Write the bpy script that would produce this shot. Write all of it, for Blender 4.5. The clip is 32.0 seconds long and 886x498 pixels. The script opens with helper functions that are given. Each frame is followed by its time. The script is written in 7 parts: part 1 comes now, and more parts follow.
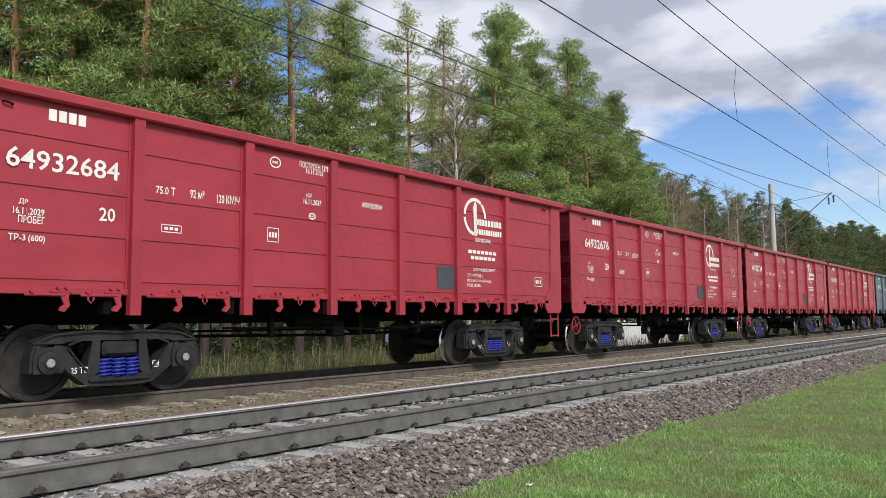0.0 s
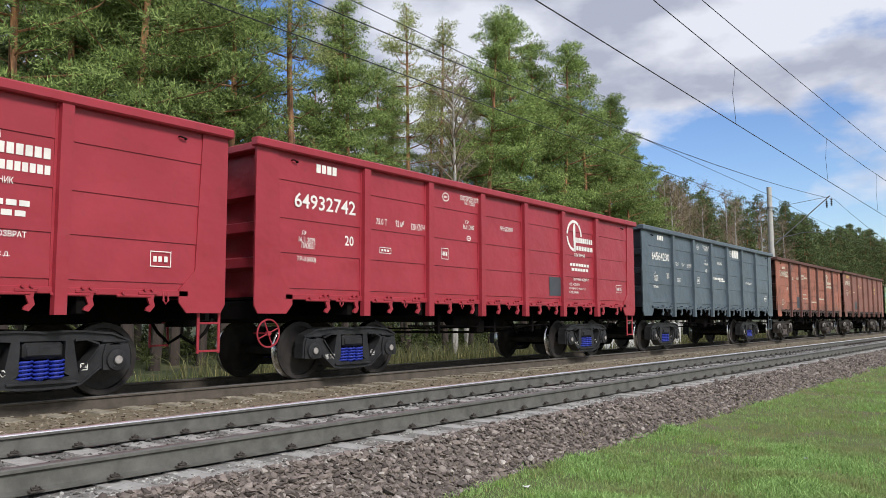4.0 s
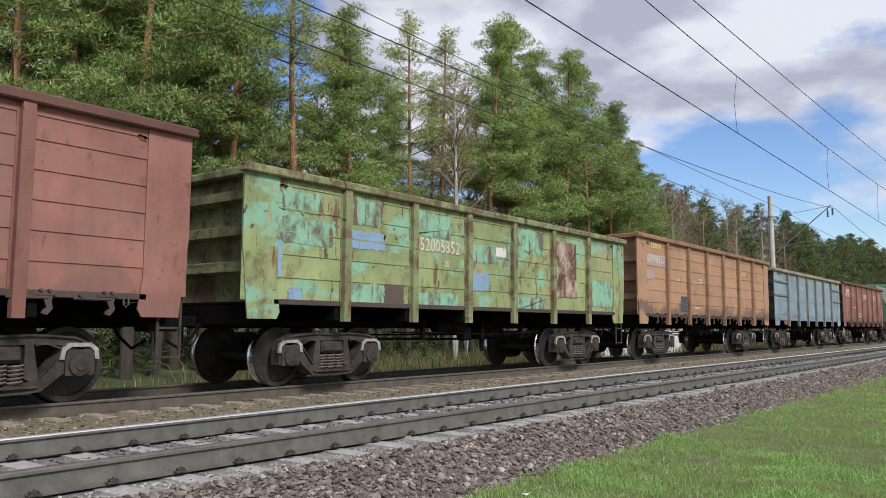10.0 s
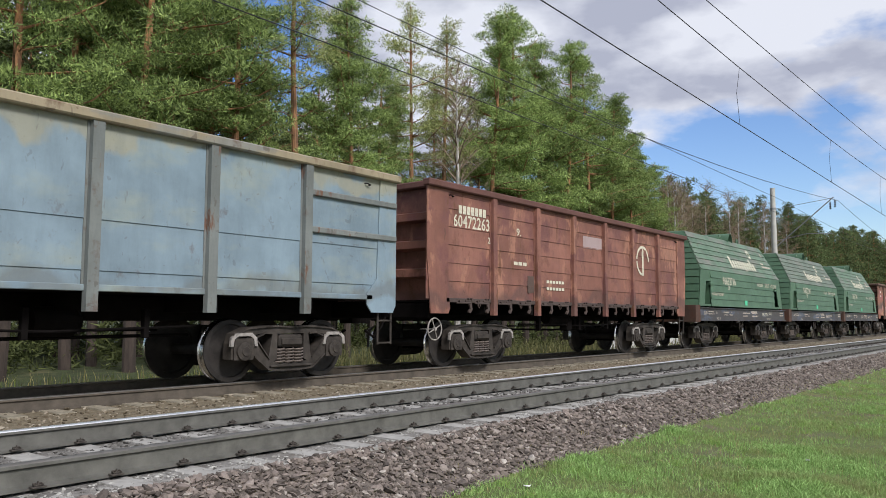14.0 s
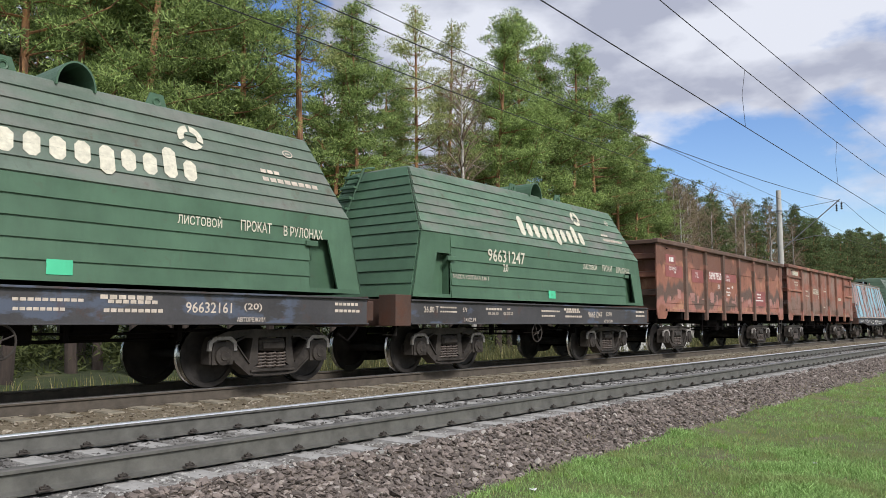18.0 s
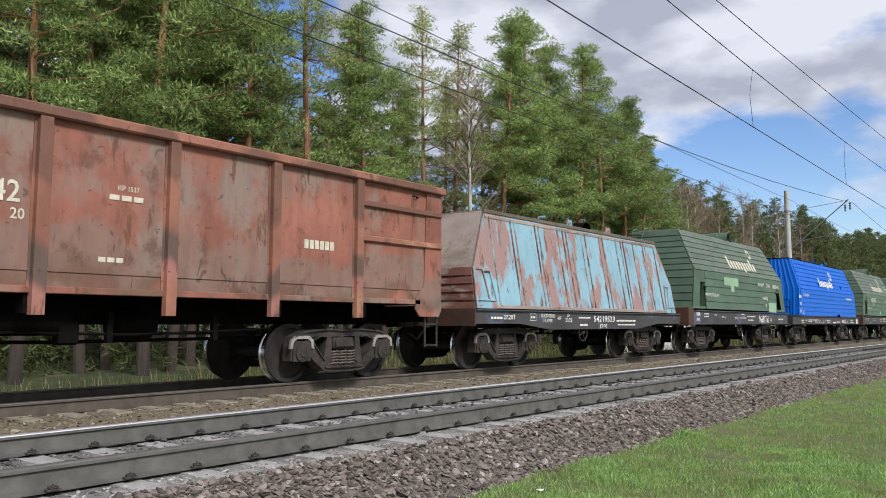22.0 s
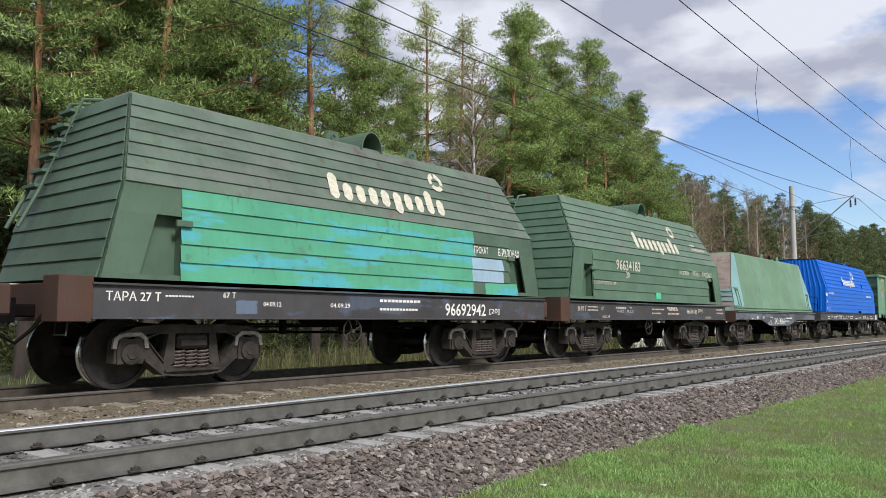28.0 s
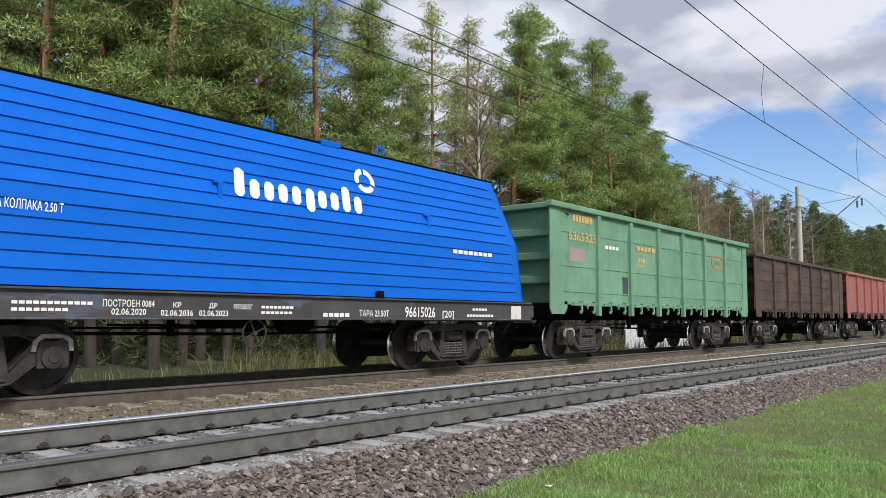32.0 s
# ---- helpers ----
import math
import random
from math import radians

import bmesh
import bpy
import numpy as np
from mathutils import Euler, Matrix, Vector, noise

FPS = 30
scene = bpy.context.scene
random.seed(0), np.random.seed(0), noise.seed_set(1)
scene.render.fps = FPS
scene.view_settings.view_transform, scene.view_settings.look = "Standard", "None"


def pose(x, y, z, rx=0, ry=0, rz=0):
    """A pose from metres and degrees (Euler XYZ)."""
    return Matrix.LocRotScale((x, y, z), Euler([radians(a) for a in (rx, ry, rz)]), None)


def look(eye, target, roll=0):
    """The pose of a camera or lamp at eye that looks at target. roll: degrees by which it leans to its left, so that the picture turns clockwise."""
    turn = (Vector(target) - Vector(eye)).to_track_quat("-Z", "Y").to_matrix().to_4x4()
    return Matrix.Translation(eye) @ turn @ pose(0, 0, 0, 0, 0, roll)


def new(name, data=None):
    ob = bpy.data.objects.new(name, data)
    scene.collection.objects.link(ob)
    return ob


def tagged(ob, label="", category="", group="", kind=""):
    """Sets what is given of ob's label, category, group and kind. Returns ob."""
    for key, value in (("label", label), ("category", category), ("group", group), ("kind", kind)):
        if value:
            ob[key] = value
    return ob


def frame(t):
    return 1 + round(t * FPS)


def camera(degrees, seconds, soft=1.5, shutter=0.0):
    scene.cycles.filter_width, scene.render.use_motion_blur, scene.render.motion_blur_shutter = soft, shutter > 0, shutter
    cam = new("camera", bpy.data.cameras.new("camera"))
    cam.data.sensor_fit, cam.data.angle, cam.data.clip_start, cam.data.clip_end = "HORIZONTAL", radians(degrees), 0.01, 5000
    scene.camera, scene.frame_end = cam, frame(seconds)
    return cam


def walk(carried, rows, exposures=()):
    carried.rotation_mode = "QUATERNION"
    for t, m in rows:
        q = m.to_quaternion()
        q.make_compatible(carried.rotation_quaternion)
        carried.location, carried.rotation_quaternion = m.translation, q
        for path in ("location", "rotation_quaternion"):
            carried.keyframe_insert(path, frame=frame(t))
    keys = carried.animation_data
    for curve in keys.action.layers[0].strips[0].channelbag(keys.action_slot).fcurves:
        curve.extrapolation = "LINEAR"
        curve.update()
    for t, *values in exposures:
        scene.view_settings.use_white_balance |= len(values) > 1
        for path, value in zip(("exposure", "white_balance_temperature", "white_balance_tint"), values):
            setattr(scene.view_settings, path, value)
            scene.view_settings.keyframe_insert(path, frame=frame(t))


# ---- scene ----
cam = camera(59.53, 32.0, soft=0.85)
EYE = (0.0, 0.0, 0.983)
# seconds, bearing from the track's line, tilt, lean
AIM = [(0,38.16,5.10,-0.45),(0.5,38.16,5.11,-0.43),(1,38.15,5.13,-0.41),(1.5,38.13,5.15,-0.36),(2,38.12,5.16,-0.30),(2.5,38.12,5.16,-0.26),
    (3,38.11,5.15,-0.23),(3.5,38.06,5.16,-0.20),(5.5,38.04,5.38,-0.07),(6,38.05,5.45,-0.07),(6.5,38.05,5.52,-0.03),(7,38.05,5.58,0.02),
    (7.5,38.06,5.62,0.06),(8,38.08,5.64,0.10),(8.5,38.08,5.66,0.16),(9,38.07,5.67,0.21),(9.5,38.07,5.68,0.25),(10,38.08,5.68,0.27)]
AIM += [(10.5,38.12,5.66,0.28),(11,38.15,5.61,0.27),(11.5,38.17,5.54,0.26),(12,38.19,5.46,0.25),(12.5,38.21,5.37,0.25),(13,38.21,5.27,0.25),
    (13.5,38.21,5.19,0.23),(14,38.22,5.12,0.23),(14.5,38.21,5.05,0.25),(16.5,38.35,5.28,0.15),(17,38.43,5.34,0.15),(17.5,38.52,5.37,0.15),
    (18,38.61,5.35,0.15),(18.5,38.69,5.30,0.11),(19,38.79,5.30,0.07),(19.5,38.87,5.34,0.07),(20,38.92,5.37,0.09),(20.5,38.97,5.37,0.10)]
AIM += [(21,39.01,5.37,0.14),(21.5,39.05,5.39,0.18),(22,39.11,5.38,0.19),(22.5,39.16,5.36,0.19),(23,39.19,5.36,0.22),(23.5,39.22,5.40,0.29),
    (24,39.25,5.43,0.37),(24.5,39.27,5.44,0.44),(25,39.27,5.42,0.47),(25.5,39.27,5.40,0.44),(27.5,39.28,5.02,0.41),(28,39.41,5.01,0.33),
    (28.5,39.51,4.99,0.29),(29,39.58,5.00,0.29),(29.5,39.64,5.02,0.29),(30,39.70,5.03,0.30),(30.5,39.76,5.06,0.33),(31,39.80,5.07,0.35),
    (31.5,39.81,5.06,0.38),(32,39.79,5.05,0.37)]


def aim(yaw, pitch, lean):
    a, b = radians(yaw), radians(pitch)
    way = Vector((math.cos(b) * math.cos(a), math.cos(b) * math.sin(a), math.sin(b)))
    return look(EYE, Vector(EYE) + way, lean)


walk(cam, [(t, aim(a, b, c)) for t, a, b, c in AIM])

# ---- light: bright broken cloud, the sun veiled and high behind the camera ----
SUN_EL, SUN_AZ = 40.0, 252.0          # degrees; bearing from +X towards +Y, from which the light comes
world = bpy.data.worlds.new("sky")
scene.world = world
world.use_nodes = True


def sky_nodes():
    nt = world.node_tree
    nt.nodes.clear()
    N, L = nt.nodes.new, nt.links.new
    out, bg = N("ShaderNodeOutputWorld"), N("ShaderNodeBackground")
    sky = N("ShaderNodeTexSky")
    sky.sky_type, sky.sun_disc = "NISHITA", False
    sky.sun_elevation, sky.sun_rotation = radians(SUN_EL), radians(90 - SUN_AZ)
    sky.air_density, sky.dust_density, sky.ozone_density = 1.0, 0.8, 2.0
    tc, mp = N("ShaderNodeTexCoord"), N("ShaderNodeMapping")
    mp.inputs["Scale"].default_value = (1.0, 1.0, 2.3)
    mp.inputs["Location"].default_value = CLOUD_AT
    L(tc.outputs["Generated"], mp.inputs["Vector"])
    big, fine = N("ShaderNodeTexNoise"), N("ShaderNodeTexNoise")
    big.inputs["Scale"].default_value, big.inputs["Detail"].default_value, big.inputs["Roughness"].default_value = 2.1, 9.0, 0.52
    fine.inputs["Scale"].default_value, fine.inputs["Detail"].default_value = 5.0, 8.0
    for n in (big, fine):
        L(mp.outputs[0], n.inputs["Vector"])
    cover, shade = N("ShaderNodeValToRGB"), N("ShaderNodeValToRGB")
    cover.color_ramp.elements[0].position, cover.color_ramp.elements[1].position = 0.455, 0.515
    e = shade.color_ramp.elements
    e[0].position, e[0].color = 0.40, (1.0, 0.99, 0.955, 1)
    e[1].position, e[1].color = 0.555, (0.56, 0.57, 0.615, 1)
    sep, lift, add = N("ShaderNodeSeparateXYZ"), N("ShaderNodeMapRange"), N("ShaderNodeMath")
    lift.inputs[1].default_value, lift.inputs[2].default_value, lift.inputs[3].default_value, lift.inputs[4].default_value = 0.12, 0.28, -0.10, 0.17
    L(tc.outputs["Generated"], sep.inputs[0]); L(sep.outputs["Z"], lift.inputs[0])
    add.operation = "ADD"
    # one clear break in the cloud over the wood
    toward, gap, cut = N("ShaderNodeVectorMath"), N("ShaderNodeMapRange"), N("ShaderNodeMath")
    toward.operation, cut.operation = "DOT_PRODUCT", "SUBTRACT"
    toward.inputs[1].default_value = (0.525, 0.779, 0.342)
    gap.interpolation_type = "SMOOTHSTEP"
    gap.inputs[1].default_value, gap.inputs[2].default_value, gap.inputs[3].default_value, gap.inputs[4].default_value = 0.980, 0.995, 0.0, 0.30
    L(tc.outputs["Generated"], toward.inputs[0]); L(toward.outputs["Value"], gap.inputs[0])
    L(lift.outputs[0], cut.inputs[0]); L(gap.outputs[0], cut.inputs[1])
    L(big.outputs["Fac"], add.inputs[0]); L(cut.outputs[0], add.inputs[1])
    L(add.outputs[0], cover.inputs[0]); L(fine.outputs["Fac"], shade.inputs[0])
    bright, mix = N("ShaderNodeMixRGB"), N("ShaderNodeMixRGB")
    bright.blend_type = "MULTIPLY"
    bright.inputs[0].default_value = 1.0
    bright.inputs[2].default_value = (6.35, 6.65, 7.7, 1)
    L(shade.outputs[0], bright.inputs[1])
    deep = N("ShaderNodeHueSaturation")
    deep.inputs["Hue"].default_value, deep.inputs["Saturation"].default_value, deep.inputs["Value"].default_value = 0.512, 1.2, 1.32
    L(sky.outputs[0], deep.inputs["Color"])
    L(cover.outputs[0], mix.inputs[0]); L(deep.outputs[0], mix.inputs[1]); L(bright.outputs[0], mix.inputs[2])
    L(mix.outputs[0], bg.inputs[0])
    bg.inputs[1].default_value = 0.105
    L(bg.outputs[0], out.inputs[0])


CLOUD_AT = (3.1, 1.7, 0.52)
sky_nodes()
sun = new("sun", bpy.data.lights.new("sun", "SUN"))
sun.data.energy, sun.data.angle, sun.data.color = 3.25, radians(14), (1.0, 0.97, 0.94)
sun.matrix_world = look((0, 0, 0), (-math.cos(radians(SUN_AZ)) * math.cos(radians(SUN_EL)), -math.sin(radians(SUN_AZ)) * math.cos(radians(SUN_EL)), -math.sin(radians(SUN_EL))))
scene.view_settings.exposure = 0.25


# ---- materials ----
def mat(name, build):
    m = bpy.data.materials.new(name)
    m.use_nodes = True
    nt = m.node_tree
    b = nt.nodes["Principled BSDF"]
    build(nt, b)
    return m


def tex(nt, scale, detail=6.0, rough=0.6, coord="Object", stretch=(1, 1, 1), kind="ShaderNodeTexNoise", shuffle=False):
    tc, mp, n = nt.nodes.new("ShaderNodeTexCoord"), nt.nodes.new("ShaderNodeMapping"), nt.nodes.new(kind)
    mp.inputs["Scale"].default_value = stretch
    nt.links.new(tc.outputs[coord], mp.inputs["Vector"])
    if shuffle:
        info, mul = nt.nodes.new("ShaderNodeObjectInfo"), nt.nodes.new("ShaderNodeMath")
        mul.operation = "MULTIPLY"
        mul.inputs[1].default_value = 43.0
        nt.links.new(info.outputs["Random"], mul.inputs[0])
        nt.links.new(mul.outputs[0], mp.inputs["Location"])
    nt.links.new(mp.outputs[0], n.inputs["Vector"])
    n.inputs["Scale"].default_value = scale
    if kind == "ShaderNodeTexNoise":
        n.inputs["Detail"].default_value, n.inputs["Roughness"].default_value = detail, rough
    return n


def ramp(nt, src, stops):
    r = nt.nodes.new("ShaderNodeValToRGB")
    e = r.color_ramp.elements
    while len(e) < len(stops):
        e.new(0.5)
    for el, (p, c) in zip(e, stops):
        el.position = p
        el.color = (c, c, c, 1) if isinstance(c, (int, float)) else (*c, 1)
    nt.links.new(src, r.inputs[0])
    return r.outputs[0]


def blend(nt, fac, a, b, mode="MIX"):
    m = nt.nodes.new("ShaderNodeMixRGB")
    m.blend_type = mode
    for sock, v in zip(m.inputs, (fac, a, b)):
        if isinstance(v, (int, float)):
            sock.default_value = v
        elif isinstance(v, tuple):
            sock.default_value = (*v, 1)
        else:
            nt.links.new(v, sock)
    return m.outputs[0]


def bump(nt, b, src, strength=0.3, dist=0.02):
    n = nt.nodes.new("ShaderNodeBump")
    n.inputs["Strength"].default_value, n.inputs["Distance"].default_value = strength, dist
    nt.links.new(src, n.inputs["Height"])
    nt.links.new(n.outputs[0], b.inputs["Normal"])


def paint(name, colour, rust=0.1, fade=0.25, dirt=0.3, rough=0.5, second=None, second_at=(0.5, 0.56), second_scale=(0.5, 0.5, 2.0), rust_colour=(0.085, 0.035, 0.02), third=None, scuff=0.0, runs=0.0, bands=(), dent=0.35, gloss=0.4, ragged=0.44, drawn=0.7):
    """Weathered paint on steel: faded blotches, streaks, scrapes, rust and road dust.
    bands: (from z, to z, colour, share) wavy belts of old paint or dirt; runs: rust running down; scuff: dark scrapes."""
    def build(nt, b):
        w = "Object"
        b.inputs["Specular IOR Level"].default_value = gloss
        col = blend(nt, ramp(nt, tex(nt, 0.9, 5, 0.6, w, shuffle=True).outputs["Fac"], [(0.35, 0.0), (0.7, 1.0)]), tuple(c * (1 - fade * 0.6) for c in colour), tuple(min(1, c * (1 + fade * 0.5) + fade * 0.02) for c in colour))
        if second:
            f = ramp(nt, tex(nt, 1.3, 7, 0.62, w, second_scale, shuffle=True).outputs["Fac"], [(second_at[0], 0.0), (second_at[1], 1.0)])
            col = blend(nt, f, col, second)
        if third:
            f = ramp(nt, tex(nt, 1.1, 7, 0.66, w, shuffle=True, stretch=(1.7, 1.0, 0.8)).outputs["Fac"], [(0.56, 0.0), (0.6, 1.0)])
            col = blend(nt, f, col, third)
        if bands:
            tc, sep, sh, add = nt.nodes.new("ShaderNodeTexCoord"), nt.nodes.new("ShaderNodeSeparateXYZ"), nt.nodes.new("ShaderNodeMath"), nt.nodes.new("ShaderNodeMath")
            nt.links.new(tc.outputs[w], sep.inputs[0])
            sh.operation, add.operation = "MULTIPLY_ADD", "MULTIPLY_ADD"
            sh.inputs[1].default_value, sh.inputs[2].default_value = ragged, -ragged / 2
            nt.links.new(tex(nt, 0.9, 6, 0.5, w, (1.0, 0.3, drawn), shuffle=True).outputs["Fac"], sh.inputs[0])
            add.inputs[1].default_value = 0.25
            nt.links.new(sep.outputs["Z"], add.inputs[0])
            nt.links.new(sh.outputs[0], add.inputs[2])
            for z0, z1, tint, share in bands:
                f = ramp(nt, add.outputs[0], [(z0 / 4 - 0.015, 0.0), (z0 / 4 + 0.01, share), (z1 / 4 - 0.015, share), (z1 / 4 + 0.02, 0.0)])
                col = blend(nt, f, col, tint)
        streak = ramp(nt, tex(nt, 3.2, 6, 0.7, w, shuffle=True, stretch=(1.5, 1.0, 0.3)).outputs["Fac"], [(0.46, 0.0), (0.82, 1.0)])
        col = blend(nt, blend(nt, 1.0, streak, (dirt,) * 3, "MULTIPLY"), col, tuple(c * 0.42 + 0.012 for c in colour))
        rusty = ramp(nt, tex(nt, 2.4, 9, 0.72, w, shuffle=True, stretch=(1.0, 1.0, 0.7)).outputs["Fac"], [(0.66 - 0.3 * rust, 0.0), (0.74 - 0.22 * rust, 1.0)])
        col = blend(nt, blend(nt, 1.0, rusty, (min(1.0, 0.25 + rust),) * 3, "MULTIPLY"), col, rust_colour)
        if runs:
            f = ramp(nt, tex(nt, 1.9, 8, 0.68, w, shuffle=True, stretch=(2.2, 1.0, 0.45)).outputs["Fac"], [(0.62 - 0.1 * runs, 0.0), (0.67 - 0.1 * runs, 0.9)])
            col = blend(nt, f, col, (0.125, 0.055, 0.03))
        if scuff:
            n = tex(nt, 4.2, 3, 0.5, w, shuffle=True, stretch=(1.5, 1.0, 0.75))
            n.inputs["Distortion"].default_value = 0.8
            f = ramp(nt, n.outputs["Fac"], [(0.665, 0.0), (0.70, scuff)])
            col = blend(nt, f, col, (0.055, 0.035, 0.028))
            n = tex(nt, 11.0, 3, 0.5, w, shuffle=True, stretch=(0.6, 1.0, 1.0))
            f = ramp(nt, n.outputs["Fac"], [(0.69, 0.0), (0.72, scuff)])
            col = blend(nt, f, col, (0.075, 0.04, 0.028))
        nt.links.new(col, b.inputs["Base Color"])
        grain = tex(nt, 38, 4, 0.6, w, shuffle=True)
        nt.links.new(ramp(nt, grain.outputs["Fac"], [(0.3, rough - 0.08), (0.7, min(1, rough + 0.16))]), b.inputs["Roughness"])
        bump(nt, b, tex(nt, 1.7, 3, 0.45, w, shuffle=True, stretch=(0.8, 1, 1)).outputs["Fac"], dent, 0.05)
    return mat(name, build)


def plain(name, colour, rough=0.7, metal=0.0, vary=0.3, scale=6.0, b_strength=0.3, coord="Object", gloss=0.35):
    def build(nt, b):
        b.inputs["Specular IOR Level"].default_value = gloss
        n = tex(nt, scale, 7, 0.65, coord)
        col = ramp(nt, n.outputs["Fac"], [(0.3, tuple(c * (1 - vary) for c in colour)), (0.7, tuple(min(1, c * (1 + vary)) for c in colour))])
        nt.links.new(col, b.inputs["Base Color"])
        b.inputs["Roughness"].default_value, b.inputs["Metallic"].default_value = rough, metal
        bump(nt, b, tex(nt, scale * 6, 5, 0.6, coord).outputs["Fac"], b_strength, 0.01)
    return mat(name, build)


M = {}
# wagon underparts, the shade beneath the train put into a near-black colour
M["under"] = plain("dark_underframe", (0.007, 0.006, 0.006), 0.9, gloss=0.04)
M["cast"] = plain("cast_steel", (0.024, 0.024, 0.026), 0.5, 0.2, 0.5, 5)
M["cast_old"] = plain("dusty_cast_steel", (0.04, 0.034, 0.03), 0.65, 0.0, 0.65, 5, gloss=0.25)
M["spring_old"] = plain("dusty_spring_steel", (0.105, 0.085, 0.075), 0.6, 0.0, 0.5, 7)
M["wheel"] = plain("wheel_steel", (0.03, 0.027, 0.026), 0.6, 0.1, 0.5, 4, gloss=0.2)
M["tread"] = plain("bright_steel", (0.55, 0.55, 0.56), 0.25, 1.0, 0.1, 9, 0.05)
M["white"] = plain("white_marking", (0.72, 0.70, 0.66), 0.6, 0, 0.12, 5, 0.05)
M["ghost"] = plain("faded_marking", (0.50, 0.43, 0.36), 0.7, 0, 0.3, 9, 0.05)
M["yellow"] = plain("yellow_marking", (0.55, 0.36, 0.14), 0.7, 0, 0.3, 9, 0.05)
M["panel_grey"] = plain("grey_stencil_panel", (0.055, 0.06, 0.07), 0.5, 0, 0.12, 5, 0.05)
M["blue_spring"] = plain("blue_spring_paint", (0.02, 0.035, 0.28), 0.4, 0, 0.3, 9)
M["concrete"] = plain("weathered_concrete", (0.31, 0.30, 0.285), 0.85, 0, 0.3, 5)
M["rail_side"] = plain("grimy_rail_side", (0.10, 0.098, 0.088), 0.75, 0.1, 0.35, 5)
M["concrete_sand"] = plain("sand_dusted_concrete", (0.27, 0.24, 0.185), 0.9, 0, 0.35, 9)
M["rail_rust"] = plain("rusty_rail_side", (0.078, 0.065, 0.052), 0.85, 0.0, 0.35, 5)
M["rail_top"] = plain("polished_rail_head", (0.93, 0.93, 0.95), 0.42, 1.0, 0.08, 8, 0.03)
M["clip"] = plain("rail_fastening", (0.055, 0.047, 0.041), 0.8, 0.1, 0.4, 20)
M["wire"] = plain("dark_copper_wire", (0.035, 0.035, 0.04), 0.6, 0.3, 0.2, 4)
M["galv"] = plain("galvanised_steel", (0.26, 0.27, 0.28), 0.5, 0.6, 0.25, 5)
M["porcelain"] = plain("brown_porcelain", (0.03, 0.022, 0.02), 0.25, 0, 0.2, 5)


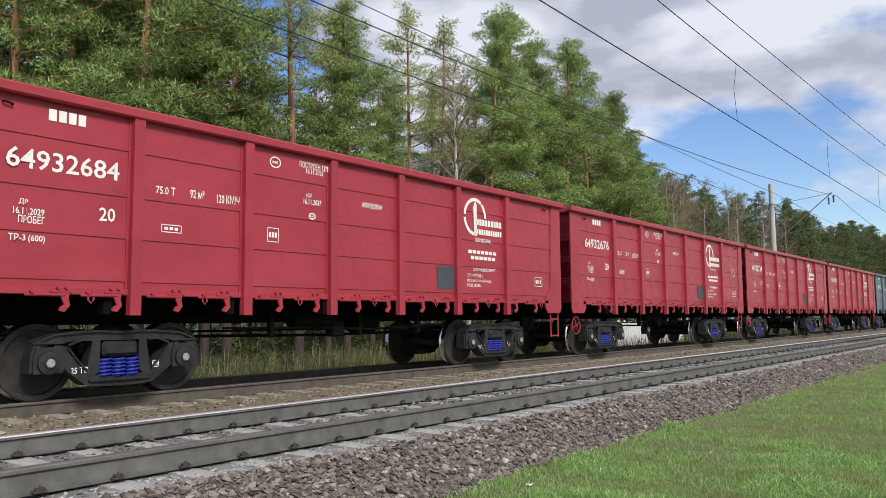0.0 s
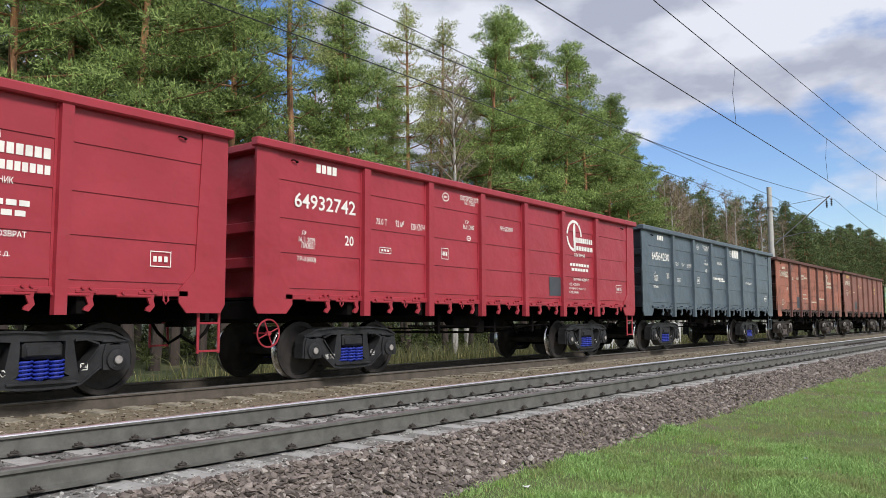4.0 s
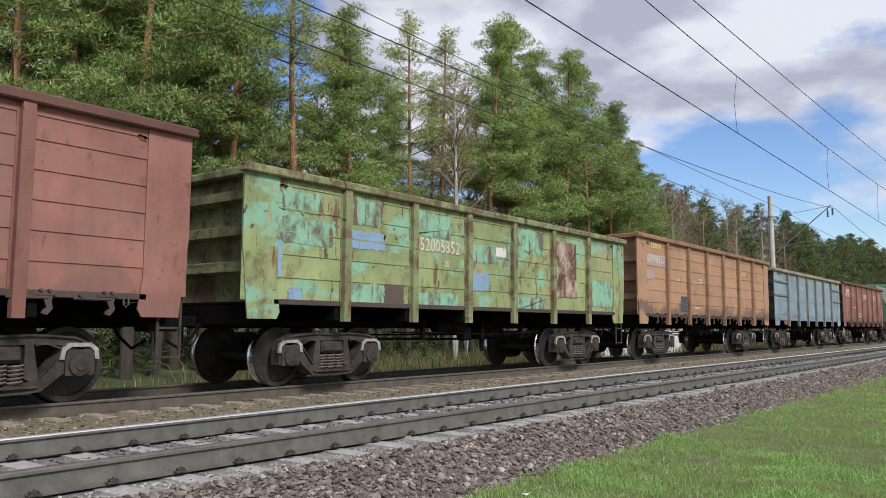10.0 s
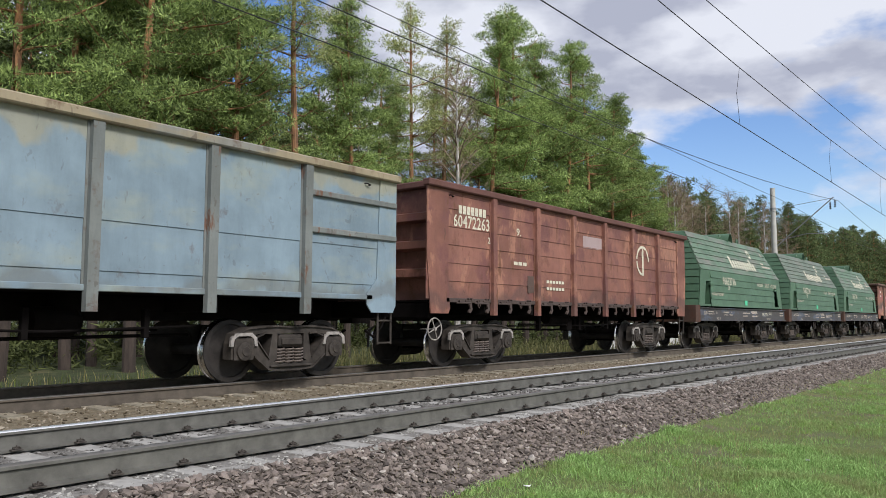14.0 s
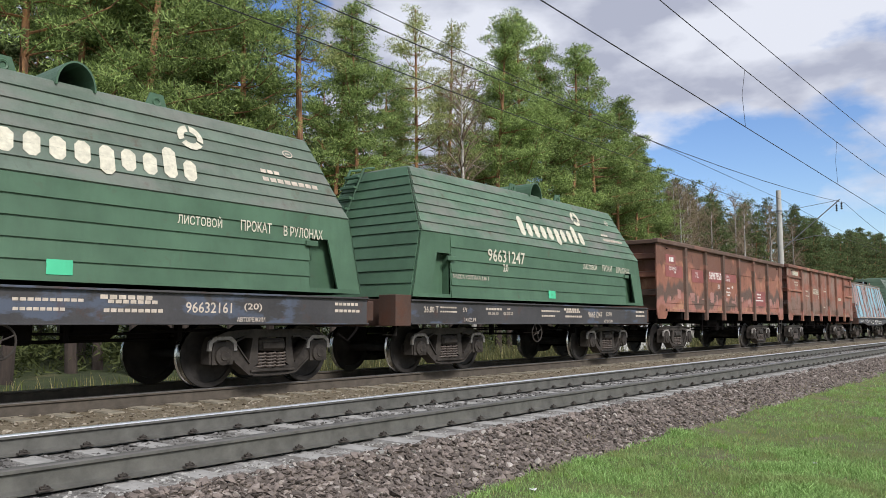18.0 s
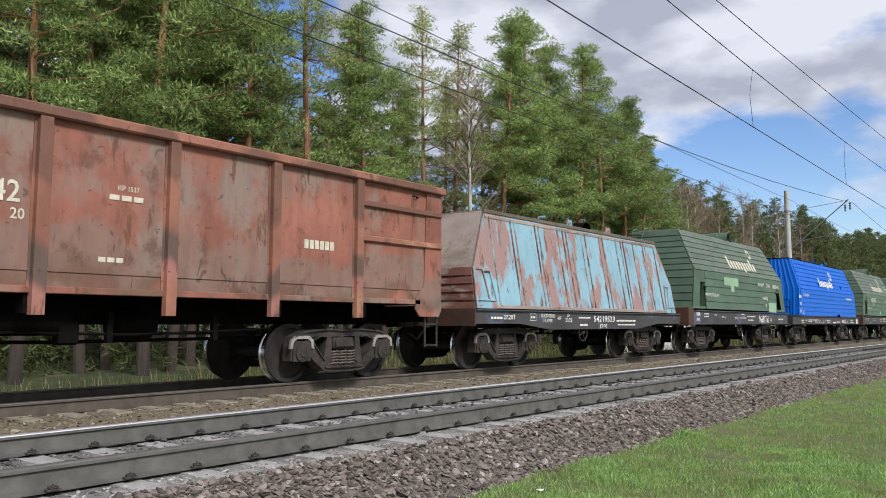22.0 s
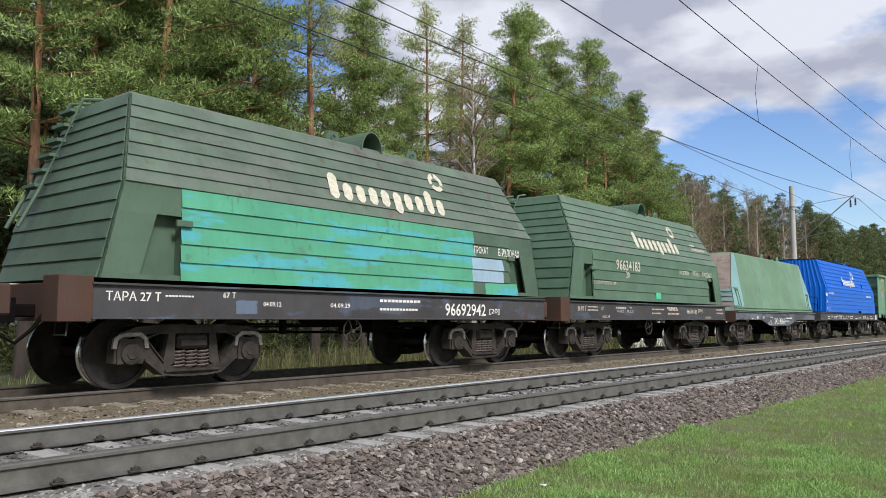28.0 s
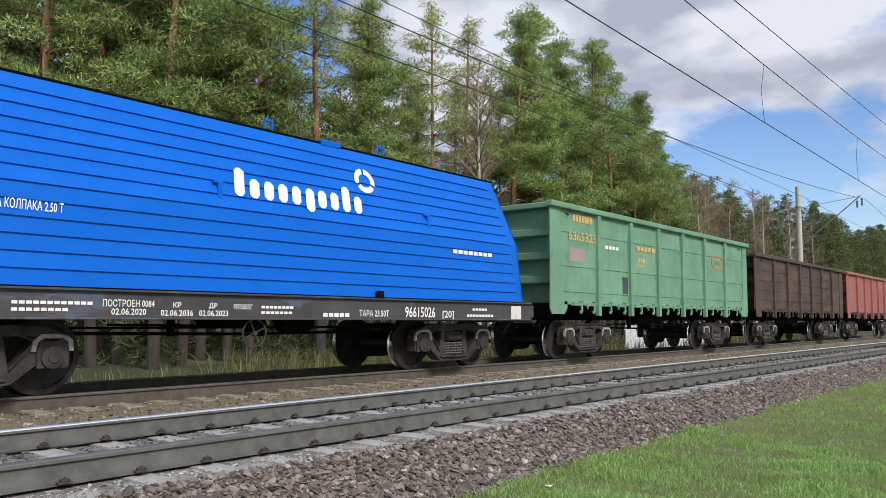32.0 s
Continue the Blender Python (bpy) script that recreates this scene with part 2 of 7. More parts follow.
# ---- mesh helpers ----
class Geo:
    """Collects simple solids into one mesh."""

    def __init__(self):
        self.v, self.f = [], []

    def add(self, verts, faces):
        n = len(self.v)
        self.v += [tuple(p) for p in verts]
        self.f += [tuple(i + n for i in f) for f in faces]
        return self

    def box(self, x0, x1, y0, y1, z0, z1, c=0.0):
        if c <= 0:
            v = [(x, y, z) for x in (x0, x1) for y in (y0, y1) for z in (z0, z1)]
            return self.add(v, [(0, 1, 3, 2), (4, 6, 7, 5), (0, 4, 5, 1), (2, 3, 7, 6), (0, 2, 6, 4), (1, 5, 7, 3)])
        lo, hi = (x0, y0, z0), (x1, y1, z1)
        v, idx = [], {}
        for s in [(a, b, d) for a in (0, 1) for b in (0, 1) for d in (0, 1)]:
            for ax in range(3):
                p = [(hi[k] if s[k] else lo[k]) + (0 if k == ax else (-c if s[k] else c)) for k in range(3)]
                idx[s, ax] = len(v)
                v.append(p)
        f = []
        for ax in range(3):
            o = [k for k in range(3) if k != ax]
            for side in (0, 1):
                q = []
                for a, b in ((0, 0), (1, 0), (1, 1), (0, 1)):
                    s = [0, 0, 0]
                    s[ax], s[o[0]], s[o[1]] = side, a, b
                    q.append(idx[tuple(s), ax])
                flip = (side == 0) ^ (ax == 1)
                f.append(tuple(reversed(q)) if flip else tuple(q))
        for ax in range(3):          # edges along ax
            o = [k for k in range(3) if k != ax]
            for a in (0, 1):
                for b in (0, 1):
                    s0, s1 = [0, 0, 0], [0, 0, 0]
                    s0[ax], s1[ax] = 0, 1
                    s0[o[0]] = s1[o[0]] = a
                    s0[o[1]] = s1[o[1]] = b
                    s0, s1 = tuple(s0), tuple(s1)
                    q = (idx[s0, o[0]], idx[s1, o[0]], idx[s1, o[1]], idx[s0, o[1]])
                    f.append(q if (a ^ b ^ (ax == 1)) else tuple(reversed(q)))
        for s in [(a, b, d) for a in (0, 1) for b in (0, 1) for d in (0, 1)]:
            q = (idx[s, 0], idx[s, 1], idx[s, 2])
            f.append(q if (sum(s) % 2) else tuple(reversed(q)))
        return self.add(v, f)

    def prism(self, poly, a, b, axis="y"):
        """A polygon drawn out between a and b along an axis. poly: (x, z) for y, (y, z) for x, (x, y) for z."""
        def p3(u, w, d):
            return (u, d, w) if axis == "y" else (d, u, w) if axis == "x" else (u, w, d)
        n = len(poly)
        v = [p3(u, w, a) for u, w in poly] + [p3(u, w, b) for u, w in poly]
        return self.add(v, [tuple(range(n)), tuple(range(2 * n - 1, n - 1, -1))] + [(i, i + n, (i + 1) % n + n, (i + 1) % n) for i in range(n)])

    def quad(self, *p):
        return self.add(p, [(0, 1, 2, 3)])

    def hull(self, a, b):
        """A solid between two polygons of the same number of corners."""
        n = len(a)
        return self.add(list(a) + list(b), [tuple(range(n)), tuple(range(2 * n - 1, n - 1, -1))] + [(i, i + n, (i + 1) % n + n, (i + 1) % n) for i in range(n)])

    def tube(self, pts, r, n=8, r1=None, caps=True):
        pts = [Vector(p) for p in pts]
        rings = []
        for i, p in enumerate(pts):
            d = (pts[min(i + 1, len(pts) - 1)] - pts[max(i - 1, 0)]).normalized()
            up = Vector((0, 0, 1)) if abs(d.z) < 0.9 else Vector((1, 0, 0))
            a = d.cross(up).normalized()
            b = a.cross(d)
            q = r if r1 is None else r + (r1 - r) * i / (len(pts) - 1)
            rings.append([p + q * (math.cos(2 * math.pi * k / n) * a + math.sin(2 * math.pi * k / n) * b) for k in range(n)])
        f = []
        for i in range(len(rings) - 1):
            for k in range(n):
                f.append((i * n + k, i * n + (k + 1) % n, (i + 1) * n + (k + 1) % n, (i + 1) * n + k))
        if caps:
            f += [tuple(range(n - 1, -1, -1)), tuple((len(rings) - 1) * n + k for k in range(n))]
        return self.add([p for ring in rings for p in ring], f)

    def lathe(self, prof, n=32, axis="y", at=(0, 0, 0)):
        """prof: (radius, offset along the axis)."""
        v, f = [], []
        for r, d in prof:
            for k in range(n):
                c, s = r * math.cos(2 * math.pi * k / n), r * math.sin(2 * math.pi * k / n)
                p = (c, d, s) if axis == "y" else (d, c, s) if axis == "x" else (c, s, d)
                v.append((p[0] + at[0], p[1] + at[1], p[2] + at[2]))
        for i in range(len(prof) - 1):
            for k in range(n):
                f.append((i * n + k, i * n + (k + 1) % n, (i + 1) * n + (k + 1) % n, (i + 1) * n + k))
        return self.add(v, f)

    def torus(self, R, r, at=(0, 0, 0), axis="y", n=20, m=6):
        v, f = [], []
        for i in range(n):
            for k in range(m):
                a, b = 2 * math.pi * i / n, 2 * math.pi * k / m
                c, s, d = (R + r * math.cos(b)) * math.cos(a), (R + r * math.cos(b)) * math.sin(a), r * math.sin(b)
                p = (c, d, s) if axis == "y" else (d, c, s) if axis == "x" else (c, s, d)
                v.append(tuple(p[j] + at[j] for j in range(3)))
                f.append((i * m + k, i * m + (k + 1) % m, (i + 1) % n * m + (k + 1) % m, (i + 1) % n * m + k))
        return self.add(v, f)

    def mesh(self, name, *mats, smooth=False, pick=None):
        me = bpy.data.meshes.new(name)
        me.from_pydata(self.v, [], self.f)
        bm = bmesh.new()
        bm.from_mesh(me)
        bmesh.ops.recalc_face_normals(bm, faces=bm.faces)
        bm.to_mesh(me)
        bm.free()
        for m in mats:
            me.materials.append(m)
        if smooth:
            me.polygons.foreach_set("use_smooth", [True] * len(me.polygons))
            me.set_sharp_from_angle(angle=radians(35))
        if pick:
            for p in me.polygons:
                p.material_index = pick(p)
        return me


def part(name, me, parent, at=None, label=""):
    ob = new(name, me)
    ob.parent = parent
    if at is not None:
        ob.matrix_basis = at if isinstance(at, Matrix) else Matrix.Translation(at)
    return tagged(ob, label) if label else ob


def thing(name, label, category, at=(0, 0, 0), group="", me=None, kind=""):
    ob = new(name, me)
    ob.matrix_basis = at if isinstance(at, Matrix) else Matrix.Translation(at)
    return tagged(ob, label, category, group, kind)


TURN = pose(0, 0, 0, 0, 0, 180)
rng = np.random.default_rng(7)

# ---- ground, from the camera's meadow over the ballast to the wood ----
NEAR_Y, FAR_Y = 6.205, 10.75          # the two tracks' centre lines
BED = -0.15


def ground_z(x, y):
    keys = [(-60, -1.0), (-8, -0.75), (2.0, -0.68), (4.0, -0.63), (4.42, -0.58), (4.85, BED - 0.03), (12.4, BED - 0.03), (13.5, -0.75), (18, -0.75), (30, -0.55), (80, -0.4)]
    if y <= keys[0][0]:
        z = keys[0][1]
    elif y >= keys[-1][0]:
        z = keys[-1][1]
    else:
        for (a, za), (b, zb) in zip(keys, keys[1:]):
            if a <= y <= b:
                z = za + (zb - za) * (y - a) / (b - a)
                break
    rough = 0.07 if y < 4.2 or y > 13.6 else 0.012
    return z + rough * noise.noise((x * 0.45, y * 0.45, 0.0)) + 0.4 * rough * noise.noise((x * 1.7, y * 1.7, 3.0))


def soil(name, stops, scale, bscale, bdist, coord="Object", patch=None):
    def build(nt, b):
        n = tex(nt, scale, 9, 0.72, coord)
        col = ramp(nt, n.outputs["Fac"], stops)
        if patch:
            f = ramp(nt, tex(nt, patch[0], 6, 0.65, coord).outputs["Fac"], [(patch[1], 0.0), (patch[1] + 0.12, 1.0)])
            col = blend(nt, f, col, patch[2])
        nt.links.new(col, b.inputs["Base Color"])
        b.inputs["Roughness"].default_value = 0.95
        bump(nt, b, tex(nt, bscale, 5, 0.7, coord).outputs["Fac"], 0.8, bdist)
    return mat(name, build)


M["meadow"] = soil("meadow_soil", [(0.3, (0.085, 0.085, 0.035)), (0.52, (0.105, 0.135, 0.038)), (0.7, (0.14, 0.19, 0.055))], 2.2, 30, 0.04, patch=(1.6, 0.54, (0.135, 0.12, 0.07)))
M["ballast"] = soil("granite_ballast", [(0.3, (0.045, 0.038, 0.034)), (0.5, (0.125, 0.104, 0.092)), (0.72, (0.22, 0.188, 0.165))], 16, 14, 0.05)
M["ballast_grey"] = soil("dusty_ballast", [(0.3, (0.07, 0.066, 0.06)), (0.5, (0.16, 0.15, 0.14)), (0.72, (0.28, 0.27, 0.25))], 16, 14, 0.04)
M["ballast_sand"] = soil("sandy_ballast", [(0.3, (0.075, 0.06, 0.038)), (0.5, (0.17, 0.138, 0.09)), (0.72, (0.27, 0.225, 0.155))], 13, 14, 0.04)
M["lime"] = soil("lime_dusted_ballast", [(0.36, (0.11, 0.103, 0.095)), (0.5, (0.20, 0.19, 0.18)), (0.64, (0.36, 0.35, 0.335))], 3.2, 40, 0.02, patch=(2.6, 0.5, (0.13, 0.115, 0.10)))
# forest floor, its colours darkened to stand for the shade under the trees
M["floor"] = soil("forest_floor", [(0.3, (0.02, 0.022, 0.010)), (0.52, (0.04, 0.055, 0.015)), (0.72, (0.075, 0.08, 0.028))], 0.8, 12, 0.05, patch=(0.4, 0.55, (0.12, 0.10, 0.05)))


def build_ground():
    xs = [-400, -200, -90, -40, -20, -10] + [-6 + 0.5 * i for i in range(100)] + [46, 50, 56, 64, 75, 90, 110, 140, 180, 240, 330, 480, 700, 1100]
    ys = [-700, -300, -120, -60, -30, -16, -8, -5, -3, -1.5, 0, 0.8, 1.6, 2.4, 3.0, 3.5, 3.9, 4.2, 4.42, 4.65, 4.85, 5.3, 6.23, 7.2, 7.75, 8.6, 9.3, 10.2, 11.3, 12.4, 13.0, 13.5, 14.5, 16, 18, 21, 25, 30, 40, 60, 80, 140, 300, 800]
    v = [(x, y, ground_z(x, y)) for y in ys for x in xs]
    nx = len(xs)
    f = [(j * nx + i, j * nx + i + 1, (j + 1) * nx + i + 1, (j + 1) * nx + i) for j in range(len(ys) - 1) for i in range(nx - 1)]
    me = bpy.data.meshes.new("ground")
    me.from_pydata(v, [], f)
    for m in ("meadow", "ballast", "ballast_grey", "ballast_sand", "floor", "lime"):
        me.materials.append(M[m])
    for k, p in enumerate(me.polygons):
        y = ys[k // (nx - 1)] + 0.01
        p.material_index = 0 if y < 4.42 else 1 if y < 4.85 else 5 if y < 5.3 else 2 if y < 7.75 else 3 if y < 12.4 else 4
        p.use_smooth = True
    tagged(new("ground", me), "grassy ground with a raised bed of crushed stone", "ground", kind="structure")


build_ground()

# ---- the two tracks ----
HEAD = [(-0.0375, -0.036), (-0.0375, -0.015), (-0.0345, -0.0075), (-0.027, -0.0028), (-0.013, -0.0005)]
WEB = [(-0.075, -0.18), (-0.075, -0.168), (-0.02, -0.15), (-0.016, -0.135), (-0.014, -0.048)]
RAIL = WEB + HEAD + [(-y, z) for y, z in reversed(WEB + HEAD)]


M["rail_dull"] = plain("worn_rail_head", (0.17, 0.16, 0.15), 0.42, 0.6, 0.2, 8, 0.05)


def rail_mesh(top, side):
    g = Geo().prism(RAIL, -60, 420, "x")
    return g.mesh("rail", side, top, smooth=True, pick=lambda p: 1 if p.normal.z > 0.1 and p.center.z > -0.02 else 0)


def sleeper_mesh(material):
    g = Geo()
    for s in (-1, 1):
        prof = [(-0.14, -0.36), (0.14, -0.36), (0.11, -0.185), (-0.11, -0.185)]
        g.prism([(a, z) for a, z in prof], 0.28 * s, 1.35 * s, "y")
    g.prism([(-0.13, -0.36), (0.13, -0.36), (0.10, -0.215), (-0.10, -0.215)], -0.28, 0.28, "y")
    return g.mesh("sleeper", material)


def clip_mesh():
    """Rail fastening: base plate lip, clamp and bolt with its nut."""
    g = Geo()
    g.box(-0.085, 0.085, -0.075, 0.03, -0.185, -0.165, 0.004)
    g.box(-0.045, 0.045, -0.045, 0.03, -0.165, -0.145, 0.006)
    g.lathe([(0.0, -0.105), (0.012, -0.105), (0.012, -0.13), (0.024, -0.13), (0.024, -0.15), (0.0, -0.15)], 6, "z", (0, -0.02, 0))
    g.tube([(-0.05, -0.055, -0.15), (-0.05, 0.0, -0.135), (0.05, 0.0, -0.135), (0.05, -0.055, -0.15)], 0.011, 5)
    g.v = [(x * 0.55, y * 0.55, -0.165 + (z + 0.165) * 0.55) for x, y, z in g.v]
    return g.mesh("rail_clip", M["clip"])


def build_tracks():
    grey_sleeper, sandy_sleeper, cm = sleeper_mesh(M["concrete"]), sleeper_mesh(M["concrete_sand"]), clip_mesh()
    bright, dull, rusty = rail_mesh(M["rail_top"], M["rail_side"]), rail_mesh(M["rail_dull"], M["rail_side"]), rail_mesh(M["rail_dull"], M["rail_rust"])
    for name, yc, text in (("track_near", NEAR_Y, "empty track with grey dusty rails on concrete sleepers"), ("track_far", FAR_Y, "track under the train on sandy ballast")):
        tr = thing(name, text, "railway track", (0, yc, 0.028 if name == "track_near" else 0.0), kind="structure")
        for s in (-1, 1):
            part("rail", rusty if name == "track_far" else bright if s == 1 else dull, tr, (0, s * 0.797, 0), "rail with a bright polished head" if name == "track_near" and s == 1 else "")
        xs = [-3 + 0.545 * i for i in range(150)]
        for x in xs:
            part("sleeper", sandy_sleeper if name == "track_far" else grey_sleeper, tr, Matrix.Translation((x, rng.normal(0, 0.012), rng.normal(0, 0.005) - (0.016 if name == "track_near" else -0.020))) @ pose(0, 0, 0, 0, 0, rng.normal(0, 0.35)))
        if name == "track_far":
            continue
        for x in xs[:72]:
            for s in (-1, 1):
                part("rail_clip", cm, tr, Matrix.Translation((x, s * 0.797 - 0.085, 0.012)))
                part("rail_clip", cm, tr, Matrix.Translation((x, s * 0.797 + 0.085, 0.012)) @ TURN)
        g = Geo()
        for x in xs[72:]:
            for s in (-1, 1):
                g.box(x - 0.06, x + 0.06, s * 0.797 - 0.14, s * 0.797 - 0.06, -0.185, -0.12)
        part("distant_clips", g.mesh("distant_clips", M["clip"]), tr)


build_tracks()

M["mast"] = plain("pale_mast_concrete", (0.42, 0.41, 0.39), 0.85, 0, 0.15, 2)

# ---- overhead line ----
def wire(name, pts, r, label):
    g = Geo().tube(pts, r, 6)
    thing(name, label, "overhead wire", me=g.mesh(name, M["wire"]))


def sag(y, x0, x1, z0, z1, dip, n=14, y1=None):
    y1 = y if y1 is None else y1
    return [(x0 + (x1 - x0) * i / n, y + (y1 - y) * i / n, z0 + (z1 - z0) * i / n - 4 * dip * (i / n) * (1 - i / n)) for i in range(n + 1)]


def build_overhead():
    mx = 51.8
    wire("contact_wire", sag(NEAR_Y, -8, 52, 6.1, 6.0, 0.0) + sag(NEAR_Y, 52, 240, 6.0, 6.0, 0.0)[1:], 0.011, "dark contact wire over the empty track")
    wire("messenger_wire", sag(NEAR_Y, -8, 58, 8.4, 8.5, 0.85) + sag(NEAR_Y, 58, 125, 8.5, 8.5, 0.8)[1:], 0.011, "dark messenger wire over the empty track")
    wire("feeder_wire", sag(NEAR_Y, -8, 62, 8.1, 10.2, 0.25, y1=NEAR_Y) + sag(NEAR_Y, 62, 140, 10.2, 10.0, 0.5)[1:], 0.011, "dark feeder wire high over the empty track")
    wire("contact_wire", sag(FAR_Y, -8, mx, 6.2, 6.25, 0.0, y1=FAR_Y - 0.3) + sag(FAR_Y - 0.3, mx, 240, 6.25, 6.2, 0.0)[1:], 0.011, "dark contact wire over the train")
    wire("messenger_wire", sag(FAR_Y + 0.3, -21, mx, 8.2, 8.25, 1.3, y1=10.05) + sag(10.05, mx, 115, 8.25, 8.2, 1.3)[1:], 0.012, "dark messenger wire over the train")
    wire("feeder_wire", sag(13.5, -8, mx, 9.6, 8.7, 0.25) + sag(13.5, mx, 115, 8.7, 8.9, 0.6)[1:], 0.011, "thin feeder wire beside the wood")
    for name, y, zc, xs, za, zb, dip, x0, x1 in (("dropper", NEAR_Y, 6.06, (20.4, 31.0, 41.5), 8.4, 8.5, 0.85, -8, 58),):
        for x in xs:
            k = (x - x0) / (x1 - x0)
            wire(name, [(x, y, zc), (x - 0.2, y, zc + 0.8), (x + 0.1, y, za + (zb - za) * k - 4 * dip * k * (1 - k))], 0.006, "thin dropper wire between contact and messenger wires")
    # concrete mast with its bracket beyond the train
    for x in (mx, mx + 64, mx + 128):
        m = thing("catenary_mast", "tapered round grey concrete catenary mast", "catenary mast", (x, 13.85, -0.75), group="catenary masts")
        part("mast_shaft", Geo().tube([(0, 0, 0), (0, 0, 10.15)], 0.215, 16, 0.15).mesh("mast_shaft", M["mast"], smooth=True), m)
        part("mast_band", Geo().lathe([(0.19, 8.75), (0.2, 8.75), (0.2, 8.87), (0.19, 8.87)], 16, "z").mesh("mast_band", M["galv"]), m)
        part("bracket_tube", Geo().tube([(0, -0.16, 6.4), (0, -3.55, 9.25)], 0.035, 8).mesh("bracket_tube", M["galv"], smooth=True), m)
        part("tie_rod", Geo().tube([(0, -0.16, 8.8), (0, -3.5, 9.2)], 0.016, 6).mesh("tie_rod", M["galv"]), m)
        part("steady_arm", Geo().tube([(0.0, -0.16, 6.75), (0.0, -2.0, 7.1), (0.0, -3.41, 7.0)], 0.022, 6).mesh("steady_arm", M["galv"]), m)
        for dy, dz in ((-3.35, 9.05), (-3.62, 9.15)):
            g = Geo().tube([(0, dy, dz), (0, dy, dz - 0.1)], 0.012, 6)
            for k in range(4):
                g.lathe([(0.015, dz - 0.1 - 0.11 * k), (0.075, dz - 0.16 - 0.11 * k), (0.02, dz - 0.2 - 0.11 * k)], 10, "z", (0, dy, 0))
            part("insulator", g.mesh("insulator", M["porcelain"]), m, label="string of dark porcelain insulator discs")


build_overhead()


# ---- the wood ----
def bark(name, low, high):
    def build(nt, b):
        n = tex(nt, 3.0, 8, 0.7, "Object", (2, 2, 0.5))
        g = nt.nodes.new("ShaderNodeTexCoord")
        sep = nt.nodes.new("ShaderNodeSeparateXYZ")
        nt.links.new(g.outputs["Object"], sep.inputs[0])
        dv = nt.nodes.new("ShaderNodeMath")
        dv.operation = "DIVIDE"
        dv.inputs[1].default_value = 16.0
        nt.links.new(sep.outputs["Z"], dv.inputs[0])
        col = blend(nt, ramp(nt, dv.outputs[0], [(0.22, 0.0), (0.5, 1.0)]), low, high)
        col = blend(nt, ramp(nt, n.outputs["Fac"], [(0.35, 0.0), (0.6, 0.75)]), col, tuple(c * 0.4 for c in low))
        nt.links.new(col, b.inputs["Base Color"])
        b.inputs["Roughness"].default_value = 0.95
        bump(nt, b, n.outputs["Fac"], 0.9, 0.04)
    return mat(name, build)


def leaf(name, dark, light, dry=None):
    def build(nt, b):
        info = nt.nodes.new("ShaderNodeObjectInfo")
        geo = nt.nodes.new("ShaderNodeNewGeometry")
        col = ramp(nt, geo.outputs["Random Per Island"], [(0.0, dark), (0.75, light), (1.0, tuple(min(1, c * 1.35) for c in light))])
        if dry:                        # drier stretches, a metre or so across
            col = blend(nt, ramp(nt, tex(nt, 1.1, 6, 0.7).outputs["Fac"], [(0.47, 0.0), (0.64, 0.85)]), col, dry)
        hue = nt.nodes.new("ShaderNodeHueSaturation")
        mp = nt.nodes.new("ShaderNodeMapRange")
        mp.inputs[3].default_value, mp.inputs[4].default_value = 0.8, 1.25
        nt.links.new(info.outputs["Random"], mp.inputs[0])
        nt.links.new(mp.outputs[0], hue.inputs["Value"])
        nt.links.new(col, hue.inputs["Color"])
        nt.links.new(hue.outputs[0], b.inputs["Base Color"])
        b.inputs["Roughness"].default_value = 0.7
        b.inputs["Specular IOR Level"].default_value = 0.25
        tr, mx, out = nt.nodes.new("ShaderNodeBsdfTranslucent"), nt.nodes.new("ShaderNodeMixShader"), nt.nodes["Material Output"]
        nt.links.new(hue.outputs[0], tr.inputs[0])
        mx.inputs[0].default_value = 0.27
        nt.links.new(b.outputs[0], mx.inputs[1])
        nt.links.new(tr.outputs[0], mx.inputs[2])
        nt.links.new(mx.outputs[0], out.inputs[0])
    return mat(name, build)


M["pine_bark"] = bark("pine_bark", (0.062, 0.046, 0.038), (0.46, 0.23, 0.11))
M["birch_bark"] = bark("birch_bark", (0.42, 0.40, 0.37), (0.55, 0.53, 0.50))
M["twig"] = plain("bare_twigs", (0.25, 0.19, 0.14), 0.9, 0, 0.3, 3)
M["needles"] = leaf("pine_needles", (0.045, 0.078, 0.024), (0.285, 0.375, 0.122))
M["needles_light"] = leaf("pine_needles_pale", (0.20, 0.235, 0.08), (0.41, 0.45, 0.18))
# darker copy of the pine needles, shade of the wood put into the colour
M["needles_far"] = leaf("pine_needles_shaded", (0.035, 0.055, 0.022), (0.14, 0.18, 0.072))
M["bud"] = leaf("spring_buds", (0.12, 0.12, 0.05), (0.22, 0.22, 0.09))


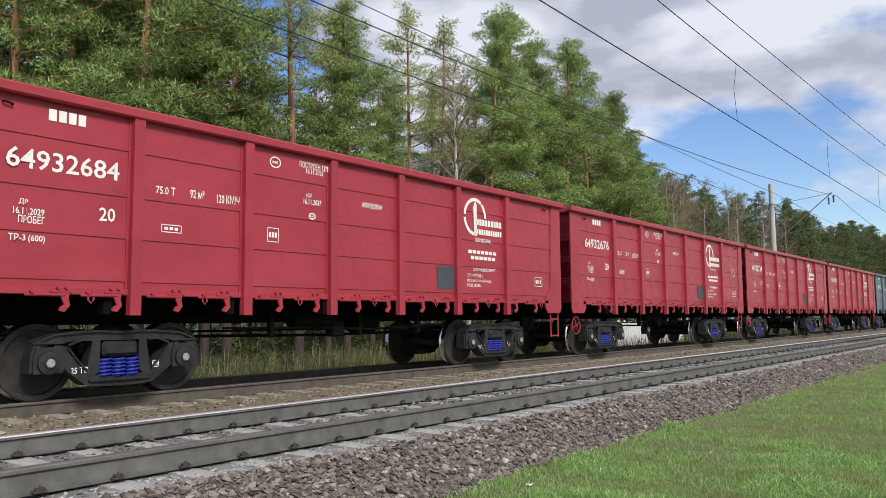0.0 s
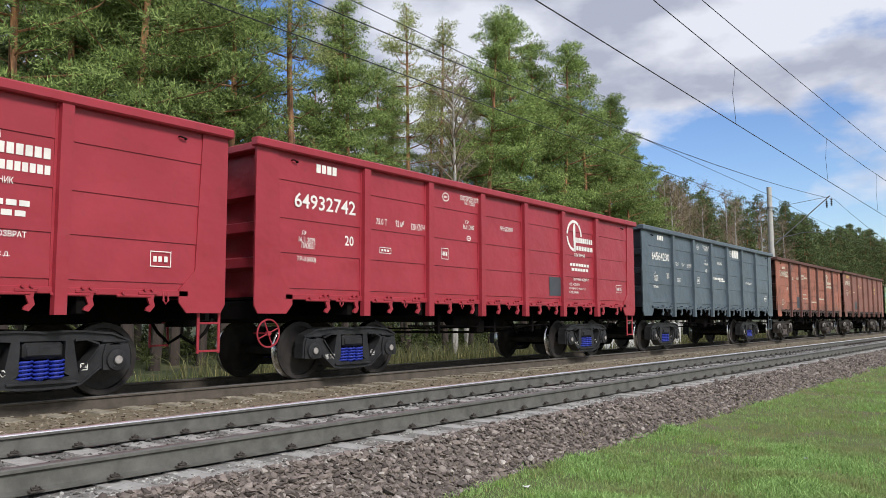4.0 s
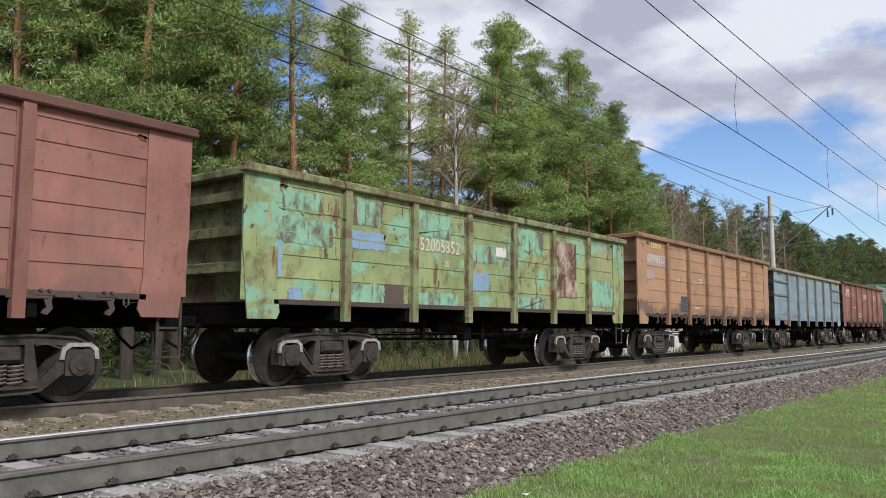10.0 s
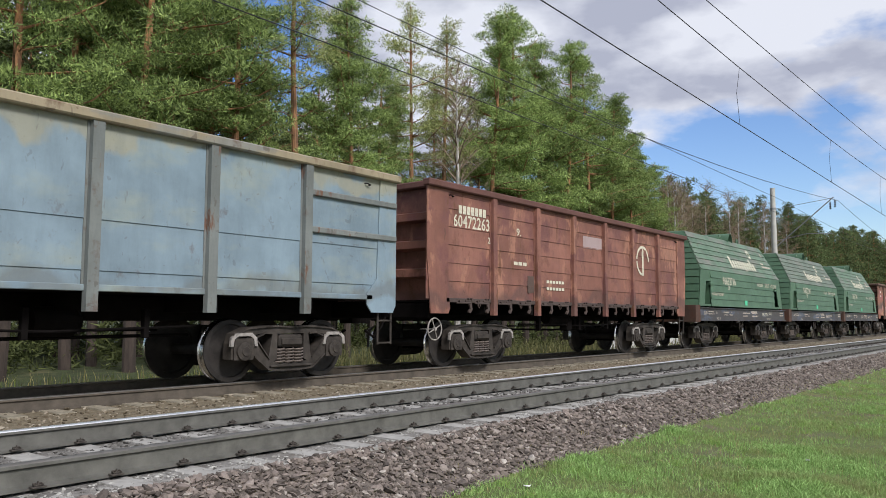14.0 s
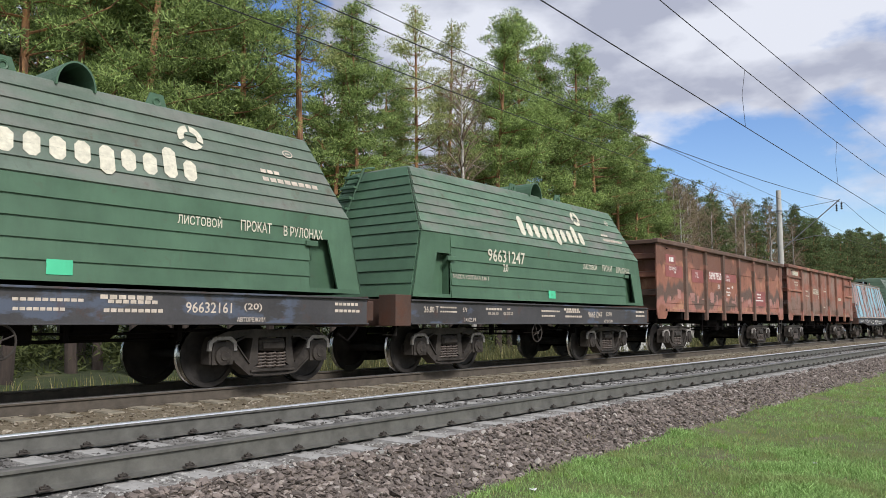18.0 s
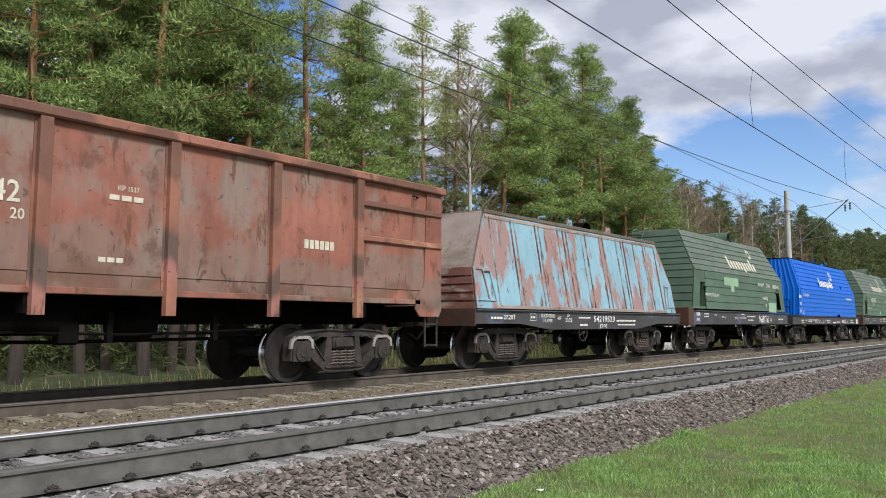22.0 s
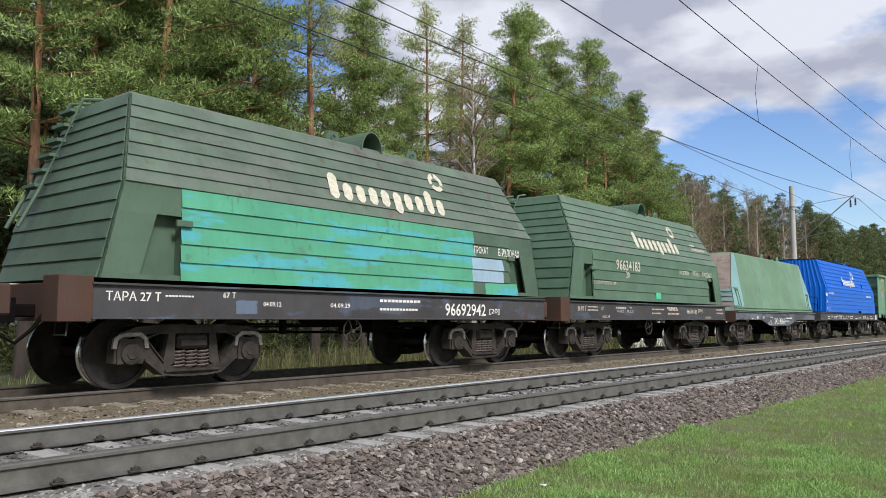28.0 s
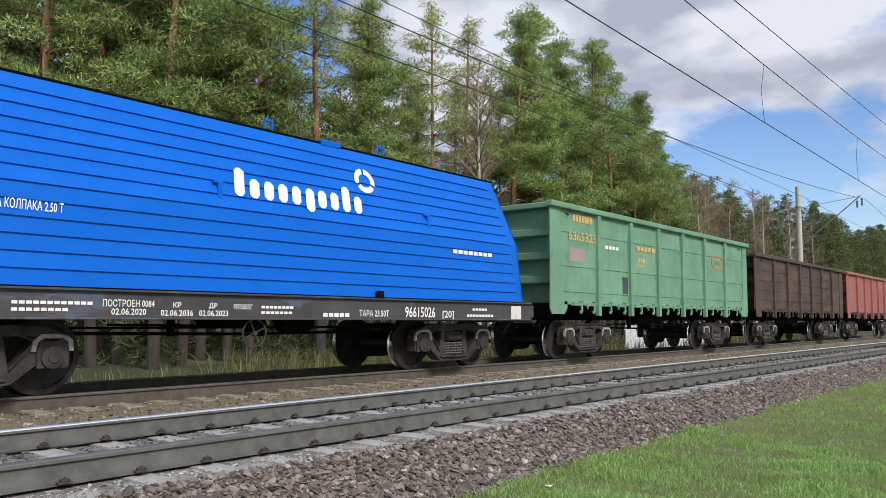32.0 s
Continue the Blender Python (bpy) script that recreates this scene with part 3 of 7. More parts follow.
def crown_mesh(name, pads, material, per, seed, needle, width=0.2):
    """Needle sprays over rounded pads of foliage; pads: (centre, radius)."""
    r = np.random.default_rng(seed)
    count = np.maximum(8, (per * (np.array([q for _, q in pads]) / 0.5) ** 2)).astype(int)
    c = np.repeat(np.array([tuple(p) for p, _ in pads]), count, 0)
    R = np.repeat(np.array([q for _, q in pads]), count)
    n = len(c)
    out = r.normal(size=(n, 3))
    out[:, 2] = out[:, 2] * 0.85 + 0.25
    out /= np.linalg.norm(out, axis=1)[:, None]
    start = c + out * (R * r.uniform(0.45, 1.0, n))[:, None] * np.array([1.15, 1.15, 0.42])
    d = np.cross(out, r.normal(size=(n, 3)))
    d /= np.linalg.norm(d, axis=1)[:, None] + 1e-9
    d = d * 0.8 + out * r.uniform(0.1, 1.1, n)[:, None] + np.array([0, 0, 0.3])
    d /= np.linalg.norm(d, axis=1)[:, None]
    side = np.cross(out + 0.45 * r.normal(size=(n, 3)), d)
    side /= np.linalg.norm(side, axis=1)[:, None] + 1e-9
    ln = needle * r.uniform(0.6, 1.35, n)
    w = (ln * width)[:, None]
    v = np.stack([start - side * w * 0.5, start + side * w * 0.5, start + d * ln[:, None]], 1).reshape(-1, 3)
    me = bpy.data.meshes.new(name)
    me.from_pydata(v.tolist(), [], np.arange(3 * n).reshape(-1, 3).tolist())
    me.materials.append(material)
    return me


def tufts_mesh(name, centres, sizes, material, per=9, seed=1, flat=0.55, width=0.15):
    r = np.random.default_rng(seed)
    c = np.repeat(np.asarray(centres, float), per, 0)
    s = np.repeat(np.asarray(sizes, float), per)
    n = len(c)
    d = r.normal(size=(n, 3))
    d[:, 2] = d[:, 2] * flat + 0.25
    d /= np.linalg.norm(d, axis=1)[:, None]
    side = np.cross(d, r.normal(size=(n, 3)))
    side /= np.linalg.norm(side, axis=1)[:, None] + 1e-9
    ln = s * r.uniform(0.7, 1.25, n)
    start = c + d * (0.1 * ln)[:, None] + r.normal(size=(n, 3)) * (0.16 * s)[:, None]
    w = (ln * width)[:, None]
    v = np.stack([start - side * w * 0.5, start + side * w * 0.5, start + d * ln[:, None]], 1).reshape(-1, 3)
    f = np.arange(3 * n).reshape(-1, 3)
    me = bpy.data.meshes.new(name)
    me.from_pydata(v.tolist(), [], f.tolist())
    me.materials.append(material)
    return me


def pine_mesh(k, H, base, spread, density=1.0, lean=0.02, pale=False, per=230, leaf_mat=None, needle=0.15):
    """Trunk with limbs, and a crown of needle tufts along them. base: where the crown starts, as a share of H."""
    r = np.random.default_rng(100 + k)
    g = Geo()
    def axis(z):
        return Vector((lean * z + 0.12 * math.sin(z * 0.35 + k), 0.10 * math.sin(z * 0.3 + 2 * k), z))
    g.tube([axis(H * i / 12) for i in range(13)], 0.17 * H / 16, 9, 0.025)
    pads = []
    z = H * base * 0.72
    while z < H * 0.985:
        u = max(0.0, (z - H * base) / (H * (1 - base)))
        live = z > H * base
        reach = spread * (max(0.0, 1 - u ** 1.1) ** 0.95) * (0.62 + 0.38 * min(1, u / 0.22)) * r.uniform(0.75, 1.1) + 0.3
        for b in range(int(r.integers(2, 5)) if live else int(r.integers(0, 3))):
            a = r.uniform(0, 2 * math.pi)
            ln = reach * r.uniform(0.5, 1.4) * (1 if live else 0.6)
            rise = r.uniform(-0.1, 0.5) + 0.55 * u
            p0 = axis(z)
            dirn = Vector((math.cos(a), math.sin(a), 0))
            pts = [p0 + dirn * ln * q + Vector((0, 0, rise * ln * q * q + 0.08 * math.sin(6 * q + a))) for q in (0, 0.4, 0.75, 1.0)]
            g.tube(pts, 0.018 + 0.02 * ln / 2.5, 4, 0.008, caps=False)
            if not live and r.random() < 0.8:
                continue
            side = Vector((-dirn.y, dirn.x, 0))
            for _ in range(int((1.6 + ln * 1.9) * density)):        # pads of needles along the limb
                q = min(1.05, r.uniform(0.3, 1.08))
                pads.append((p0 + dirn * ln * q + Vector((0, 0, rise * ln * q * q + 0.1)) + side * r.normal(0, 0.2 * ln), r.uniform(0.26, 0.62)))
        z += r.uniform(0.36, 0.70) * (1.0 if live else 1.3)
    for k2 in range(5):
        pads.append((axis(H * (0.955 + 0.012 * k2)), 0.34 - 0.04 * k2))
    trunk = g.mesh("trunk", M["pine_bark"], smooth=True)
    return trunk, crown_mesh("crown", pads, leaf_mat or M["needles_light" if pale else "needles"], per, k, needle, 0.34 if leaf_mat else 0.2)


def birch_mesh(k, H):
    r = np.random.default_rng(300 + k)
    g, t = Geo(), Geo()
    g.tube([(0.1 * math.sin(z * 0.4 + k), 0.06 * z / H, z) for z in [H * i / 10 for i in range(11)]], 0.15, 7, 0.02)
    cs, ss = [], []
    for i in range(60):
        z = H * r.uniform(0.3, 0.98)
        a, ln = r.uniform(0, 2 * math.pi), (1 - z / H) * 3.2 + 0.6
        d = Vector((math.cos(a), math.sin(a), 1.1)).normalized()
        p0 = Vector((0.1 * math.sin(z * 0.4 + k), 0.06 * z / H, z))
        t.tube([p0, p0 + d * ln * 0.5, p0 + d * ln + Vector((0, 0, -0.1 * ln))], 0.035, 3, 0.009, caps=False)
        for j in range(9):
            q = r.uniform(0.3, 1)
            p = p0 + d * ln * q
            e = Vector((r.normal(0, 0.5), r.normal(0, 0.5), r.uniform(-0.3, 0.8)))
            t.tube([p, p + e * 0.5, p + e + Vector((0, 0, -0.25))], 0.010, 3, 0.004, caps=False)
            cs.append(p + e * 0.8)
            ss.append(0.16)
    return g.mesh("trunk", M["birch_bark"], smooth=True), t.mesh("twigs", M["twig"]), tufts_mesh("buds", cs, ss, M["bud"], 3, k, 0.9, 0.12)


def build_wood():
    kinds = [pine_mesh(0, 16, 0.34, 2.3), pine_mesh(1, 16, 0.32, 2.5), pine_mesh(2, 16, 0.40, 2.1), pine_mesh(3, 16, 0.30, 2.6), pine_mesh(4, 16, 0.5, 1.5, 0.62, 0.01, True), pine_mesh(5, 16, 0.42, 1.6, 0.62, 0.02, True)]
    # deeper and distant pines wear the needles with painted shade
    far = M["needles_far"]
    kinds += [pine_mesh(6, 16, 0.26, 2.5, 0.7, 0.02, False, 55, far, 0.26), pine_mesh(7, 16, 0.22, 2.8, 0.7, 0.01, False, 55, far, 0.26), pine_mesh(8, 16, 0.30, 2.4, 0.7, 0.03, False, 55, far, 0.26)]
    kinds += [pine_mesh(9, 16, 0.47, 2.3, 1.0), pine_mesh(10, 16, 0.42, 2.5, 1.0, 0.03)]      # open below, the trunk showing
    birches = [birch_mesh(k, 13) for k in range(3)]

    def pine(x, y, H, k, text="tall pine with an orange-brown trunk and dark green crown"):
        t = thing("pine_tree", text, "tree", Matrix.Translation((x, y, ground_z(x, y) - 0.1)) @ pose(0, 0, 0, 0, 0, rng.uniform(0, 360)) @ Matrix.Diagonal((H / 16, H / 16, H / 16, 1)), group="pines of the wood")
        part("trunk", kinds[k][0], t)
        part("crown", kinds[k][1], t)

    def birch(x, y, H, k):
        t = thing("birch_tree", "slender birch with pale bark and bare spring twigs", "tree", Matrix.Translation((x, y, ground_z(x, y) - 0.1)) @ pose(0, 0, 0, 0, 0, rng.uniform(0, 360)) @ Matrix.Diagonal((H / 13, H / 13, H / 13, 1)), group="birches of the wood")
        for n, me in zip(("trunk", "branchwork", "bud_veil"), birches[k]):
            part(n, me, t)

    # the edge of the wood: bearing from the track's line (degrees), distance across, height
    for j, (az, y, H, k) in enumerate(EDGE):
        k = 9 + j % 2 if az < 35 and k < 4 and y < 26.2 else k
        pine(y / math.tan(radians(az)), y, H, k, "tall pale pine with a thin crown" if k in (4, 5) else "tall pine with an orange-brown trunk and dark green crown")
    for az, y, H, k in BIRCHES:
        birch(y / math.tan(radians(az)), y, H, k)
    r = np.random.default_rng(21)
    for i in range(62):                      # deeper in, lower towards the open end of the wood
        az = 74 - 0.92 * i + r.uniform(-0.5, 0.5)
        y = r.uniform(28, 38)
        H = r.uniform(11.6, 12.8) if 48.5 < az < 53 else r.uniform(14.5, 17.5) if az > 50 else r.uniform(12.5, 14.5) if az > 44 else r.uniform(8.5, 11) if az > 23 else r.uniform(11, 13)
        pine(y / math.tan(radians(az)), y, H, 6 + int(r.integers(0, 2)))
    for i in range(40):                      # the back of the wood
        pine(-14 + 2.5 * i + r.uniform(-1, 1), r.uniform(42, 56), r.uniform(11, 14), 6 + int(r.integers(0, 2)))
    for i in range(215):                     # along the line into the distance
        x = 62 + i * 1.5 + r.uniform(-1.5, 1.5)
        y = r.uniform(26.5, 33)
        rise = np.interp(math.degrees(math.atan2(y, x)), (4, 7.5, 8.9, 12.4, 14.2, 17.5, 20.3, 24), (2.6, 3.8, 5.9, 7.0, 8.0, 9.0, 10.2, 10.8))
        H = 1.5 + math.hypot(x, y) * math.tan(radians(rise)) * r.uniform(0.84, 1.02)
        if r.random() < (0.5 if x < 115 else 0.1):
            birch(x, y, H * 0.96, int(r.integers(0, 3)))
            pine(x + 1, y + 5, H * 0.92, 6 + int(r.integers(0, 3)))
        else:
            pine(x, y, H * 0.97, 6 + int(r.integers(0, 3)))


EDGE = [(68, 22, 18, 1), (64, 24, 18, 0), (60.1, 22, 19, 3), (56.8, 25, 18, 2), (53.4, 22.5, 18, 1), (49.0, 22, 19, 4), (46.6, 24, 15.0, 3), (45.0, 23.5, 15.6, 2),
        (40.6, 25, 17.7, 4), (39.2, 26.5, 15, 5), (37.9, 25, 17.7, 5), (35.9, 26, 14.5, 5), (34.6, 24, 18.5, 2), (32.2, 24, 20.2, 0), (30.8, 25.5, 19.8, 1), (29.3, 24.5, 19.9, 3), (27.5, 24.5, 19.4, 2),
        (26.6, 27, 17, 1), (25.7, 25, 18.2, 2), (24.7, 25.5, 16.4, 0), (23.8, 26, 15.0, 3), (22.9, 26, 14.8, 1), (22.1, 28, 14.5, 0)]
EDGE += [(33.3, 26, 17.0, 3), (28.3, 26.5, 17.6, 0), (31.3, 26.5, 18.2, 3), (26.0, 26, 17.6, 0), (33.6, 25, 18.4, 2), (30.0, 27, 18.0, 2), (24.2, 27, 15.8, 1), (25.2, 28, 16.0, 3), (62.2, 25, 17, 2), (58.3, 23.5, 18, 0), (55.2, 24, 17, 3), (51.2, 25, 12.5, 5), (43.4, 25, 13.5, 3), (42.0, 27, 14.0, 0)]
BIRCHES = [(37.2, 23, 15.0, 0), (36.2, 27, 16, 1), (21.9, 27, 14.5, 2), (21.2, 26, 14.0, 0), (20.8, 27, 13.5, 1), (20.6, 31, 15.5, 1), (19.8, 29, 13.5, 2), (19.0, 30, 13.5, 0), (18.0, 31, 13, 1), (21.5, 25, 13.0, 1), (20.2, 27, 13.5, 0), (19.4, 26, 12.5, 2), (18.5, 27, 12.0, 0), (17.4, 29, 12.5, 2)]
build_wood()


# ---- running gear shared by the wagons ----
SHARED = {}


def shared(key, make):
    if key not in SHARED:
        SHARED[key] = make()
    return SHARED[key]


def wheelset_mesh():
    g = Geo()
    for s in (-1, 1):
        prof = [(0.0, 0.86), (0.085, 0.86), (0.09, 0.80), (0.13, 0.835), (0.15, 0.80), (0.30, 0.785), (0.395, 0.80), (0.405, 0.835), (0.470, 0.835), (0.4785, 0.82), (0.482, 0.735), (0.50, 0.722), (0.507, 0.712), (0.50, 0.703), (0.405, 0.703), (0.395, 0.745), (0.30, 0.745), (0.13, 0.70), (0.09, 0.66), (0.085, 0.6), (0.0, 0.6)]
        g.lathe([(r, s * d) for r, d in prof], 40, "y")
    g.lathe([(0.0, -1.05), (0.065, -1.05), (0.065, -0.9), (0.085, -0.8), (0.085, 0.8), (0.065, 0.9), (0.065, 1.05), (0.0, 1.05)], 12, "y")
    return g.mesh("wheelset", M["wheel"], M["tread"], smooth=True, pick=lambda p: 1 if math.hypot(p.center.x, p.center.z) > 0.474 else 0)


def side_frame_mesh(material):
    """Cast side frame seen from its outer face; x along, centred on the bogie, z from the rail."""
    g = Geo()
    y0, y1 = -0.10, 0.10
    def both(poly, a=y0, b=y1):
        g.prism(poly, a, b)
        g.prism([(-x, z) for x, z in reversed(poly)], a, b)
    both([(0, 0.845), (0, 0.735), (0.42, 0.735), (0.50, 0.75), (0.50, 0.86), (0.3, 0.865)])          # top chord
    both([(0.50, 0.75), (0.50, 0.86), (0.86, 0.83), (1.08, 0.745), (1.13, 0.60), (1.04, 0.60), (1.0, 0.68), (0.86, 0.70)])   # over the box
    both([(1.04, 0.60), (1.13, 0.60), (1.14, 0.36), (1.05, 0.36)])                                     # outer jaw
    both([(0.70, 0.67), (0.86, 0.70), (0.82, 0.60), (0.80, 0.38), (0.72, 0.38)])                       # inner jaw
    both([(0.70, 0.67), (0.72, 0.38), (0.46, 0.18), (0.30, 0.16), (0.34, 0.30), (0.44, 0.34)])         # diagonal
    both([(0.27, 0.735), (0.37, 0.735), (0.44, 0.34), (0.34, 0.30), (0.27, 0.34)])                     # column
    both([(0, 0.255), (0, 0.15), (0.30, 0.16), (0.46, 0.18), (0.34, 0.30)])                            # lower chord
    g.box(-0.42, 0.42, y0 - 0.05, y0, 0.215, 0.25, 0.008)

    def flange(pts, th=0.026, out=0.035):          # raised rim along an edge
        for s in (-1, 1):
            for (xa, za), (xb, zb) in zip(pts, pts[1:]):
                q = [(s * xa, y0, za), (s * xb, y0, zb), (s * xb, y0, zb - th), (s * xa, y0, za - th)]
                g.hull(q, [(x, y - out, z) for x, y, z in q])
    flange([(0, 0.85), (0.3, 0.865), (0.50, 0.86), (0.86, 0.83), (1.08, 0.745)])
    flange([(0, 0.176), (0.30, 0.186), (0.46, 0.206), (0.72, 0.406)])
    flange([(0.38, 0.752), (0.52, 0.762), (0.69, 0.70)])
    flange([(0.44, 0.365), (0.56, 0.50), (0.69, 0.66)])
    for s in (-1, 1):
        g.box(s * 0.925 - 0.19, s * 0.925 + 0.19, y0 - 0.025, y0 + 0.02, 0.70, 0.735, 0.008)
    return g.mesh("side_frame", material)


def axle_box_mesh(material):
    g = Geo()
    g.prism([(-0.175, 0.35), (0.175, 0.35), (0.185, 0.52), (0.15, 0.67), (-0.15, 0.67), (-0.185, 0.52)], -0.15, 0.10)
    g.lathe([(0.0, -0.21), (0.065, -0.21), (0.075, -0.195), (0.135, -0.185), (0.145, -0.14)], 18, "y", (0, 0, 0.4785))
    for k in range(6):
        a = k * math.pi / 3
        g.lathe([(0, -0.195), (0.013, -0.195), (0.013, -0.17)], 6, "y", (0.098 * math.cos(a), 0, 0.4785 + 0.098 * math.sin(a)))
    return g.mesh("axle_box", material, smooth=False)


def spring_mesh(material):
    g = Geo()
    turns, n = 5, 10
    g.tube([(0.088 * math.cos(2 * math.pi * i / n), 0.088 * math.sin(2 * math.pi * i / n), 0.262 + 0.238 * i / (turns * n)) for i in range(turns * n + 1)], 0.0165, 5)
    g.lathe([(0.0, 0.25), (0.04, 0.25), (0.04, 0.50), (0.0, 0.50)], 8, "z")
    return g.mesh("spring", material, smooth=True)


def bolster_mesh(material):
    g = Geo()
    g.box(-0.24, 0.24, -1.16, 1.16, 0.52, 0.72, 0.03)
    g.box(-0.21, 0.21, -1.19, -1.16, 0.56, 0.66, 0.01)
    g.box(-0.21, 0.21, 1.16, 1.19, 0.56, 0.66, 0.01)
    g.lathe([(0.0, 0.84), (0.2, 0.84), (0.2, 0.72), (0.0, 0.72)], 16, "z")
    return g.mesh("bolster", material)


def brake_gear_mesh():
    g = Geo()
    for s in (-1, 1):
        g.box(s * 0.38 - 0.05, s * 0.38 + 0.05, -0.85, 0.85, 0.33, 0.41, 0.01)
        for q in (-1, 1):
            g.box(s * 0.43 - 0.03, s * 0.43 + 0.03, q * 0.78 - 0.05, q * 0.78 + 0.05, 0.34, 0.62, 0.01)
            g.tube([(s * 0.42, q * 0.78, 0.6), (s * 0.30, q * 0.82, 0.85)], 0.016, 6)
    g.tube([(-0.5, 0.1, 0.5), (0.5, -0.1, 0.45)], 0.025, 6)
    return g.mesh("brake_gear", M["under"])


WHEELS = []


def bogie(wagon, x, new_style, span):
    steel = M["cast"] if new_style else M["cast_old"]
    tag = "n" if new_style else "o"
    b = part("bogie", shared("bolster" + tag, lambda: bolster_mesh(steel)), wagon, (x, 0, 0), "two-axle cast steel bogie")
    part("brake_gear", shared("gear", brake_gear_mesh), b)
    for s, m in ((-1, Matrix.Identity(4)), (1, TURN)):
        part("side_frame", shared("frame" + tag, lambda: side_frame_mesh(steel)), b, m @ Matrix.Translation((0, -1.04, 0)))
        for dx in (-0.925, 0.925):
            part("axle_box", shared("abox" + tag, lambda: axle_box_mesh(steel)), b, m @ Matrix.Translation((dx, -1.02, 0)))
            if not new_style:
                part("worn_edge", shared("chalk", lambda: Geo().prism([(-0.25, 0.55), (-0.235, 0.68), (-0.14, 0.755), (0.14, 0.755), (0.235, 0.68), (0.25, 0.55), (0.195, 0.55), (0.18, 0.655), (0.11, 0.705), (-0.11, 0.705), (-0.18, 0.655), (-0.195, 0.55)], -0.155, -0.11).mesh("worn_edge", M["chalk"])), b, m @ Matrix.Translation((dx, -1.02, 0)), "bright worn edge over the axle box")
            else:
                part("end_cap", shared("cap", lambda: Geo().lathe([(0.0, -0.215), (0.05, -0.215), (0.062, -0.2), (0.062, -0.18)], 12, "y", (0, 0, 0.4785)).mesh("end_cap", M["chalk"])), b, m @ Matrix.Translation((dx, -1.02, 0)), "pale bearing end cap")
        for dx in (-0.19, 0, 0.19):
            part("spring", shared("spring" + tag, lambda: spring_mesh(M["blue_spring"] if new_style else M["spring_old"])), b, m @ Matrix.Translation((dx, -1.08, 0)), "blue painted coil spring" if new_style else "")
    for dx in (-0.925, 0.925):
        w = part("wheelset", shared("wheelset", wheelset_mesh), b, (dx, 0, 0.4785), "steel wheelset with bright worn rims")
        WHEELS.append((w, dx, span))


def coupler_mesh():
    g = Geo()
    g.box(0, 0.42, -0.09, 0.09, 0.95, 1.12, 0.02)
    g.prism([(0.40, -0.17), (0.62, -0.19), (0.70, -0.06), (0.60, 0.0), (0.68, 0.10), (0.55, 0.2), (0.40, 0.17)], 0.88, 1.2, "z")
    g.tube([(0.1, 0.3, 1.0), (0.25, 0.33, 0.8), (0.45, 0.32, 0.62), (0.66, 0.28, 0.75)], 0.025, 6)
    return g.mesh("coupler", M["under"])


def ladder_mesh(material, z0, z1, n=3):
    g = Geo()
    for x in (-0.17, 0.17):
        g.box(x - 0.02, x + 0.02, -0.012, 0.012, z0, z1, 0.003)
    for k in range(n):
        z = z0 + 0.03 + (z1 - z0 - 0.1) * k / max(1, n - 1)
        g.box(-0.17, 0.17, -0.015, 0.015, z - 0.015, z + 0.015, 0.003)
    return g.mesh("ladder", material)


def hand_wheel_mesh(material, R=0.21):
    g = Geo().torus(R, 0.014, (0, 0, 0), "y", 22, 6)
    g.lathe([(0, -0.03), (0.035, -0.03), (0.035, 0.03), (0, 0.03)], 10, "y")
    for k in range(4):
        a = math.pi * k / 2 + 0.4
        g.tube([(0, 0, 0), (R * math.cos(a), 0, R * math.sin(a))], 0.011, 5)
    g.tube([(0, 0, 0), (0, 0.35, 0)], 0.014, 6)
    return g.mesh("hand_wheel", material)


def underframe(w, half, body=None):
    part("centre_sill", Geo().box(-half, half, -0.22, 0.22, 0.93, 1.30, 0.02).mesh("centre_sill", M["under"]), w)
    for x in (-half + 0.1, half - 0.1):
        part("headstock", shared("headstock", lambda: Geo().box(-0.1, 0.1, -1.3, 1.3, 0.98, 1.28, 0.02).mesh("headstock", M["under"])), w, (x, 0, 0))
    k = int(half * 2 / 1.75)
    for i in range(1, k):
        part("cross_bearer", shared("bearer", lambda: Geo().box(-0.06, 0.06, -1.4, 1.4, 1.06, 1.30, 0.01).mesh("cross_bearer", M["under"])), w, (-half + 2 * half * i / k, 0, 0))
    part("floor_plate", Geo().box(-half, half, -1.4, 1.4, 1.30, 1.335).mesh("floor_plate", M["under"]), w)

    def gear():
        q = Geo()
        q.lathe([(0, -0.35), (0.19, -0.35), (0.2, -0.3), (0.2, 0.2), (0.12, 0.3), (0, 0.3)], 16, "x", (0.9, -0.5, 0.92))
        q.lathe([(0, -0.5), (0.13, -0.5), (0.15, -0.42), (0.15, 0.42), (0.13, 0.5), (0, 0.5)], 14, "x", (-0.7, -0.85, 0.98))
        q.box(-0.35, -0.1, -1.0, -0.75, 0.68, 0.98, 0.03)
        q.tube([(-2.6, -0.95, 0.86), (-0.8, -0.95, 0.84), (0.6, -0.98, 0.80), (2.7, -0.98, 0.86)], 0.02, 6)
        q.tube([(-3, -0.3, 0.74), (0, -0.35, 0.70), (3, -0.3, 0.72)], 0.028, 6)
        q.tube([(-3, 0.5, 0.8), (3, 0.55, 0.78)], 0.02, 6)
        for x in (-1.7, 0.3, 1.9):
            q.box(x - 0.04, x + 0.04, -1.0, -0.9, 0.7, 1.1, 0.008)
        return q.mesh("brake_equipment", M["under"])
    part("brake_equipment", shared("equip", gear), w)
    for m in (Matrix.Translation((half, 0, 0)), TURN @ Matrix.Translation((half, 0, 0))):
        part("coupler", shared("coupler", coupler_mesh), w, m)


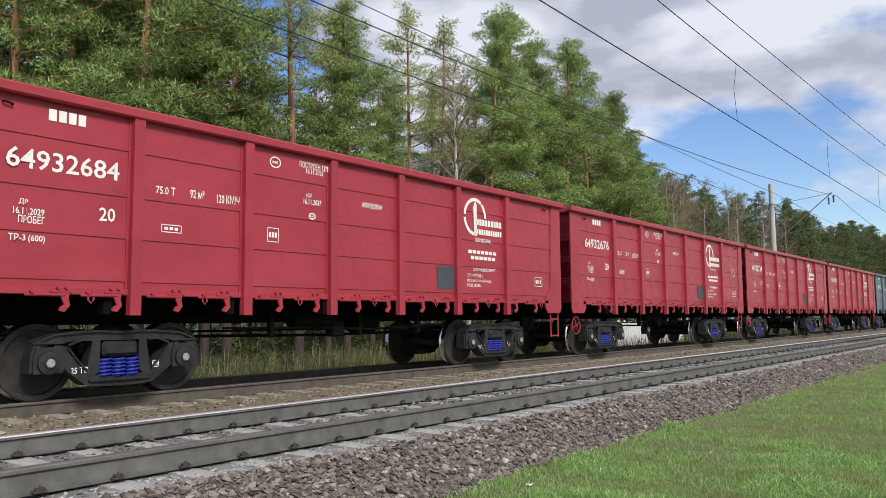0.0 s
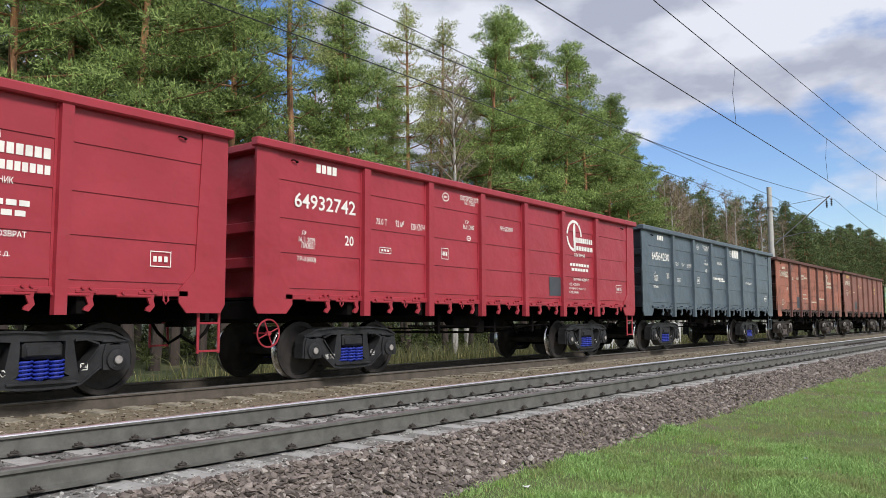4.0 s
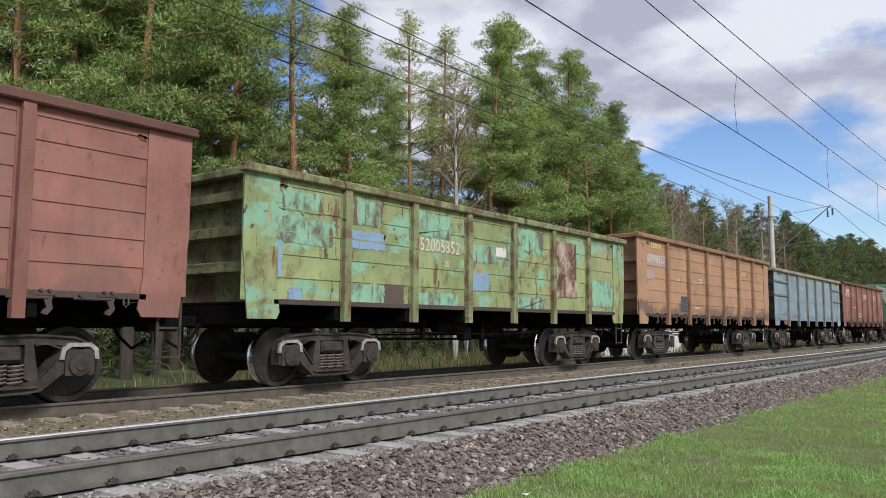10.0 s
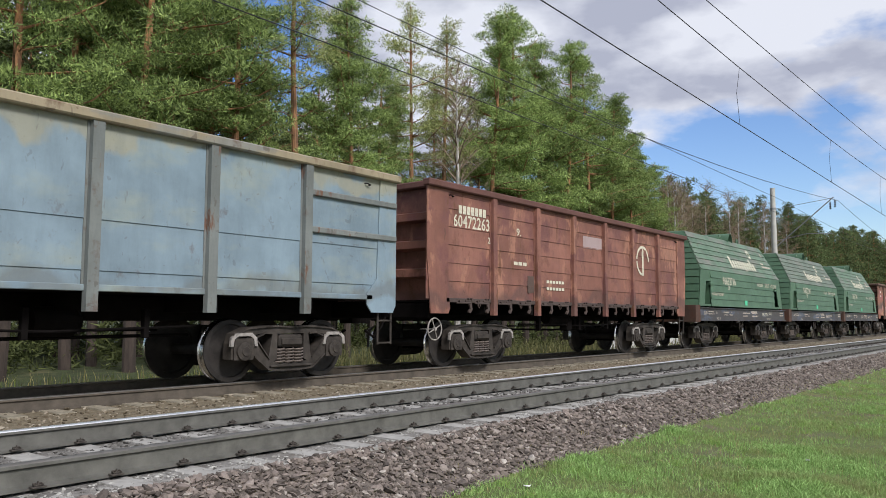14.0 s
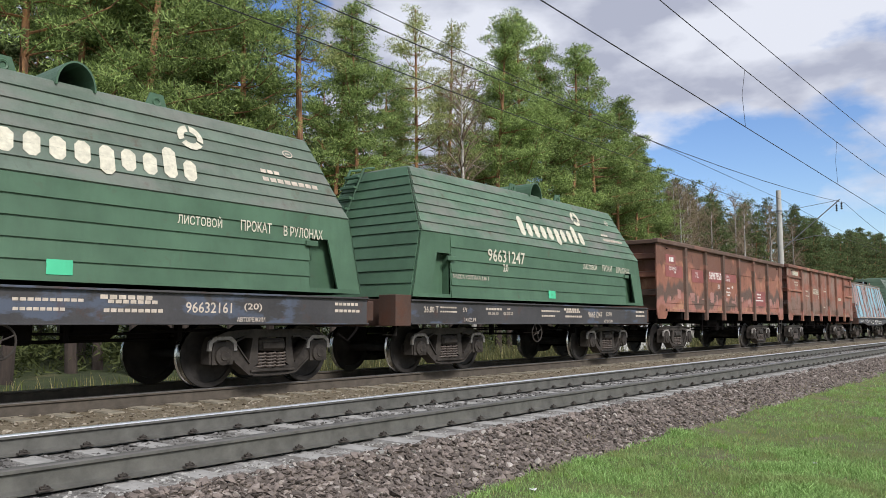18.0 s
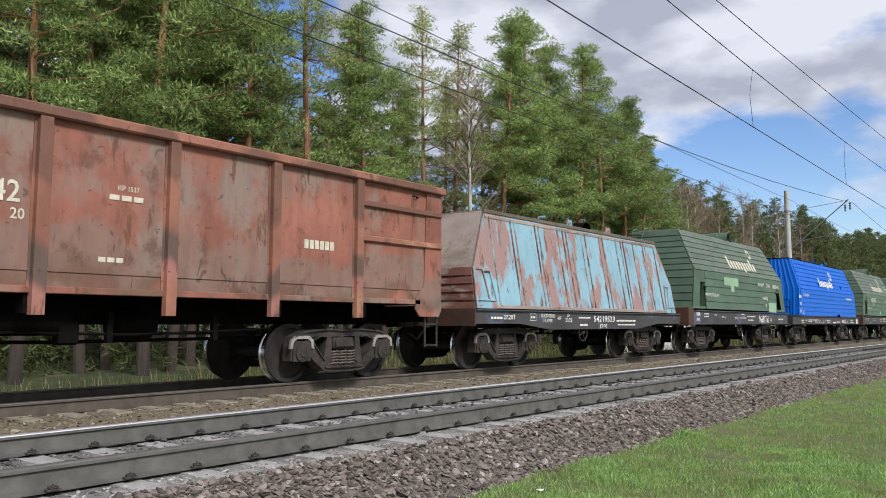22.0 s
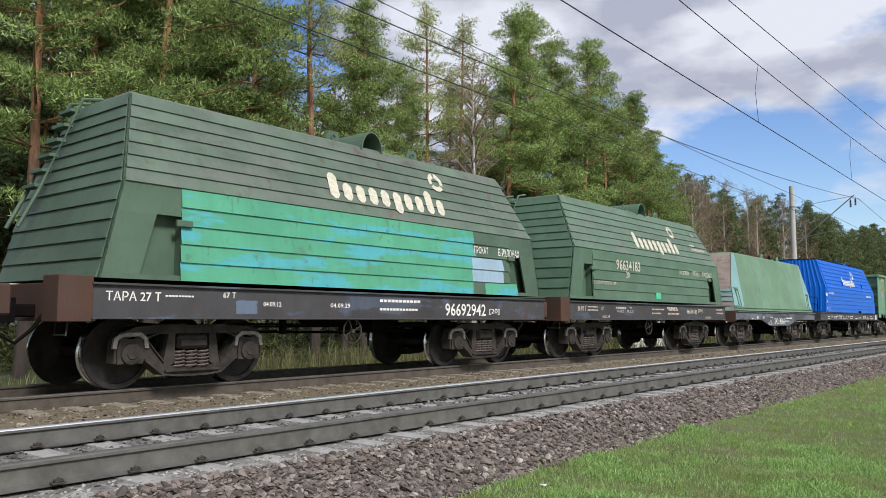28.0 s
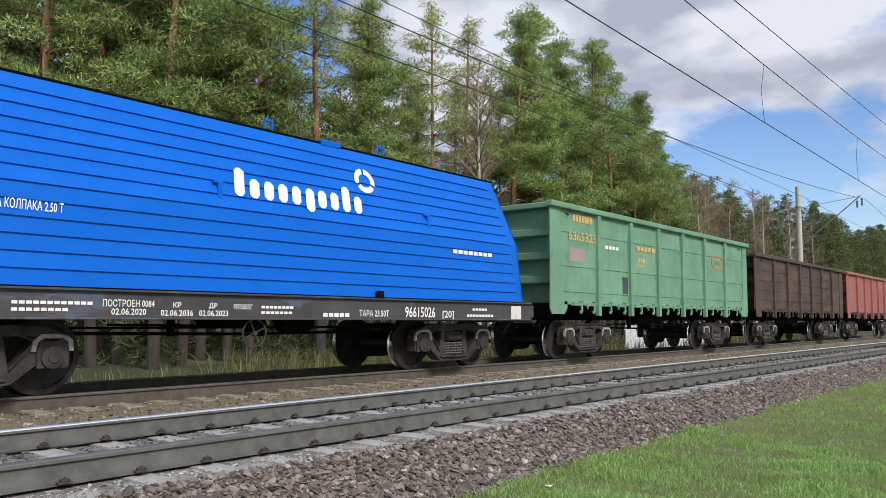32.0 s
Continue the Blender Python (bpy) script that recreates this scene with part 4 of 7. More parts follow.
# ---- open wagons ----
def panel_mesh(x0, x1, y, z0, z1, ribs, material, lip=0.015):
    """One pressed sheet: its profile steps out over each rib."""
    prof = [(-y, z0)]
    for z in sorted(ribs):
        prof += [(-y, z - 0.003), (-y - lip, z)]
    prof += [(-y, z1), (-y + 0.008, z1), (-y + 0.008, z0)]
    return Geo().prism(prof, x0, x1, "x").mesh("side_panel", material)


def latch_mesh(material):
    """Hatch latch: hinge plate, hooked bracket and flat arm under the body's edge."""
    g = Geo()
    g.box(-0.16, 0.10, -0.05, 0.0, -0.045, 0.0, 0.008)
    g.prism([(-0.06, -0.03), (0.07, -0.03), (0.055, -0.11), (0.075, -0.19), (0.01, -0.27), (-0.055, -0.25), (-0.045, -0.215), (0.005, -0.18), (-0.03, -0.10)], -0.045, -0.01)
    g.box(-0.46, 0.02, -0.055, -0.02, -0.085, -0.045, 0.012)
    g.lathe([(0, -0.075), (0.022, -0.075), (0.022, -0.03)], 8, "y", (-0.38, 0, -0.03))
    g.lathe([(0, -0.075), (0.018, -0.075), (0.018, -0.03)], 8, "y", (0.02, 0, 0.02))
    g.lathe([(0, -0.075), (0.018, -0.075), (0.018, -0.03)], 8, "y", (-0.08, 0, 0.02))
    return g.mesh("hatch_latch", material)


def loop_mesh(material):
    g = Geo().tube([(-0.03, -0.03, 0.0), (-0.035, -0.04, -0.12), (0, -0.04, -0.16), (0.035, -0.04, -0.12), (0.03, -0.03, 0.0)], 0.013, 6)
    return g.mesh("lifting_loop", material)


def gondola(x, colour, label, half=6.55, ztop=3.74, zlow=1.36, posts=(0.847, 2.57, 4.337), ribs=(1.48, 2.03, 2.57, 3.17), style="rib", post_colour=None, chord=None, dark_end=None, new_style=False, panels=None, span=(0, 32), end_ribs=(), latches=True, corner_low=1.08, wheel=False):
    w = thing("gondola_wagon", label, "freight wagon", (x, FAR_Y, 0), group="wagons of the train")
    post_colour, chord, dark_end = post_colour or colour, chord or colour, dark_end or colour
    Y, P = 1.42, 1.51
    ps = sorted([-p for p in posts] + list(posts))
    edges = [-half] + ps + [half]
    low = M["grime"] if style == "plank" else colour
    lm, om = latch_mesh(low), loop_mesh(low)
    for side, m in ((-1, Matrix.Identity(4)), (1, TURN)):
        for i, (a, b) in enumerate(zip(edges, edges[1:])):
            lo, hi = a, b
            end = 1 if i == len(edges) - 2 else -1 if i == 0 else 0
            c = (lo + hi) / 2
            me = panel_mesh(lo - c, hi - c, Y, zlow, ztop - 0.1, [z for z in ribs], (panels[i % len(panels)] if panels else colour))
            part("side_panel", me, w, m @ Matrix.Translation((c, 0, 0)))
            if end_ribs and end:
                for z in end_ribs:
                    part("end_rail", Geo().box(lo - c + 0.02, hi - c - 0.02, -Y - 0.07, -Y, z - 0.05, z + 0.05, 0.015).mesh("end_rail", post_colour), w, m @ Matrix.Translation((c, 0, 0)))
            if latches:
                wd = hi - lo
                for q in ((0.36, 0.80) if not end else ((0.62, 0.9) if end < 0 else (0.15, 0.5))):
                    part("hatch_latch", lm, w, m @ Matrix.Translation((lo + wd * q, -Y, zlow)))
                part("lifting_loop", om, w, m @ Matrix.Translation((lo + wd * 0.6 if end >= 0 else lo + wd * 0.76, -Y, zlow)))
        for p in ps:
            g = Geo()
            z0 = 1.05
            g.prism([(-0.085, -Y), (-0.075, -P), (0.075, -P), (0.085, -Y)], z0, ztop - 0.12, "z")
            g.prism([(-0.115, -Y - 0.004), (-0.115, -Y - 0.016), (0.115, -Y - 0.016), (0.115, -Y - 0.004)], zlow, ztop - 0.12, "z")
            part("side_post", g.mesh("side_post", post_colour), w, m @ Matrix.Translation((p, 0, 0)))
        for q in (-1, 1):              # corner plates with their lower bracket
            if style == "rib":
                pts = [(half, ztop - 0.05), (half, corner_low + 0.12), (half - 0.07, corner_low), (half - 0.62, corner_low), (half - 0.74, corner_low + 0.14), (half - 0.74, zlow + 0.04), (half - 0.5, zlow + 0.3), (half - 0.42, ztop - 0.05)]
            else:
                pts = [(half, ztop - 0.05), (half, 2.15), (half - 0.12, corner_low), (half - 0.66, corner_low), (half - 0.72, corner_low + 0.1), (half - 0.66, 1.6), (half - 0.66, ztop - 0.05)]
            part("corner_plate", Geo().prism([(q * a, z) for a, z in pts], -Y - 0.03, -Y - 0.004).mesh("corner_plate", colour), w, m)
            part("grab_hook", shared(("hook", colour.name), lambda: Geo().tube([(-0.05, 0, 0), (-0.05, -0.05, 0), (0.05, -0.05, -0.02), (0.05, 0, -0.02)], 0.012, 6).mesh("grab_hook", M["under"])), w, m @ Matrix.Translation((q * (half - 0.75), -Y, ztop - 0.24)))
        part("top_chord", Geo().box(-half - 0.05, half + 0.05, -Y - 0.12, -Y + 0.06, ztop - 0.135, ztop, 0.02).mesh("top_chord", chord), w, m)
        part("bottom_rail", Geo().box(-half + 0.6, half - 0.6, -Y - 0.03, -Y + 0.05, zlow - 0.06, zlow + 0.025, 0.008).mesh("bottom_rail", low), w, m)
        part("ladder", shared(("ladder", colour.name), lambda: ladder_mesh(colour if new_style else M["cast_old"], 0.52, 1.4)), w, m @ Matrix.Translation((half - 0.2, -Y + 0.06, 0)))
        # end wall
        g = Geo().box(half - 0.36, half - 0.30, -Y + 0.01, Y - 0.01, 1.34, ztop - 0.1)
        part("end_wall", g.mesh("end_wall", dark_end), w, m)
        part("end_chord", Geo().box(half - 0.42, half - 0.12, -Y + 0.06, Y - 0.06, ztop - 0.135, ztop - 0.004, 0.02).mesh("end_chord", chord), w, m)
        for z in (1.75, 2.3, 2.85):
            part("end_beam", Geo().prism([(half - 0.30, z), (half - 0.30, z + 0.22), (half - 0.14, z + 0.18), (half - 0.14, z + 0.04)], -Y + 0.02, Y - 0.02).mesh("end_beam", dark_end), w, m)
        part("hand_wheel", shared(("hw", colour.name), lambda: hand_wheel_mesh(colour if new_style else M["chalk"])), w, m @ Matrix.Translation((-half + 0.35, -1.36, 0.78))) if side < 0 and wheel else None
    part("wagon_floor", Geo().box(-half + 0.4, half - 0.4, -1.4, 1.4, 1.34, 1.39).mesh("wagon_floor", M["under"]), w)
    underframe(w, half - 0.2)
    for s in (-1, 1):
        bogie(w, s * 4.325, new_style, span)
    return w


# ---- covered coil wagons ----
def board_rows(wall, bl, br, tr, tl, n, material, depth=0.027, inset=0.03, name="board"):
    """Overlapping boards on a flat four-sided face, each proud at its lower edge."""
    bl, br, tr, tl = (Vector(p) for p in (bl, br, tr, tl))
    out = (br - bl).cross(tl - bl).normalized()
    for k in range(n):
        q = []
        for h in (k / n, (k + 1) / n):
            a, b = bl.lerp(tl, h), br.lerp(tr, h)
            d = (b - a).normalized() * inset
            q.append((a + d, b - d))
        (a0, b0), (a1, b1) = q
        g = Geo().hull([a0, a0 + out * depth, a1 + out * 0.002, a1], [b0, b0 + out * depth, b1 + out * 0.002, b1])
        part(name, g.mesh(name, material), wall)


def cover(w, shape, side_mat, end_mat, roof_mat, lips=(6, 6), pocket=True, dx=0.0, vertical=False, upper=None, boards="all", upper_end=None):
    """A lift-off hood: lower walls, sloping upper walls, sloping ends and a narrow roof."""
    (hb, yb, zb), (hk, yk, zk), (ht, yt, zt) = shape
    B = lambda sx, sy: (dx + sx * hb, sy * yb, zb)
    K = lambda sx, sy: (dx + sx * hk, sy * yk, zk)
    T = lambda sx, sy: (dx + sx * ht, sy * yt, zt)
    for sy, s in ((-1, 1), (1, -1)):
        L, R = -s, s
        if boards == "ends":           # one flat sheet from sill to roof
            q = [B(L, sy), B(R, sy), K(R, sy), T(R, sy), T(L, sy), K(L, sy)]
            part("side_wall", Geo().hull(q, [(p[0], p[1] - sy * 0.03, p[2]) for p in q]).mesh("side_wall", side_mat), w)
            continue
        for name, A, C, n in (("lower_wall", B, K, lips[0]), ("upper_wall", K, T, lips[1])):
            g = Geo()
            g.hull([A(L, sy), A(R, sy), C(R, sy), C(L, sy)], [tuple(Vector(p) + Vector((0, -sy * 0.03, 0))) for p in (A(L, sy), A(R, sy), C(R, sy), C(L, sy))])
            if name == "lower_wall" and pocket:
                continue
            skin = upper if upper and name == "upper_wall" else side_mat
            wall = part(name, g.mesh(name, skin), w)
            if boards == "all":
                board_rows(wall, A(L, sy), A(R, sy), C(R, sy), C(L, sy), n, skin, inset=0.26 if vertical else 0.03)
        if pocket:                     # lower wall with a recessed lifting pocket at each end
            up = lambda x, z: (x, sy * (yb + (yk - yb) * (z - zb) / (zk - zb)), z)
            half_at = lambda z: hb + (hk - hb) * (z - zb) / (zk - zb)
            a, b, p0, p1 = 3.86, 4.46, zb + 0.07, 2.30
            g = Geo()
            q = [up(-a, zb), up(a, zb), up(a, zk), up(-a, zk)]
            if sy > 0:
                q = [q[1], q[0], q[3], q[2]]
            inner = lambda p: (p[0], p[1] - sy * 0.03, p[2])
            g.hull(q, [inner(p) for p in q])
            wall = part("lower_wall", g.mesh("lower_wall", side_mat), w)
            board_rows(wall, *q, lips[0], side_mat)
            for sx in (-1, 1):
                for name2, quad in (("corner_panel", [(b, p0), (half_at(p0), p0), (half_at(p1), p1), (b - 0.22, p1)]), ("pocket_lintel", [(a, p1), (half_at(p1), p1), (half_at(zk), zk), (a, zk)]), ("pocket_step", [(a, zb), (half_at(zb), zb), (half_at(p0), p0), (a, p0)])):
                    pts = [up(sx * x, z) for x, z in quad]
                    part(name2, Geo().hull(pts, [inner(p) for p in pts]).mesh(name2, side_mat), w)
                pts = [(sx * x, sy * (yb - 0.2), z) for x, z in ((a - 0.02, p0 - 0.03), (b + 0.1, p0 - 0.03), (b + 0.1, p1 + 0.03), (a - 0.02, p1 + 0.03))]
                part("pocket_back", Geo().hull(pts, [(p[0], p[1] - sy * 0.02, p[2]) for p in pts]).mesh("pocket_back", side_mat), w)
                pts = [up(sx * a, p0), up(sx * a, p1)]
                part("pocket_jamb", Geo().hull([pts[0], pts[1], (sx * a, sy * (yb - 0.2), p1), (sx * a, sy * (yb - 0.2), p0)], [(p[0] - sx * 0.02, p[1], p[2]) for p in (pts[0], pts[1], (sx * a, sy * (yb - 0.2), p1), (sx * a, sy * (yb - 0.2), p0))]).mesh("pocket_jamb", side_mat), w)
                part("pocket_block", Geo().box(sx * a - 0.12, sx * a + 0.12, sy * (yb + 0.02) - 0.03, sy * (yb + 0.02) + 0.03, p1 - 0.14, p1 - 0.05, 0.01).mesh("pocket_block", side_mat), w)
    for sx in (-1, 1):
        for name, A, C, n in (("lower_end", B, K, lips[0]), ("upper_end", K, T, lips[1])):
            g = Geo()
            q = [A(sx, -sx), A(sx, sx), C(sx, sx), C(sx, -sx)]
            g.hull(q, [tuple(Vector(p) + Vector((-sx * 0.03, 0, 0))) for p in q])
            wall = part(name, g.mesh(name, upper_end if upper_end and name == "upper_end" else end_mat), w)
            if not vertical:
                board_rows(wall, *q, n, end_mat)
            for k in range(1, 13) if vertical else ():
                a, b = Vector(q[0]).lerp(Vector(q[1]), k / 13), Vector(q[3]).lerp(Vector(q[2]), k / 13)
                e, o = Vector((0, 0.05, 0)), Vector((sx * 0.016, 0, 0))
                part("end_rib", Geo().hull([a - e, a + e, a + e * 0.5 + o, a - e * 0.5 + o], [b - e, b + e, b + e * 0.5 + o, b - e * 0.5 + o]).mesh("end_rib", end_mat), wall)
    if roof_mat is not side_mat and not upper:
        for sy in (-1, 1):
            part("roof_edge", Geo().box(dx - ht, dx + ht, sy * yt - 0.03, sy * yt + 0.03, zt - 0.05, zt + 0.035, 0.01).mesh("roof_edge", roof_mat), w)
    g = Geo().hull([T(-1, -1), T(1, -1), T(1, 1), T(-1, 1)], [(p[0] * 0.995, p[1] * 0.95, p[2] + 0.03) for p in (T(-1, -1), T(1, -1), T(1, 1), T(-1, 1))])
    part("roof", g.mesh("roof", roof_mat), w)
    for y in (-yt * 0.9, yt * 0.9):
        for x in (-0.12 * ht, 0.36 * ht):
            if vertical:
                g = Geo().box(x - 0.09, x - 0.05, y - 0.015, y + 0.015, zt, zt + 0.22, 0.006).box(x + 0.05, x + 0.09, y - 0.015, y + 0.015, zt, zt + 0.22, 0.006).box(x - 0.09, x + 0.09, y - 0.016, y + 0.016, zt + 0.19, zt + 0.24, 0.006)
            else:
                g = Geo().prism([(x - 0.22, zt - 0.12), (x - 0.10, zt + 0.2), (x + 0.10, zt + 0.2), (x + 0.22, zt - 0.12)], y - 0.03, y)
                g.torus(0.055, 0.02, (x, y - 0.035, zt + 0.08), "y", 12, 5)
            part("lifting_lug", g.mesh("lifting_lug", side_mat), w, (dx, 0, 0))


def flat(w, half, sill, deck_z=1.38, low=0.93, rust=None, base=3.43, span=(0, 32), dip=None, new_style=False):
    for side, m in ((-1, Matrix.Identity(4)), (1, TURN)):
        g = Geo()
        if dip:
            a, b, zl = dip
            pts = [(-half, deck_z), (-half, low), (-b, low), (-a, zl), (a, zl), (b, low), (half, low), (half, deck_z)]
            g.prism(pts, -1.55, -1.5)
        else:
            g.box(-half, half, -1.55, -1.5, low, deck_z, 0.008)
        part("side_sill", g.mesh("side_sill", sill), w, m)
        part("sill_flange", Geo().box(-half, half, -1.60, -1.551, deck_z - 0.03, deck_z, 0.006).mesh("sill_flange", sill), w, m)
        if not dip:
            part("sill_flange", Geo().box(-half, half, -1.60, -1.551, low, low + 0.025, 0.006).mesh("sill_flange", sill), w, m)
        g = Geo().box(half - 0.02, half + 0.02, -1.55, 1.55, 0.9, deck_z + 0.02, 0.008).box(half - 0.02, half + 0.22, -1.5, -1.1, 0.98, deck_z - 0.05, 0.02)
        part("end_sill", g.mesh("end_sill", rust or sill), w, m)
    part("deck", Geo().box(-half, half, -1.5, 1.5, deck_z - 0.06, deck_z - 0.005).mesh("deck", sill), w)
    underframe(w, half - 0.1)
    part("hand_wheel", shared("hw_dark", lambda: hand_wheel_mesh(M["cast_old"], 0.2)), w, (-0.7, -1.5, 0.74))
    for s in (-1, 1):
        bogie(w, s * base, new_style, span)


def coil_wagon(x, colour, sill, label, kind="hood", span=(0, 32), rust=None, roof=None, end=None, upper=None):
    w = thing("coil_wagon", label, "freight wagon", (x, FAR_Y, 0), group="wagons of the train")
    if kind == "hood":
        flat(w, 5.1, sill, rust=rust, span=span)
        cover(w, ((5.0, 1.5, 1.44), (4.72, 1.47, 2.68), (4.32, 0.80, 4.03)), colour, end or colour, roof or colour, (5, 7), upper=upper)
        g = Geo()
        n, c0 = 12, 0.35
        arc = [(c0 + 0.27 * math.cos(math.pi * k / n), 4.0 + 0.36 * math.sin(math.pi * k / n)) for k in range(n + 1)]
        inn = [(c0 + 0.245 * math.cos(math.pi * k / n), 4.0 + 0.335 * math.sin(math.pi * k / n)) for k in range(n + 1)]
        for k in range(n):
            g.hull([(arc[k][0], -0.86, arc[k][1]), (arc[k + 1][0], -0.86, arc[k + 1][1]), (inn[k + 1][0], -0.86, inn[k + 1][1]), (inn[k][0], -0.86, inn[k][1])],
                   [(arc[k][0], 0.86, arc[k][1]), (arc[k + 1][0], 0.86, arc[k + 1][1]), (inn[k + 1][0], 0.86, inn[k + 1][1]), (inn[k][0], 0.86, inn[k][1])])
        part("vent_cowl", g.mesh("vent_cowl", colour), w, (0, 0, 0), "arched sheet cowl across the roof")
        g = Geo()                      # ladder up the sloping end
        foot, knee, head = Vector((-5.12, 0.8, 2.2)), Vector((-4.88, 0.75, 2.75)), Vector((-4.44, 0.5, 4.1))
        for dy in (-0.2, 0.2):
            g.tube([foot + Vector((0, dy, 0)), knee + Vector((0, dy, 0)), head + Vector((0, dy, 0)), head + Vector((0.3, dy, 0.06))], 0.03, 6)
        for k in range(6):
            p = knee.lerp(head, k / 6 + 0.04)
            g.box(p.x - 0.09, p.x + 0.04, p.y - 0.2, p.y + 0.2, p.z - 0.025, p.z + 0.025, 0.004)
        part("ladder", g.mesh("ladder", colour), w)
        part("end_board", Geo().box(-5.5, -5.08, -1.57, -1.15, 0.9, 1.46, 0.01).mesh("end_board", rust or sill), w, (0, 0, 0), "rusted steel end bracket")
        g = Geo().tube([(-5.3, -1.4, 0.9), (-5.32, -1.42, 0.74), (-5.32, -1.1, 0.74), (-5.3, -1.1, 0.9)], 0.012, 6)
        part("step_iron", g.mesh("step_iron", M["cast_old"]), w)
    elif kind == "blue":
        flat(w, 6.4, sill, 1.30, 0.93, base=4.3, span=span)
        cover(w, ((5.7, 1.47, 1.32), (5.5, 1.45, 2.5), (5.2, 1.0, 3.86)), colour, end or colour, roof or colour, (6, 7), pocket=False, dx=0.53, vertical=True)
        for dz in (2.0, 1.68):             # rail round the end platform
            pts = [(-6.3, 1.4, dz)] + [(-6.3, -1.28 - 0.12 * math.sin(k * math.pi / 8), dz - 0.12 + 0.12 * math.cos(k * math.pi / 8)) for k in range(5)] + [(-6.3, -1.4, 1.3)]
            part("guard_rail", Geo().tube(pts, 0.016, 6).mesh("guard_rail", M["under"]), w)
        for x0 in (-1.3, 3.2):
            g = Geo().box(x0 - 0.08, x0 + 0.08, -1.40, -1.24, 2.85, 2.89, 0.006).box(x0 - 0.02, x0 + 0.06, -1.42, -1.36, 2.6, 2.87, 0.008)
            part("side_hook", g.mesh("side_hook", colour), w)
        part("roof_hatch", Geo().box(0.9, 1.35, -1.02, -0.7, 3.84, 3.95, 0.015).mesh("roof_hatch", colour), w)
        part("roof_edge", Geo().box(-4.7, 5.75, -1.01, 1.01, 3.87, 3.90, 0.006).mesh("roof_edge", M["under"]), w, (0, 0, 0), "dark roof edging")
        part("side_lock", Geo().box(1.75, 1.87, -1.60, -1.5, 1.28, 1.42, 0.01).mesh("side_lock", M["under"]), w)
    else:
        flat(w, 5.1, sill, 1.24, 0.95, rust=rust, span=span, dip=(1.2, 2.4, 0.72) if kind == "plain" else (2.3, 3.5, 0.82))
        cover(w, ((5.0, 1.5, 1.26), (4.95, 1.359, 2.10), (4.3, 1.15, 3.34)), colour, end or colour, roof or colour, (5, 0), pocket=False, boards="ends", upper_end=M["end_dirt"])
        if kind == "peel":
            side = lambda z: 1.5 - 0.35 * (z - 1.26) / 2.08
            for x0 in (-4.15, -3.35, -3.2, -2.35, -2.2, -1.35, -1.1, -0.95, -0.2, 0.0, 0.75, 0.95, 1.7, 2.0, 2.15, 2.75, 3.4, 3.55, 4.15):
                za, zb_ = 1.34, 3.24
                g = Geo().hull([(x0 - 0.022, -side(za), za), (x0 + 0.022, -side(za), za), (x0 + 0.022, -side(zb_), zb_), (x0 - 0.022, -side(zb_), zb_)], [(x0 - 0.014, -side(za) - 0.022, za), (x0 + 0.014, -side(za) - 0.022, za), (x0 + 0.014, -side(zb_) - 0.022, zb_), (x0 - 0.014, -side(zb_) - 0.022, zb_)])
                part("stiffener", g.mesh("stiffener", M["pinkseam"]), w)
            for z in (1.30, 3.22):
                part("edge_strip", Geo().box(-4.3, 4.3, -side(z) - 0.02, -side(z), z - 0.035, z + 0.035, 0.006).mesh("edge_strip", M["end_dirt"]), w)
        else:
            part("lower_seam", Geo().box(-4.95, 4.95, -1.525, -1.5, 1.36, 1.40, 0.006).mesh("lower_seam", colour), w)
            part("lower_seam", Geo().box(-4.95, 4.95, -1.525, -1.5, 1.27, 1.29, 0.006).mesh("lower_seam", colour), w)
        for s in (-1, 1):
            q = s * 4.55
            g = Geo().box(q - 0.14, q + 0.14, -1.42, -1.36, 2.02, 2.06, 0.008).tube([(q + s * 0.1, -1.40, 2.03), (q + s * 0.02, -1.44, 1.7), (q - s * 0.02, -1.50, 1.42)], 0.02, 5)
            part("corner_stay", g.mesh("corner_stay", colour), w)
            wall_y = lambda z: 1.5 - 0.35 * (z - 1.26) / 2.08
            for (xa, za), (xb, zb2) in (((4.30, 1.42), (4.42, 2.06)), ((4.42, 2.06), (4.86, 2.06)), ((4.30, 1.42), (4.93, 1.42))):       # rim of the lifting pocket
                q = [(s * xa, -wall_y(za), za), (s * xb, -wall_y(zb2), zb2), (s * xb + 0.03, -wall_y(zb2 + 0.03), zb2 + 0.03), (s * xa + 0.03, -wall_y(za + 0.03), za + 0.03)]
                part("pocket_rim", Geo().hull(q, [(x, y - 0.03, z) for x, y, z in q]).mesh("pocket_rim", colour), w)
        n, c0 = 10, 0.3
        g = Geo()
        for k in range(n):
            a0, a1 = math.pi * k / n, math.pi * (k + 1) / n
            pa, pb = (c0 + 0.25 * math.cos(a0), 3.3 + 0.26 * math.sin(a0)), (c0 + 0.25 * math.cos(a1), 3.3 + 0.26 * math.sin(a1))
            g.hull([(pa[0], -1.1, pa[1]), (pb[0], -1.1, pb[1]), (pb[0], -1.1, pb[1] - 0.02), (pa[0], -1.1, pa[1] - 0.02)], [(pa[0], 1.1, pa[1]), (pb[0], 1.1, pb[1]), (pb[0], 1.1, pb[1] - 0.02), (pa[0], 1.1, pa[1] - 0.02)])
        part("vent_cowl", g.mesh("vent_cowl", M["sill_rust"] if kind == "plain" else M["under"]), w, (0, 0, 0), "rusty arched sheet cowl across the roof")
    return w


# ---- the train ----
V = 9.36
GL, CL = 13.92, 11.30


